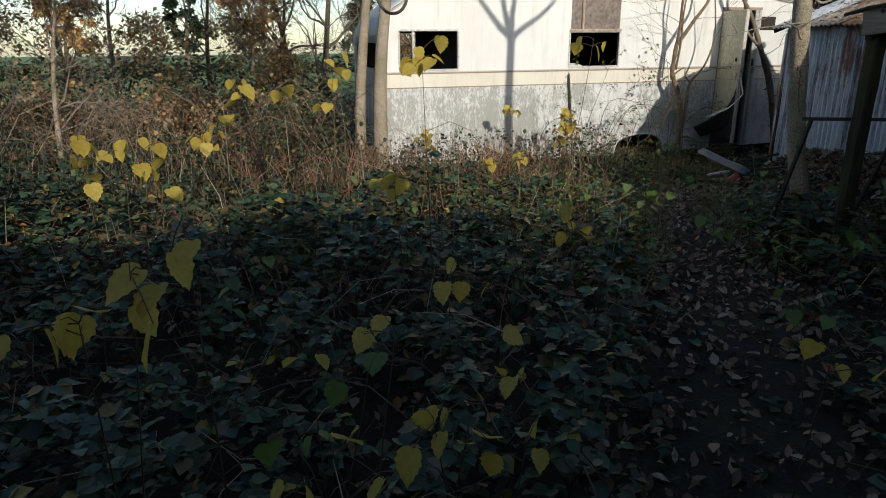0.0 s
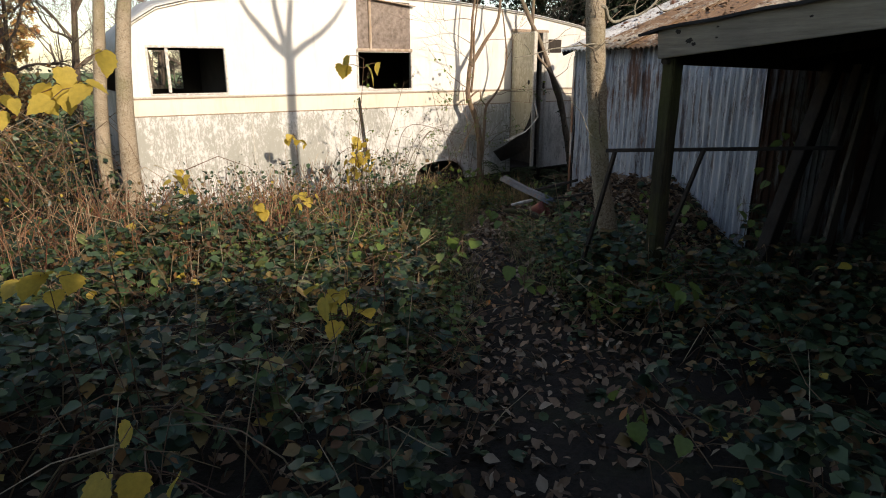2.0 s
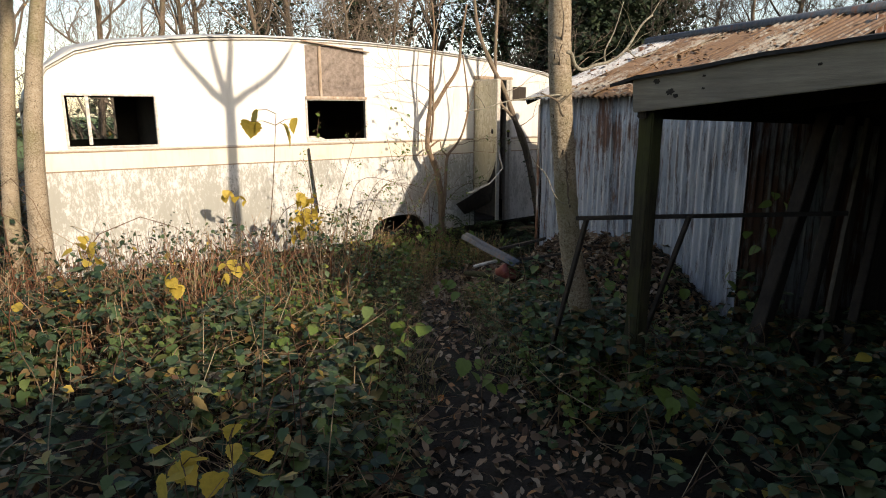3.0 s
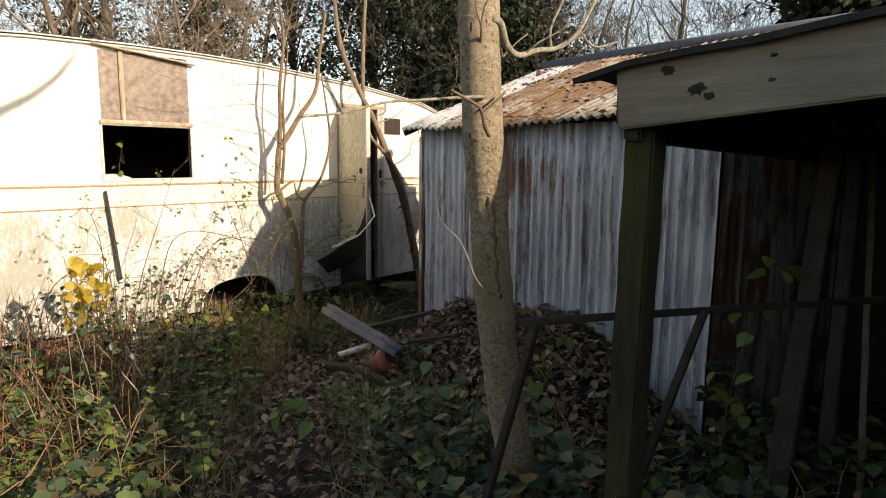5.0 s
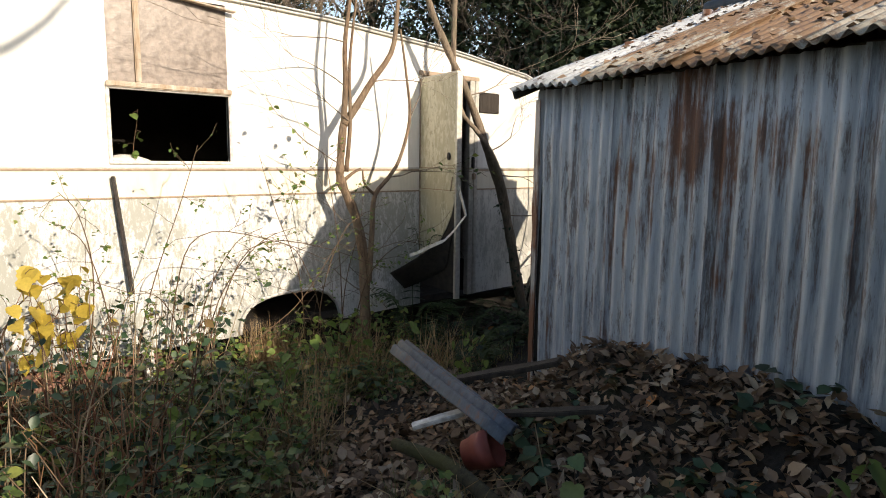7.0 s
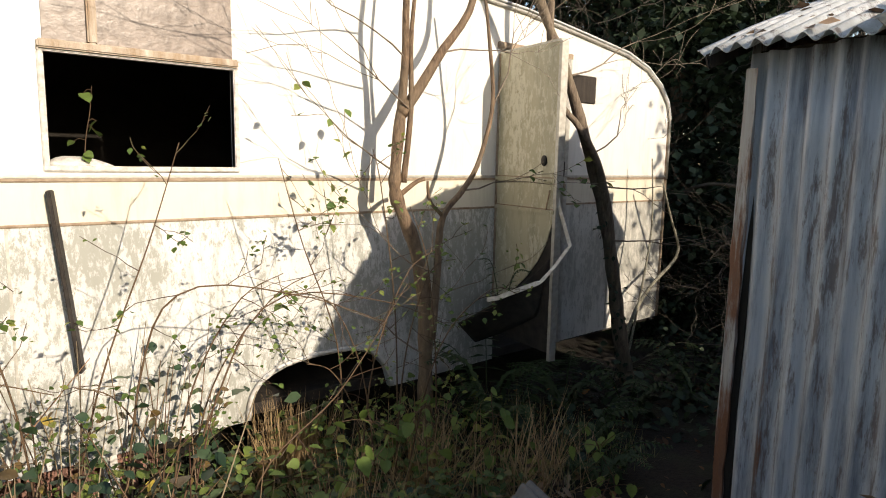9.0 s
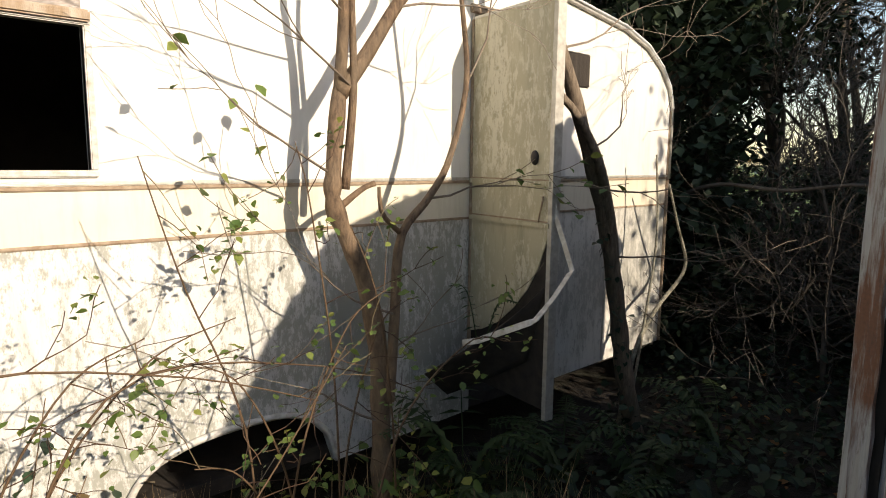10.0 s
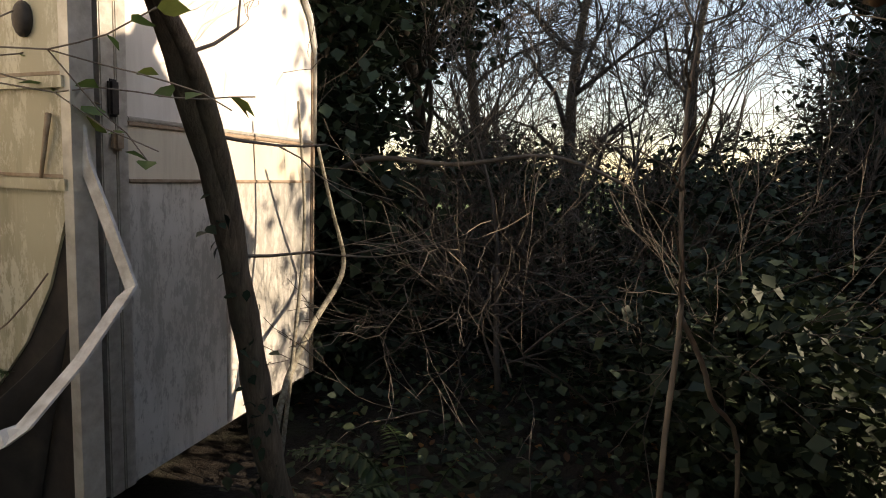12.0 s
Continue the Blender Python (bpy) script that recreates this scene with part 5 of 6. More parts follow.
# low dark scrub round the rear of the caravan; last two added as sun blockers
for x, y, h, w, s in ((10.4, 9.3, 1.5, 0.9, 71), (11.4, 7.8, 1.4, 1.0, 72), (10.6, 6.4, 1.2, 0.9, 73), (11.8, 6.2, 1.3, 1.0, 74), (9.8, 10.6, 2.4, 0.8, 75), (12.6, 8.6, 1.7, 1.2, 76), (12.8, 4.8, 1.6, 1.2, 77), (10.2, 4.6, 1.3, 1.0, 78), (9.0, 6.3, 0.55, 0.38, 79), (9.65, 6.4, 0.65, 0.45, 81)):
    evergreen(x, y, h, w, s, 6500, M_IVY, "low dark scrub under the trees, two bushes added for shade", 0.06, "bush", "bush", "dark scrub")
rng = np.random.default_rng(80)
tangle, tips = Tubes(), []
for k in range(260):
    a = (rng.uniform(8.8, 12.5), rng.uniform(6.2, 10.4))
    if a[0] < 9.1 and a[1] > 8.2:
        continue
    g = float(ground_z(*a))
    grow(tangle, rng, (a[0], a[1], g + rng.uniform(0, 0.7)), (rng.normal(-0.4, 0.6), rng.normal(-0.2, 0.6), rng.uniform(0.1, 0.9)), rng.uniform(0.4, 0.8), rng.uniform(0.004, 0.010), 3, tips, 0.6, 0.02, (2, 3), 0.15, 0.0018)
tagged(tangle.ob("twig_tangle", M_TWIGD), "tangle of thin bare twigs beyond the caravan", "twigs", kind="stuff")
lb = thing("fallen_branch", "long grey bough hanging across the scrub", "branch", at=(9.4, 8.0, -0.3))
tb = Tubes()
tb.add(curve_pts([(9.6, 9.6, -0.3), (9.6, 9.2, 0.5), (9.5, 8.7, 0.93), (9.42, 8.3, 1.10), (9.35, 7.8, 1.08), (9.3, 7.3, 1.13), (9.25, 6.9, 0.98)], 30), [0.022 - 0.0005 * i for i in range(30)], 7)
tb.ob("bough", M_TWIGD, lb)
fix(lb)

# left: autumn trees, thicket and far hedges
for x, y, h, sd in ((-1.6, 12.2, 4.2, 91), (-0.2, 13.0, 4.8, 92), (1.0, 12.4, 4.4, 93), (-3.0, 14.5, 4.6, 89)):
    bare_tree(x, y, h, 0.06, sd, "autumn tree with thin orange-brown leaves", 5, M_BARKD, M_TWIG, leaf=M_AUTUMN, nleaf=3600, leaf_size=0.085, group="autumn trees", forks=10, low=0.15)
for x, y, h, sd in ((-2.3, 7.6, 5.5, 94), (-3.2, 8.4, 6.0, 95), (-2.9, 6.2, 5.0, 96), (-4.4, 7.4, 6.0, 97), (-1.9, 9.2, 4.0, 98), (-5.2, 5.4, 5.5, 99), (-3.6, 10.5, 5.5, 100), (-4.0, 9.4, 5.0, 102),
                    (-3.4, 7.2, 5.0, 104), (-5.4, 8.6, 5.5, 105)):
    bare_tree(x, y, h, 0.042, sd, "slim bare thicket tree among brambles", 5, M_BARK, M_TWIG, ((sd % 3 - 1) * 0.25, 0.1), group="thicket trees", forks=11, low=0.12)
for k in range(9):
    bare_tree(-26 + 8.5 * k + (k * 37 % 5), 62 + (k * 23 % 9), 7 + (k * 13 % 4), 0.25, 110 + k, "far hedgerow tree across the field", 4, M_BARKD, M_TWIG, leaf=M_AUTUMN if k % 2 else M_IVY, nleaf=2600, leaf_size=0.5, group="hedgerow trees", forks=7, low=0.2)
rng = np.random.default_rng(120)
n = 9000
hx = rng.uniform(-70, 90, n)
hp = np.stack([hx, 70 + 4 * np.sin(hx * 0.1) + rng.normal(0, 0.6, n), -0.6 + np.abs(rng.normal(0, 1.0, n))], -1)
tagged(leaves("far_hedge", M_BRAMBLE, hp, rng.uniform(0.4, 0.9, n), rng, (-1, 0.6), LOZENGE, LOZENGE_F), "distant field hedge", "hedge", kind="stuff")
hp2 = np.stack([60 + rng.normal(0, 0.8, 6000), rng.uniform(-40, 60, 6000), -0.6 + np.abs(rng.normal(0, 1.2, 6000))], -1)
tagged(leaves("far_hedge", M_BRAMBLE, hp2, rng.uniform(0.4, 0.9, 6000), rng, (-1, 0.6), LOZENGE, LOZENGE_F), "distant field hedge", "hedge", kind="stuff")
for x, y, h, w, sd in ((-2.4, 11.2, 1.2, 0.9, 131), (-0.6, 10.6, 1.1, 0.8, 133), (0.9, 11.4, 1.5, 0.8, 134), (-4.6, 11.6, 1.3, 1.0, 136), (-6.8, 11.0, 1.4, 1.1, 137)):
    evergreen(x, y, h, w, sd, 2600, M_AUTUMN if sd % 3 else M_BRAMBLE, "thin-leaved autumn bush at the field edge", 0.06, "bush", "bush", "bushes at the field edge", spray=0.22)
# unseen tall hedge added behind the walker: closes the plot, shades the foreground
n = 32000
hx = rng.uniform(-12, 13, n)
top = 2.50 + 0.20 * np.sin(hx * 1.9) + 0.2 * np.sin(hx * 4.3 + 1)
hp = np.stack([hx, -1.05 + np.clip(rng.normal(0, 0.22, n), -0.6, 0.45), -0.1 + top * rng.uniform(0, 1, n) ** 0.8], -1)
unseen_back_hedge = thing("hedge", "unseen tall evergreen hedge added to shade the path start", "hedge", at=(0, -1.1, -0.1))
leaves("leaves", M_IVY, hp, rng.uniform(0.09, 0.17, n), rng, (-1.3, 0.5), LOZENGE, LOZENGE_F, unseen_back_hedge, wide=1.4)
# solid box inside the leaves, added so no sun gets through
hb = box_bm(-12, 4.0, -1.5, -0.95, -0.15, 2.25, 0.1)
part("dense_core", hb, M_TWIGD, unseen_back_hedge)
# leaves and boughs added overhead, out of view, to hold back sky light
n = 5000
ax, ay = rng.uniform(-3.5, 2.6, n), rng.uniform(-0.9, 0.25, n)
leaves("overhang", M_IVY, np.stack([ax, ay, 2.15 + 0.25 * rng.random(n) - 0.30 * (ay + 0.9) / 1.15], -1), rng.uniform(0.12, 0.22, n), rng, (-0.7, 0.4), LOZENGE, LOZENGE_F, unseen_back_hedge, wide=1.5)
bough = Tubes()
for k in range(9):
    bx = -3.2 + 0.7 * k
    bough.add(curve_pts([(bx, -1.1, 1.6), (bx + 0.1, -0.5, 2.35), (bx + 0.15, 0.15, 2.30)], 8), [0.03 - 0.003 * i for i in range(8)], 6)
bough.ob("bough", M_BARKD, unseen_back_hedge)
fix(unseen_back_hedge)
# second hedge out of view, its height set by the shade it throws
n = 22000
hx = rng.uniform(3.8, 15, n)
hp = np.stack([hx, -2.6 + rng.normal(0, 0.3, n), -0.1 + (3.1 + 0.3 * np.sin(hx * 1.7)) * rng.uniform(0, 1, n) ** 0.8], -1)
unseen_side_hedge = thing("hedge", "unseen tall evergreen hedge added to block sun beyond the lean-to", "hedge", at=(9, -2.6, -0.1))
leaves("leaves", M_IVY, hp, rng.uniform(0.09, 0.17, n), rng, (-1.3, 0.5), LOZENGE, LOZENGE_F, unseen_side_hedge, wide=1.4)
part("dense_core", box_bm(3.9, 15, -2.9, -2.4, -0.15, 2.7, 0.1), M_TWIGD, unseen_side_hedge)
fix(unseen_side_hedge)


# ---------------- undergrowth ----------------
def scatter(rng, n, x0, x1, y0, y1, keep):
    x, y = rng.uniform(x0, x1, n), rng.uniform(y0, y1, n)
    k = keep(x, y) & ~in_boxes(x, y, BUILT)
    return x[k], y[k]


def cover(x, y):
    """Height of the bramble cover: low on the trodden line, rolling elsewhere."""
    h = 0.34 + 0.12 * np.sin(1.9 * x + 0.5) * np.sin(1.6 * y + 1.1) + 0.07 * np.sin(4.1 * x + 2) * np.sin(3.7 * y)
    h = h * step(0.22, 0.75, off_track(x, y))
    h = h * (1 - 0.45 * step(4.6, 5.6, y) * step(2.5, 4, x))
    h = h * (1 - 0.75 * step(4.9, 5.4, x) * (1 - step(6.2, 6.8, y)) * step(3.9, 4.3, y))
    return np.maximum(h, 0.0)


rng = np.random.default_rng(200)
def patchy(x, y):
    """Open and closed spots in the cover, a hand or two wide."""
    return np.sin(6.1 * x + 1.7 * np.sin(2.3 * y)) * np.sin(5.3 * y + 1.9 * np.sin(2.9 * x)) + 0.6 * np.sin(11.3 * x + 3.1 * y) * np.sin(9.7 * y - 2.3 * x)


def compound(name, mat, x, y, z, size, rng, label, cat):
    """Leaves of three leaflets on one stalk."""
    n = len(x)
    yaw = rng.uniform(0, 6.283, n)
    tilt = rng.uniform(-0.55, 0.3, n)
    pos, sz, yw, pt = [], [], [], []
    for k, (dy, fs) in enumerate(((0, 1.0), (1.25, 0.85), (-1.25, 0.85))):
        pos.append(np.stack([x, y, z], -1))
        sz.append(size * fs)
        yw.append(yaw + dy + rng.normal(0, 0.12, n))
        pt.append(tilt + rng.normal(0, 0.15, n))
    me = leaf_mesh(name, mat, np.concatenate(pos), np.concatenate(sz), np.concatenate(yw), np.concatenate(pt), rng.normal(0, 0.35, 3 * n), wide=1.15)
    return tagged(new(name, me), label, cat, kind="stuff")


x, y = scatter(rng, 66000, -5.5, 6.2, -1.6, 8.3, lambda a, b: (rng.random(a.shape) < np.clip(cover(a, b) * 2.6, 0.02, 1) * np.clip(0.50 + 0.75 * patchy(a, b), 0.03, 1)) & (np.hypot(a - 0.5, b - 0.2) > 0.7))
zz = ground_z(x, y) + cover(x, y) * (rng.uniform(0.3, 1.05, len(x)) + 0.30 * patchy(x, y)) + 0.02
compound("bramble_carpet", M_BRAMBLE, x, y, zz, rng.uniform(0.038, 0.092, len(x)), rng, "dense dark green bramble leaves covering the ground", "brambles")
x, y = scatter(rng, 9000, -5.5, 6.0, -1.4, 8.3, lambda a, b: (rng.random(a.shape) < np.clip(cover(a, b) * 2.4, 0, 1)) & (np.hypot(a, b) > 0.5))
zz = ground_z(x, y) + cover(x, y) * rng.uniform(0.2, 1.1, len(x))
tagged(leaves("brown_leaves", M_BROWN, np.stack([x, y, zz], -1), rng.uniform(0.03, 0.075, len(x)), rng, (-1.4, 0.2), wide=0.8), "withered brown leaves hanging among brambles", "dead leaves", kind="stuff")
x, y = scatter(rng, 1500, -5, 5.5, -1.2, 8.2, lambda a, b: (cover(a, b) > 0.12) & (np.hypot(a, b) > 0.7))
canes = Tubes()
for a, b in zip(x, y):
    g, h, an = float(ground_z(a, b)), float(cover(a, b)), rng.uniform(0, 6.283)
    ln = rng.uniform(0.3, 0.9)
    e = (a + ln * math.cos(an), b + ln * math.sin(an))
    if off_track(e[0], e[1]) < 0.25 or in_boxes(np.array(e[0]), np.array(e[1]), BUILT) or math.hypot(*e) < 0.5:
        continue
    pts = [(a, b, g), (a + 0.25 * (e[0] - a), b + 0.25 * (e[1] - b), g + h * 0.9), (a + 0.6 * (e[0] - a), b + 0.6 * (e[1] - b), g + h * 1.1), (e[0], e[1], g + h * rng.uniform(0.3, 0.9))]
    canes.add(curve_pts(pts, 6), [0.0045, 0.004, 0.0035, 0.003, 0.0025, 0.002], 3, False)
tagged(canes.ob("bramble_canes", M_CANE), "arching brown bramble canes", "brambles", kind="stuff")

# pale dry stems lying through the cover
x, y = scatter(rng, 1500, -4.5, 5.2, 0.9, 8.2, lambda a, b: (off_track(a, b) > 0.35))
dry = Tubes()
for a, b in zip(x, y):
    g, h, an, ln = float(ground_z(a, b)), float(cover(a, b)) + 0.05, rng.uniform(0, 6.283), rng.uniform(0.12, 0.5)
    if b + ln > 8.35 and math.sin(an) > 0:
        an = -an
    z0 = g + h * rng.uniform(0.2, 0.9)
    dry.add([(a, b, z0), (a + 0.5 * ln * math.cos(an), b + 0.5 * ln * math.sin(an), z0 + rng.uniform(0, 0.12)), (a + ln * math.cos(an), b + ln * math.sin(an), z0 + rng.uniform(-0.05, 0.22))], [0.0032, 0.0026, 0.0014], 3, False)
tagged(dry.ob("dry_stems", M_DEAD), "pale dry stems lying through the brambles", "dead stalks", kind="stuff")
# tall leafy growth at the left edge
x, y = scatter(rng, 420, -4.2, -0.9, 2.6, 7.2, lambda a, b: a < -0.7 - 0.12 * b)
tall, tl = Tubes(), []
for a, b in zip(x, y):
    g, h = float(ground_z(a, b)), rng.uniform(0.55, 1.25)
    dx, dy = rng.normal(0, 0.14, 2)
    tall.add([(a, b, g), (a + dx * 0.4, b + dy * 0.4, g + 0.55 * h), (a + dx, b + dy, g + h)], [0.006, 0.005, 0.0025], 4, False)
    for q in range(11):
        f = rng.uniform(0.3, 1.0)
        tl.append((a + dx * f + rng.normal(0, 0.07), b + dy * f + rng.normal(0, 0.07), g + h * f))
tagged(tall.ob("tall_stems", M_CANE), "tall brown stems of undergrowth", "undergrowth", kind="stuff")
tl = np.array(tl)
compound("tall_leaves", M_BRAMBLE, tl[:, 0], tl[:, 1], tl[:, 2], rng.uniform(0.05, 0.09, len(tl)), rng, "tall dark green leafy undergrowth", "undergrowth")

# upright nettle-like clumps in the middle of the plot
x, y = scatter(rng, 520, 0.2, 5.2, 3.4, 7.6, lambda a, b: (off_track(a, b) > 0.45) & (patchy(a * 0.5, b * 0.5) > -0.1))
nst, tl = Tubes(), []
for a, b in zip(x, y):
    g, h = float(ground_z(a, b)), rng.uniform(0.22, 0.50)
    dx, dy = rng.normal(0, 0.06, 2)
    nst.add([(a, b, g), (a + dx, b + dy, g + h)], [0.004, 0.002], 3, False)
    for q in range(8):
        f = 0.35 + 0.65 * q / 7
        tl.append((a + dx * f, b + dy * f, g + h * f))
tagged(nst.ob("weed_stems", M_CANE), "thin upright weed stems", "weeds", kind="stuff")
tl = np.array(tl)
n = len(tl)
me = leaf_mesh("weed_leaves", M_WEED, tl, rng.uniform(0.05, 0.10, n), rng.uniform(0, 6.283, n), rng.uniform(-0.7, 0.1, n), rng.normal(0, 0.3, n), TOOTHED, TOOTHED_F, 0.95)
tagged(new("weed_leaves", me), "soft green toothed leaves of upright weeds", "weeds", kind="stuff")

# pale-leaved sprigs and straw standing through the herbs
x, y = scatter(rng, 420, 2.4, 5.6, 3.4, 7.4, lambda a, b: (off_track(a, b) > 0.35) & ((a < 5.2) | (b > 6.6)))
sgst, tl = Tubes(), []
for a, b in zip(x, y):
    g, h = float(ground_z(a, b)), rng.uniform(0.14, 0.42)
    dx, dy = rng.normal(0, 0.07, 2)
    sgst.add([(a, b, g), (a + dx * 0.4, b + dy * 0.4, g + h * 0.6), (a + dx, b + dy, g + h)], [0.0034, 0.0028, 0.0018], 3, False)
    for q in range(5):
        f = 0.45 + 0.55 * q / 4
        tl.append((a + dx * f, b + dy * f, g + h * f))
tagged(sgst.ob("sprig_stems", M_CANE), "thin stems of pale-leaved sprigs", "weeds", kind="stuff")
tl = np.array(tl)
compound("sprig_leaves", M_FRESH, tl[:, 0], tl[:, 1], tl[:, 2], rng.uniform(0.032, 0.062, len(tl)), rng, "pale yellow-green leaves of low sprigs", "weeds")
x, y = scatter(rng, 1500, 2.2, 5.3, 3.6, 7.8, lambda a, b: off_track(a, b) > 0.3)
straw = Tubes()
for a, b in zip(x, y):
    g, an, ln, lift = float(ground_z(a, b)) + 0.03, rng.uniform(0, 6.283), rng.uniform(0.15, 0.5), rng.uniform(0.02, 0.3)
    straw.add([(a, b, g), (a + 0.5 * ln * math.cos(an), b + 0.5 * ln * math.sin(an), g + lift * 0.8), (a + ln * math.cos(an), b + ln * math.sin(an), g + lift)], [0.0026, 0.0022, 0.0012], 3, False)
tagged(straw.ob("straw_stems", M_STRAW), "fallen straw-coloured stems among low herbs", "dead stalks", kind="stuff")

# low herbs beside the trodden line
x, y = scatter(rng, 9000, 2.6, 6.3, 3.6, 8.2, lambda a, b: (off_track(a, b) > 0.28) & (patchy(a, b) > -0.35) & ((a < 5.3) | (b > 6.7)))
zz = ground_z(x, y) + rng.uniform(0.03, 0.20, len(x))
compound("herb_carpet", M_WEED, x, y, zz, rng.uniform(0.022, 0.05, len(x)), rng, "low soft green herbs beside the path", "weeds")

# fallen leaves
x, y = scatter(rng, 70000, -4, 6.6, -1.2, 8.3, lambda a, b: rng.random(a.shape) < np.where((off_track(a, b) < 0.6) | (a > 4.6) & (b < 6.8), np.where(b < 3.0, 0.42, 0.75), 0.16))
hx, hy = scatter(rng, 7000, 4.9, 6.7, 4.0, 6.95, lambda a, b: a > 0)
x, y = np.concatenate([x, hx]), np.concatenate([y, hy])
pos = np.stack([x, y, ground_z(x, y) + rng.uniform(0.004, 0.045, len(x))], -1)
tagged(leaves("leaf_litter", M_LITTER, pos, rng.uniform(0.03, 0.08, len(x)), rng, (-0.9, 0.9), wide=rng.uniform(0.45, 0.95, len(x))), "brown curled fallen leaves", "leaf litter", kind="stuff")
n = 420
x, y = rng.uniform(6.0, 7.5, n), rng.uniform(4.0, 6.4, n)
zr = EZ + (x - EX) * (RZ - EZ) / (RX - EX) + 0.022
on_roof = np.array([tuple(SHED @ Vector(p)) for p in zip(x, y, zr)])
tagged(leaves("roof_leaves", M_LITTER, on_roof, rng.uniform(0.03, 0.07, n), rng, (-0.5, 0.1), LOZENGE, LOZENGE_F), "dead leaves caught on the shed roof", "leaf litter", kind="stuff")

# dead stalks and seed heads in front of the caravan and to the left of it
x, y = scatter(rng, 4200, -5.5, 5.2, 3.0, 8.36, lambda a, b: (off_track(a, b) > 0.6) & (rng.random(a.shape) < (0.14 + 0.55 * step(5.6, 7.0, b)) * np.where(a < 1.6, 0.55, 1.0)))
stalks = Tubes()
sp = []
for a, b in zip(x, y):
    g, h = float(ground_z(a, b)), rng.uniform(0.35, 0.90) * (0.75 + 0.25 * (b > 6.3))
    dx, dy = rng.normal(0, 0.12, 2)
    if b + dy > 8.4:
        dy = -abs(dy)
    stalks.add([(a, b, g), (a + dx * 0.4, b + dy * 0.4, g + h * 0.55), (a + dx, b + dy, g + h)], [0.0042, 0.0032, 0.0018], 3, False)
    for q in range(3):
        s = rng.uniform(0.3, 1.0)
        sp.append((a + dx * s + rng.normal(0, 0.03), b + dy * s + rng.normal(0, 0.03) - 0.02, g + h * s))
tagged(stalks.ob("dead_stalks", M_DEAD), "thicket of dead reddish-brown stalks", "dead stalks", kind="stuff")
ex = rng.integers(0, len(sp), 5200)
sp = np.concatenate([np.array(sp), np.array(sp)[ex] + rng.normal(0, 0.07, (5200, 3)) * np.array([1, 1, 0.6])])
sp[:, 1] = np.minimum(sp[:, 1], 8.36)
tagged(leaves("stalk_leaves", M_BRAMBLE, sp, rng.uniform(0.03, 0.06, len(sp)), rng, (-1.1, 0.5)), "small tired leaves among dead stalks", "undergrowth", kind="stuff")
x, y = scatter(rng, 1900, 0.2, 4.5, 5.7, 8.2, lambda a, b: (off_track(a, b) > 0.7) & (rng.random(a.shape) < 0.2 + 0.8 * step(5.8, 6.8, b)) & (patchy(a * 0.45, b * 0.45) > -0.35))
red = Tubes()
for a, b in zip(x, y):
    g, h = float(ground_z(a, b)), rng.uniform(0.25, 0.85)
    dx, dy = rng.normal(0, 0.16, 2)
    dy = min(dy, 8.38 - b)
    red.add([(a, b, g), (a + dx * 0.3, b + dy * 0.3, g + h * 0.6), (a + dx, b + dy, g + h * rng.uniform(0.75, 1.0))], [0.0046, 0.0036, 0.0018], 3, False)
tagged(red.ob("red_stalks", M_REDSTALK), "thicket of russet dead stalks in the sun", "dead stalks", kind="stuff")
# bramble mound and thicket beyond, to the left
n = 34000
x, y = rng.uniform(-10, 1.95, n), rng.uniform(7.4, 13.5, n)
hm = (0.80 + 0.25 * np.sin(1.3 * x) * np.sin(0.9 * y)) * step(7.0, 9.0, y) + 0.55 * step(9.5, 12.0, y)
pos = np.stack([x, y, ground_z(x, y) + hm * rng.uniform(0.3, 1.1, n)], -1)
tagged(leaves("bramble_mound", M_BRAMBLE, pos, rng.uniform(0.05, 0.10, n), rng, (-1.0, 0.6), LOZENGE, LOZENGE_F), "brambles heaped at the field edge", "brambles", kind="stuff")
mound = Tubes()
for k in range(900):
    a, b = rng.uniform(-9, 1.9), rng.uniform(7.2, 13)
    g = float(ground_z(a, b))
    an, ln, h = rng.uniform(0, 6.283), rng.uniform(0.5, 1.5), rng.uniform(0.7, 1.35)
    mound.add(curve_pts([(a, b, g), (a + 0.3 * ln * math.cos(an), b + 0.3 * ln * math.sin(an), g + h * 0.8), (a + 0.7 * ln * math.cos(an), b + 0.7 * ln * math.sin(an), g + h), (a + ln * math.cos(an), b + ln * math.sin(an), g + h * 0.6)], 6), [0.006, 0.0055, 0.005, 0.004, 0.003, 0.002], 3, False)
tagged(mound.ob("bramble_mound_canes", M_DEAD), "tangled brown canes at the field edge", "brambles", kind="stuff")

# grass and straw
x, y = scatter(rng, 17000, 3.4, 7.2, 4.2, 8.35, lambda a, b: (off_track(a, b) > 0.15) & (a < 5.4) | (b > 7.2))
g = np.stack([x, y, ground_z(x, y)], -1)
n = len(x)
me = leaf_mesh("grass", M_GRASS, g, rng.uniform(0.07, 0.22, n), rng.uniform(0, 6.283, n), rng.uniform(0.4, 1.5, n), rng.normal(0, 0.3, n), BLADE, BLADE_F, 0.022)
tagged(new("grass", me), "rough green and straw-coloured grass", "grass", kind="stuff")
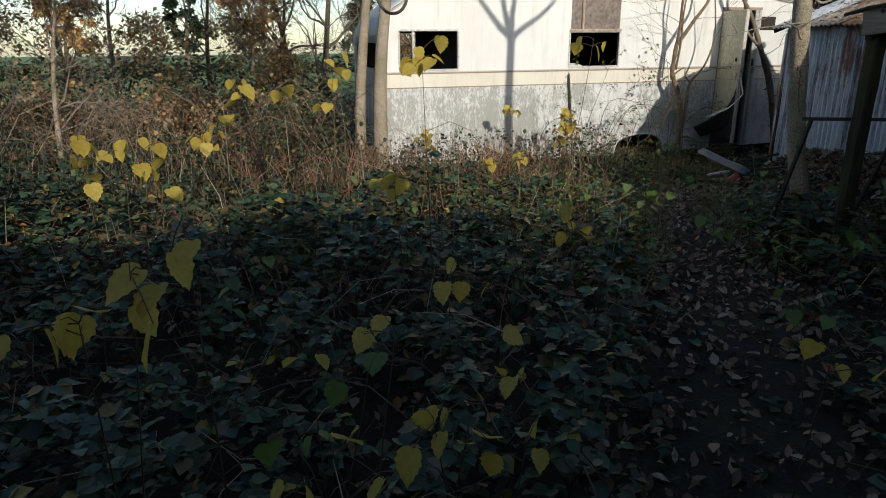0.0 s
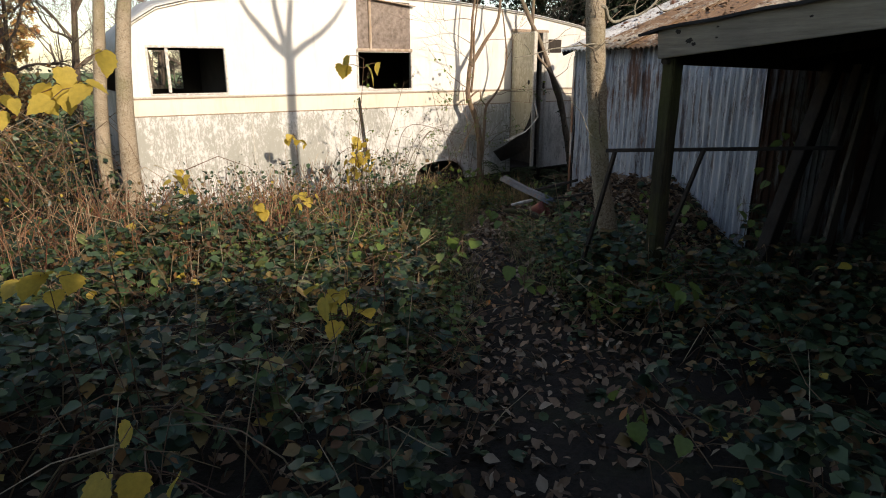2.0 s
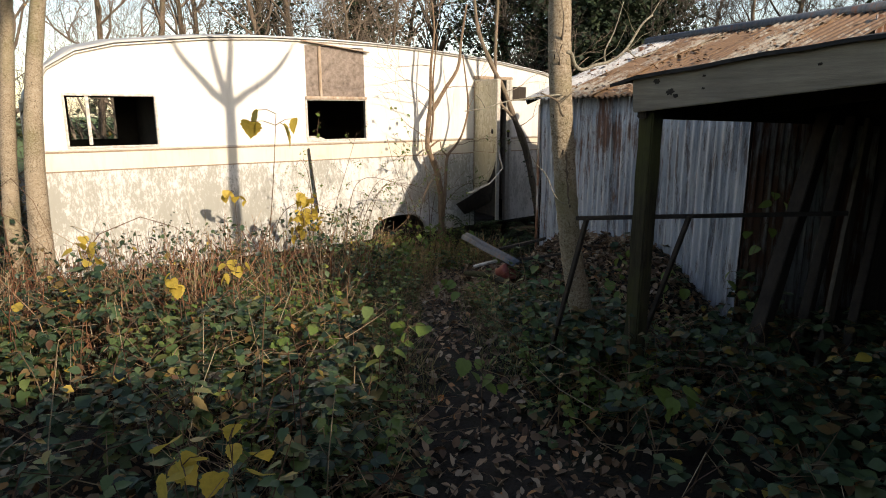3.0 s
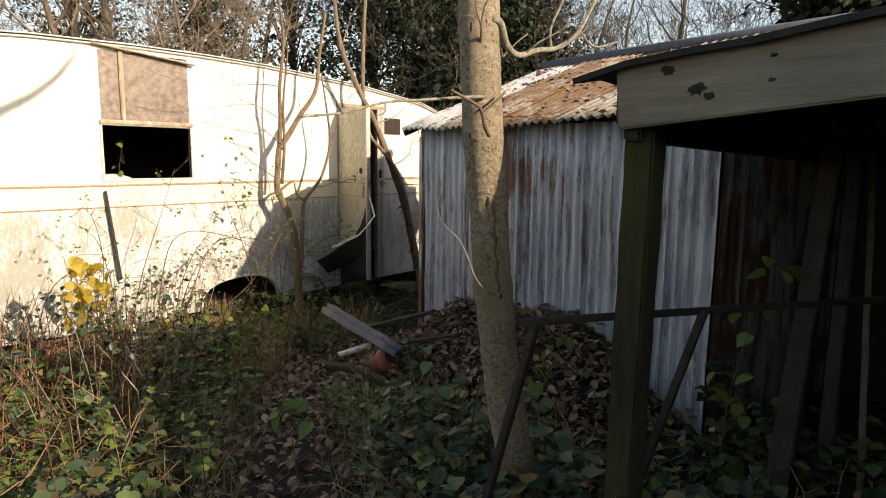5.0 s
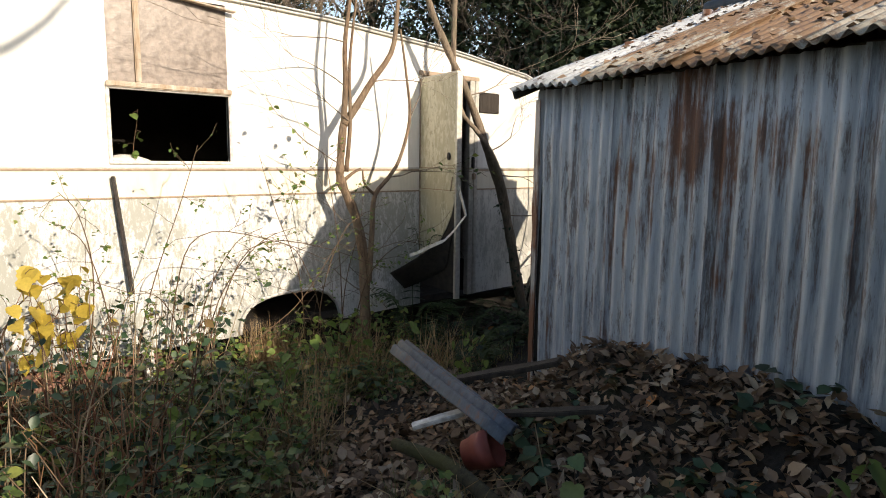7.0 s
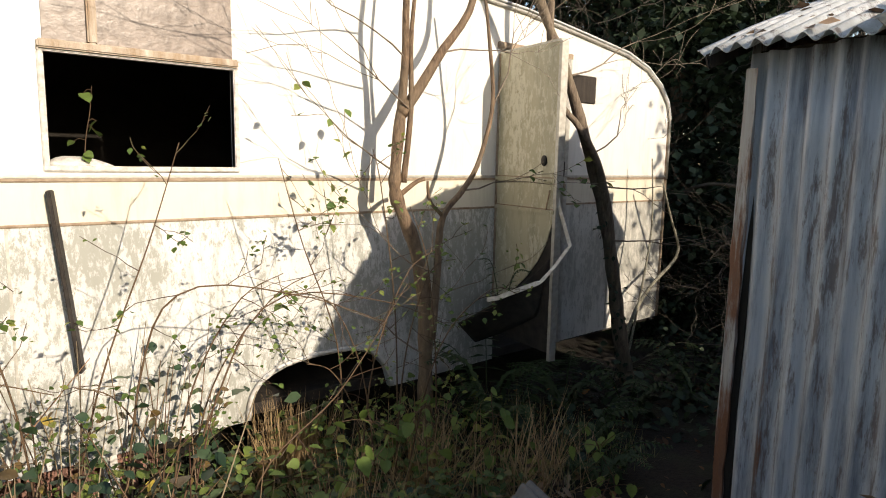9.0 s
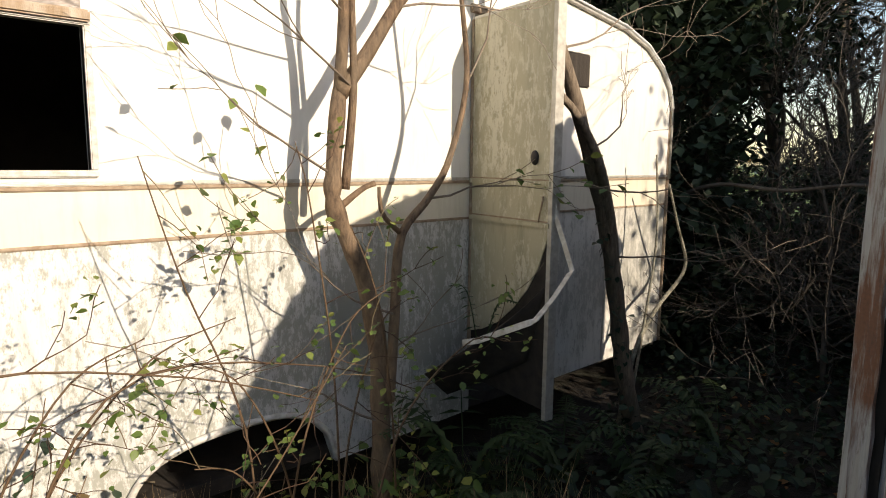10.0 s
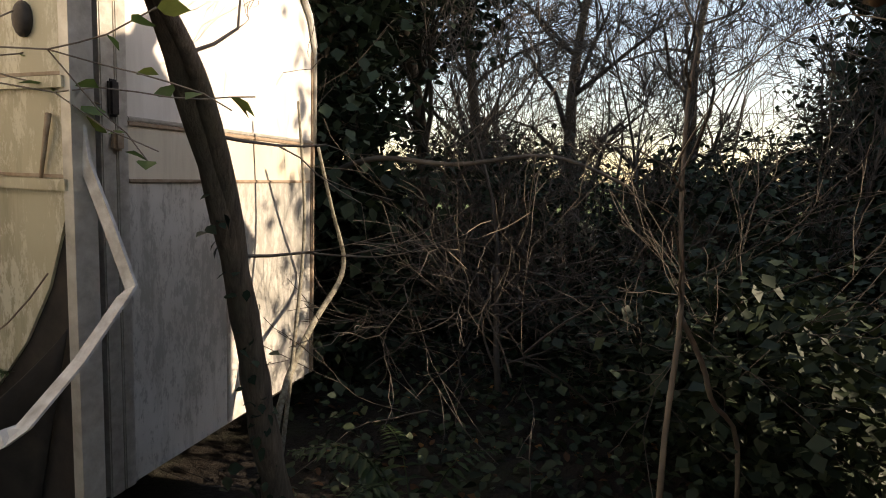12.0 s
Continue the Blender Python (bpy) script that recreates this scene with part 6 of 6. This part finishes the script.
for cx, cy, n in ((6.05, 7.75, 240), (6.45, 7.45, 200), (5.55, 7.5, 200), (5.2, 7.0, 160), (6.25, 8.1, 120)):
    x, y = rng.normal(cx, 0.13, n), rng.normal(cy, 0.11, n)
    me = leaf_mesh("dry_grass_tuft", M_STRAW, np.stack([x, y, ground_z(x, y)], -1), rng.uniform(0.22, 0.50, n), rng.uniform(0, 6.283, n), rng.uniform(0.5, 1.4, n), rng.normal(0, 0.3, n), BLADE, BLADE_F, 0.012)
    tagged(new("dry_grass_tuft", me), "tuft of dry arching grass before the caravan", "grass", kind="stuff")
n = 420
x, y = rng.normal(5.62, 0.10, n), rng.normal(8.22, 0.07, n)
me = leaf_mesh("dry_grass_tuft", M_STRAW, np.stack([x, y, ground_z(x, y)], -1), rng.uniform(0.25, 0.48, n), rng.uniform(0, 6.283, n), rng.uniform(0.9, 1.5, n), rng.normal(0, 0.3, n), BLADE, BLADE_F, 0.013)
tagged(new("dry_grass_tuft", me), "tuft of straw-coloured dead grass by the wheel", "grass", kind="stuff")
# leafy weeds by the wheel arch, door and shed corner
x, y = scatter(rng, 2300, 4.7, 6.7, 6.2, 8.36, lambda a, b: (off_track(a, b) > 0.45) & (b > 6.35))
pos = np.stack([x, y, ground_z(x, y) + rng.uniform(0.03, 0.36, len(x)) * step(0.4, 1.0, off_track(x, y))], -1)
tagged(leaves("weeds", M_FRESH, pos, rng.uniform(0.03, 0.07, len(x)), rng, (-0.9, 0.4)), "green leafy weeds at the caravan foot", "weeds", kind="stuff")
x, y = scatter(rng, 9000, 6.6, 12, 5.8, 9.8, lambda a, b: (off_track(a, b) > 0.3) & ((b > 8.46) | (b < 8.3) | (a > 9.1)))
pos = np.stack([x, y, ground_z(x, y) + np.abs(rng.normal(0, 0.11, len(x)))], -1)
tagged(leaves("ivy_floor", M_IVY, pos, rng.uniform(0.035, 0.075, len(x)), rng, (-1.0, 0.5)), "dark ivy covering the shaded ground", "ivy", kind="stuff")
x, y = scatter(rng, 1100, 6.1, 12, 5.8, 9.8, lambda a, b: a > 0)
pos = np.stack([x, y, ground_z(x, y) + rng.uniform(0.003, 0.02, len(x))], -1)
tagged(leaves("dark_litter", M_BROWN, pos, rng.uniform(0.03, 0.07, len(x)), rng, (-0.5, 0.5), wide=0.7), "dark rotting leaves under the scrub", "leaf litter", kind="stuff")


def fern(x, y, z, seed, n=6, size=0.4, up=0.9):
    rng = np.random.default_rng(seed)
    f = thing("fern", "dark green fern by the caravan door", "fern", "ferns by the caravan", (x, y, z))
    for k in range(n):
        a = rng.uniform(0, 6.283)
        ln = size * rng.uniform(0.7, 1.1)
        pts = curve_pts([(x, y, z), (x + 0.35 * ln * math.cos(a), y + 0.35 * ln * math.sin(a), z + up * ln * 0.7), (x + 0.8 * ln * math.cos(a), y + 0.8 * ln * math.sin(a), z + up * ln * 0.75)], 16)
        tb = Tubes()
        tb.add(pts, [0.003] * 16, 3, False)
        fr = tb.ob("frond", M_FERN, f)
        pos, yaw = [], []
        for i in range(2, 16):
            for sd in (-1, 1):
                pos.append(pts[i])
                yaw.append(a + sd * 1.25 - math.pi / 2)
        sz = np.array([0.30 * ln * (1 - i / 17) + 0.01 for i in range(2, 16) for _ in (0, 1)])
        me = leaf_mesh("frond_blade", M_FERN, np.array(pos), sz, np.array(yaw), np.full(len(pos), -0.25), np.zeros(len(pos)), LOZENGE, LOZENGE_F, 0.5)
        both = bmesh.new()
        both.from_mesh(fr.data)
        both.from_mesh(me)
        both.to_mesh(fr.data)
        both.free()
    return fix(f)


fern(6.80, 8.12, -0.3, 1, 7, 0.55, 1.1)
fern(6.99, 8.22, 0.30, 2, 2, 0.30, 1.9)
fern(7.35, 8.0, -0.3, 3, 7, 0.5)
fern(7.0, 7.55, -0.3, 4, 6, 0.42)
fern(5.9, 3.75, -0.12, 5, 5, 0.35)
fern(6.72, 7.85, -0.3, 6, 7, 0.5, 1.0)
fern(6.75, 7.25, -0.3, 9, 6, 0.36)
fern(7.6, 7.7, -0.3, 7, 6, 0.45)
fern(8.2, 7.6, -0.3, 8, 6, 0.5)


def sapling(pts, top_n, leaf_size, seed, label, mat=None, spread=0.12, rad=0.0034, low=0.55):
    """A thin stem with a few big soft leaves towards its top; each leaf a part."""
    rng = np.random.default_rng(seed)
    s = thing("sapling", label, "sapling", "yellowing saplings", pts[0])
    tb = Tubes()
    line = curve_pts(pts, 14)
    tb.add(line, [rad * (1 - 0.05 * i) for i in range(14)], 5)
    tb.ob("stem", M_CANE, s)
    for k in range(top_n):
        i = int(rng.integers(int(14 * low), 14))
        p = np.array(line[i]) + rng.normal(0, spread * 0.5, 3) * np.array([1, 1, 0.5])
        me = leaf_mesh("leaf", mat or M_YELLOW, p[None], np.array([leaf_size * rng.uniform(0.7, 1.25)]), rng.uniform(0, 6.283, 1), rng.uniform(-1.35, -0.25, 1), rng.normal(0, 0.4, 1), TOOTHED, TOOTHED_F, 1.15)
        lo = new("leaf", me)
        lo.parent = s
        tw = Tubes()
        tw.add([line[i], (np.array(line[i]) + p) / 2 + np.array([0, 0, 0.01]), p], [0.002, 0.0018, 0.0015], 3, False)
        tw.ob("leaf_stalk", M_CANE, s)
    return fix(s)


YL = "thin sapling with yellow autumn leaves"


def shoot(x, y, z, n, size, seed, mat=None, label=YL, bow=0.08, low=0.7):
    rng = np.random.default_rng(900 + seed)
    g = float(ground_z(x, y)) - 0.02
    bx, by = rng.normal(0, bow, 2)
    return sapling([(x + bx, y + by, g), (x + bx * 0.7, y + by * 0.7, g + (z - g) * 0.4), (x + bx * 0.2, y + by * 0.2, g + (z - g) * 0.8), (x, y, z)], n, size, seed, label, mat, low=low)


# near the start of the walk
shoot(0.24, 1.66, 1.01, 4, 0.105, 1, low=0.85)
shoot(0.34, 1.79, 1.06, 2, 0.10, 2, low=0.85)
shoot(0.14, 1.60, 0.90, 5, 0.10, 3, low=0.8)
shoot(0.88, 2.03, 0.58, 3, 0.075, 4, low=0.85)
shoot(0.76, 1.82, 0.57, 2, 0.10, 5, M_FRESH, "low young plant with pale green leaves")
shoot(0.63, 1.67, 0.49, 3, 0.08, 6)
shoot(0.54, 1.55, 0.49, 3, 0.085, 7)
shoot(0.92, 1.72, 0.46, 4, 0.085, 8)
shoot(1.02, 1.70, 0.47, 2, 0.085, 9)
shoot(0.62, 2.15, 0.52, 2, 0.07, 10)
shoot(0.55, 1.80, 0.46, 3, 0.07, 19, M_FRESH, "low young plant with pale green leaves")
shoot(1.12, 1.54, 0.46, 3, 0.085, 20)
shoot(0.40, 1.49, 0.52, 2, 0.075, 61)
shoot(2.10, 1.55, 0.58, 3, 0.07, 21)
shoot(1.33, 3.38, 1.43, 9, 0.085, 62, low=0.9)
shoot(1.23, 2.61, 0.54, 5, 0.08, 63, low=0.85)
shoot(2.00, 3.10, 0.67, 6, 0.075, 64, low=0.85)
shoot(1.17, 3.39, 0.84, 6, 0.085, 65, low=0.85)
shoot(0.73, 5.24, 1.18, 7, 0.09, 66, low=0.85)
shoot(-0.32, 4.74, 0.91, 7, 0.10, 67, low=0.85)
shoot(2.71, 4.19, 1.49, 4, 0.085, 68, bow=0.2, low=0.9)
shoot(4.09, 7.30, 0.72, 14, 0.085, 69, low=0.7)
shoot(4.20, 7.30, 0.53, 12, 0.085, 70, low=0.7)
# farther on
shoot(5.55, 4.55, 0.48, 12, 0.075, 52, M_FRESH, "leafy green weed against the tin shed", low=0.3)
shoot(5.72, 4.25, 0.42, 10, 0.075, 53, M_FRESH, "leafy green weed against the tin shed", low=0.3)
shoot(5.35, 7.35, 0.18, 14, 0.06, 54, M_FRESH, "low young plant with pale green leaves", low=0.3)
shoot(5.65, 7.55, 0.22, 14, 0.06, 55, M_FRESH, "low young plant with pale green leaves", low=0.3)
shoot(5.95, 7.6, 0.20, 14, 0.06, 56, M_FRESH, "low young plant with pale green leaves", low=0.3)
shoot(6.3, 7.55, 0.15, 12, 0.06, 57, M_FRESH, "low young plant with pale green leaves", low=0.3)
shoot(6.55, 7.15, 0.06, 12, 0.055, 59, M_FRESH, "low young plant with pale green leaves", low=0.3)
shoot(6.4, 6.95, 0.0, 12, 0.055, 60, M_FRESH, "low young plant with pale green leaves", low=0.3)
shoot(4.6, 6.9, 0.15, 10, 0.06, 58, M_FRESH, "low young plant with pale green leaves", low=0.3)
shoot(0.43, 4.55, 1.23, 7, 0.10, 28)
shoot(-0.40, 4.03, 1.02, 8, 0.10, 29)
shoot(-0.08, 4.04, 0.93, 7, 0.09, 30)
shoot(1.07, 4.96, 1.37, 8, 0.09, 31)
shoot(3.40, 4.28, 0.42, 7, 0.08, 32, M_FRESH, "low young plant with pale green leaves")
shoot(3.62, 7.8, 0.75, 10, 0.09, 33)
shoot(4.35, 7.6, 0.66, 12, 0.08, 34)
shoot(4.15, 7.5, 0.50, 9, 0.08, 35)
shoot(2.6, 5.8, 0.50, 8, 0.085, 36)
shoot(2.2, 6.6, 0.62, 9, 0.09, 37)
shoot(3.1, 6.2, 0.42, 7, 0.08, 38)
shoot(0.1, 5.6, 0.85, 8, 0.10, 39)
shoot(-1.4, 5.2, 0.80, 9, 0.10, 40)
shoot(-2.2, 6.0, 0.95, 9, 0.10, 41)
shoot(3.95, 3.05, 0.34, 7, 0.085, 42, M_FRESH, "low young plant with pale green leaves")
shoot(3.6, 3.9, 0.25, 8, 0.08, 43, M_FRESH, "low young plant with pale green leaves")
shoot(4.3, 5.2, 0.28, 9, 0.07, 44, M_FRESH, "low young plant with pale green leaves")
shoot(3.2, 4.9, 0.22, 9, 0.07, 45, M_FRESH, "low young plant with pale green leaves")
shoot(5.0, 7.1, 0.12, 9, 0.07, 46, M_FRESH, "low young plant with pale green leaves")
shoot(4.10, 2.0, 0.55, 7, 0.09, 47, M_FRESH, "low young plant with pale green leaves")
shoot(2.2, 3.4, 0.52, 6, 0.08, 48)
shoot(1.3, 2.2, 0.40, 4, 0.08, 49)
shoot(2.75, 2.3, 0.38, 6, 0.07, 50, M_FRESH, "low young plant with pale green leaves")
sapling([(5.62, 3.74, -0.12), (5.60, 3.72, 0.3), (5.78, 3.70, 0.68), (5.9, 3.68, 0.95)], 14, 0.085, 17, "trailing vine with pale green leaves by the shed", M_FRESH, low=0.2)
sapling([(4.84, 8.50, 1.20), (4.85, 8.495, 1.32), (4.87, 8.49, 1.43), (4.88, 8.485, 1.53)], 7, 0.045, 18, "small green sprig growing on the caravan window sill", M_FRESH, spread=0.05, rad=0.0025, low=0.2)
hk = thing("hanging_twig", "dark curled twig hanging over the path start", "twig", at=(0.85, 1.79, 1.51))
tb = Tubes()
tb.add(curve_pts([(0.78, 1.80, 1.72), (0.80, 1.80, 1.60), (0.83, 1.79, 1.525), (0.86, 1.79, 1.51), (0.885, 1.78, 1.53), (0.90, 1.78, 1.60)], 16), [0.0038] * 16, 6)
tb.add(curve_pts([(0.78, 1.80, 1.72), (0.5, 2.0, 2.1), (-0.4, 2.3, 2.4), (-1.6, 2.6, 2.2), (-2.2, 2.7, -0.12)], 20), [0.004 + 0.0006 * i for i in range(20)], 6)
tb.ob("twig", M_TWIGD, hk)
fix(hk)

# arching bramble sprays in front of the caravan side
SPRAYS = [[(4.6, 7.95, -0.3), (4.75, 7.95, 0.4), (4.95, 7.95, 0.95), (5.05, 7.9, 1.3)], [(4.9, 7.8, -0.3), (5.1, 7.8, 0.3), (5.35, 7.8, 0.7), (5.9, 7.85, 0.62), (6.35, 7.9, 0.42)], [(4.75, 7.75, -0.3), (4.85, 7.75, 0.5), (5.0, 7.7, 0.8), (5.45, 7.72, 0.72), (5.85, 7.75, 0.55)],
          [(5.1, 7.7, -0.3), (5.25, 7.65, 0.1), (5.55, 7.62, 0.35), (5.85, 7.6, 0.75)], [(5.75, 7.95, -0.3), (5.72, 7.95, 0.4), (5.55, 7.95, 0.9), (5.45, 7.95, 1.25)], [(6.05, 7.95, -0.3), (6.03, 7.95, 0.5), (5.95, 7.95, 1.1), (5.9, 7.95, 1.3)],
          [(4.35, 7.9, -0.3), (4.45, 7.85, 0.5), (4.4, 7.8, 0.9), (4.3, 7.75, 1.05)], [(3.9, 7.8, -0.3), (4.05, 7.8, 0.4), (4.3, 7.75, 0.6), (4.6, 7.75, 0.5)], [(6.25, 7.9, -0.3), (6.2, 7.85, 0.3), (6.1, 7.8, 0.8), (6.0, 7.8, 1.05)], [(5.9, 7.7, -0.3), (6.05, 7.65, 0.4), (6.35, 7.65, 0.65), (6.6, 7.7, 0.6)]]
srng = np.random.default_rng(77)
for k in range(10):
    a, b = srng.uniform(4.3, 6.3), srng.uniform(7.7, 8.15)
    h, dx = srng.uniform(0.5, 1.25), srng.normal(0.15, 0.3)
    SPRAYS.append([(a, b, -0.32), (a + 0.2 * dx, b, -0.3 + 0.55 * h), (a + 0.6 * dx, b - 0.03, -0.3 + 0.9 * h), (a + dx, b - 0.05, -0.3 + h)])
for k, pts in enumerate(SPRAYS):
    rng = np.random.default_rng(300 + k)
    s = thing("bramble_spray", "thin arching bramble with sparse green leaves before the caravan", "bramble", "bramble sprays", pts[0])
    tb, tips = Tubes(), []
    line = curve_pts(pts, 18)
    tb.add(line, [0.0048 - 0.00018 * i for i in range(18)], 5)
    for i in range(4, 18, 2):
        grow(tb, rng, line[i], rng.normal(0, 0.6, 3) + np.array([0.2, -0.2, 0.1]), 0.14, 0.0022, 1, tips, 0.6, 0.0, (1, 2), 0.15, 0.0014, 3)
    tb.ob("cane", M_CANE, s)
    tp = np.array([tuple(p) for p in tips])
    pick = tp[rng.integers(0, len(tp), 46)] + rng.normal(0, 0.015, (46, 3))
    leaves("foliage", M_FRESH, pick, rng.uniform(0.015, 0.034, 46), rng, (-1.0, 0.5), parent=s)
    fix(s)
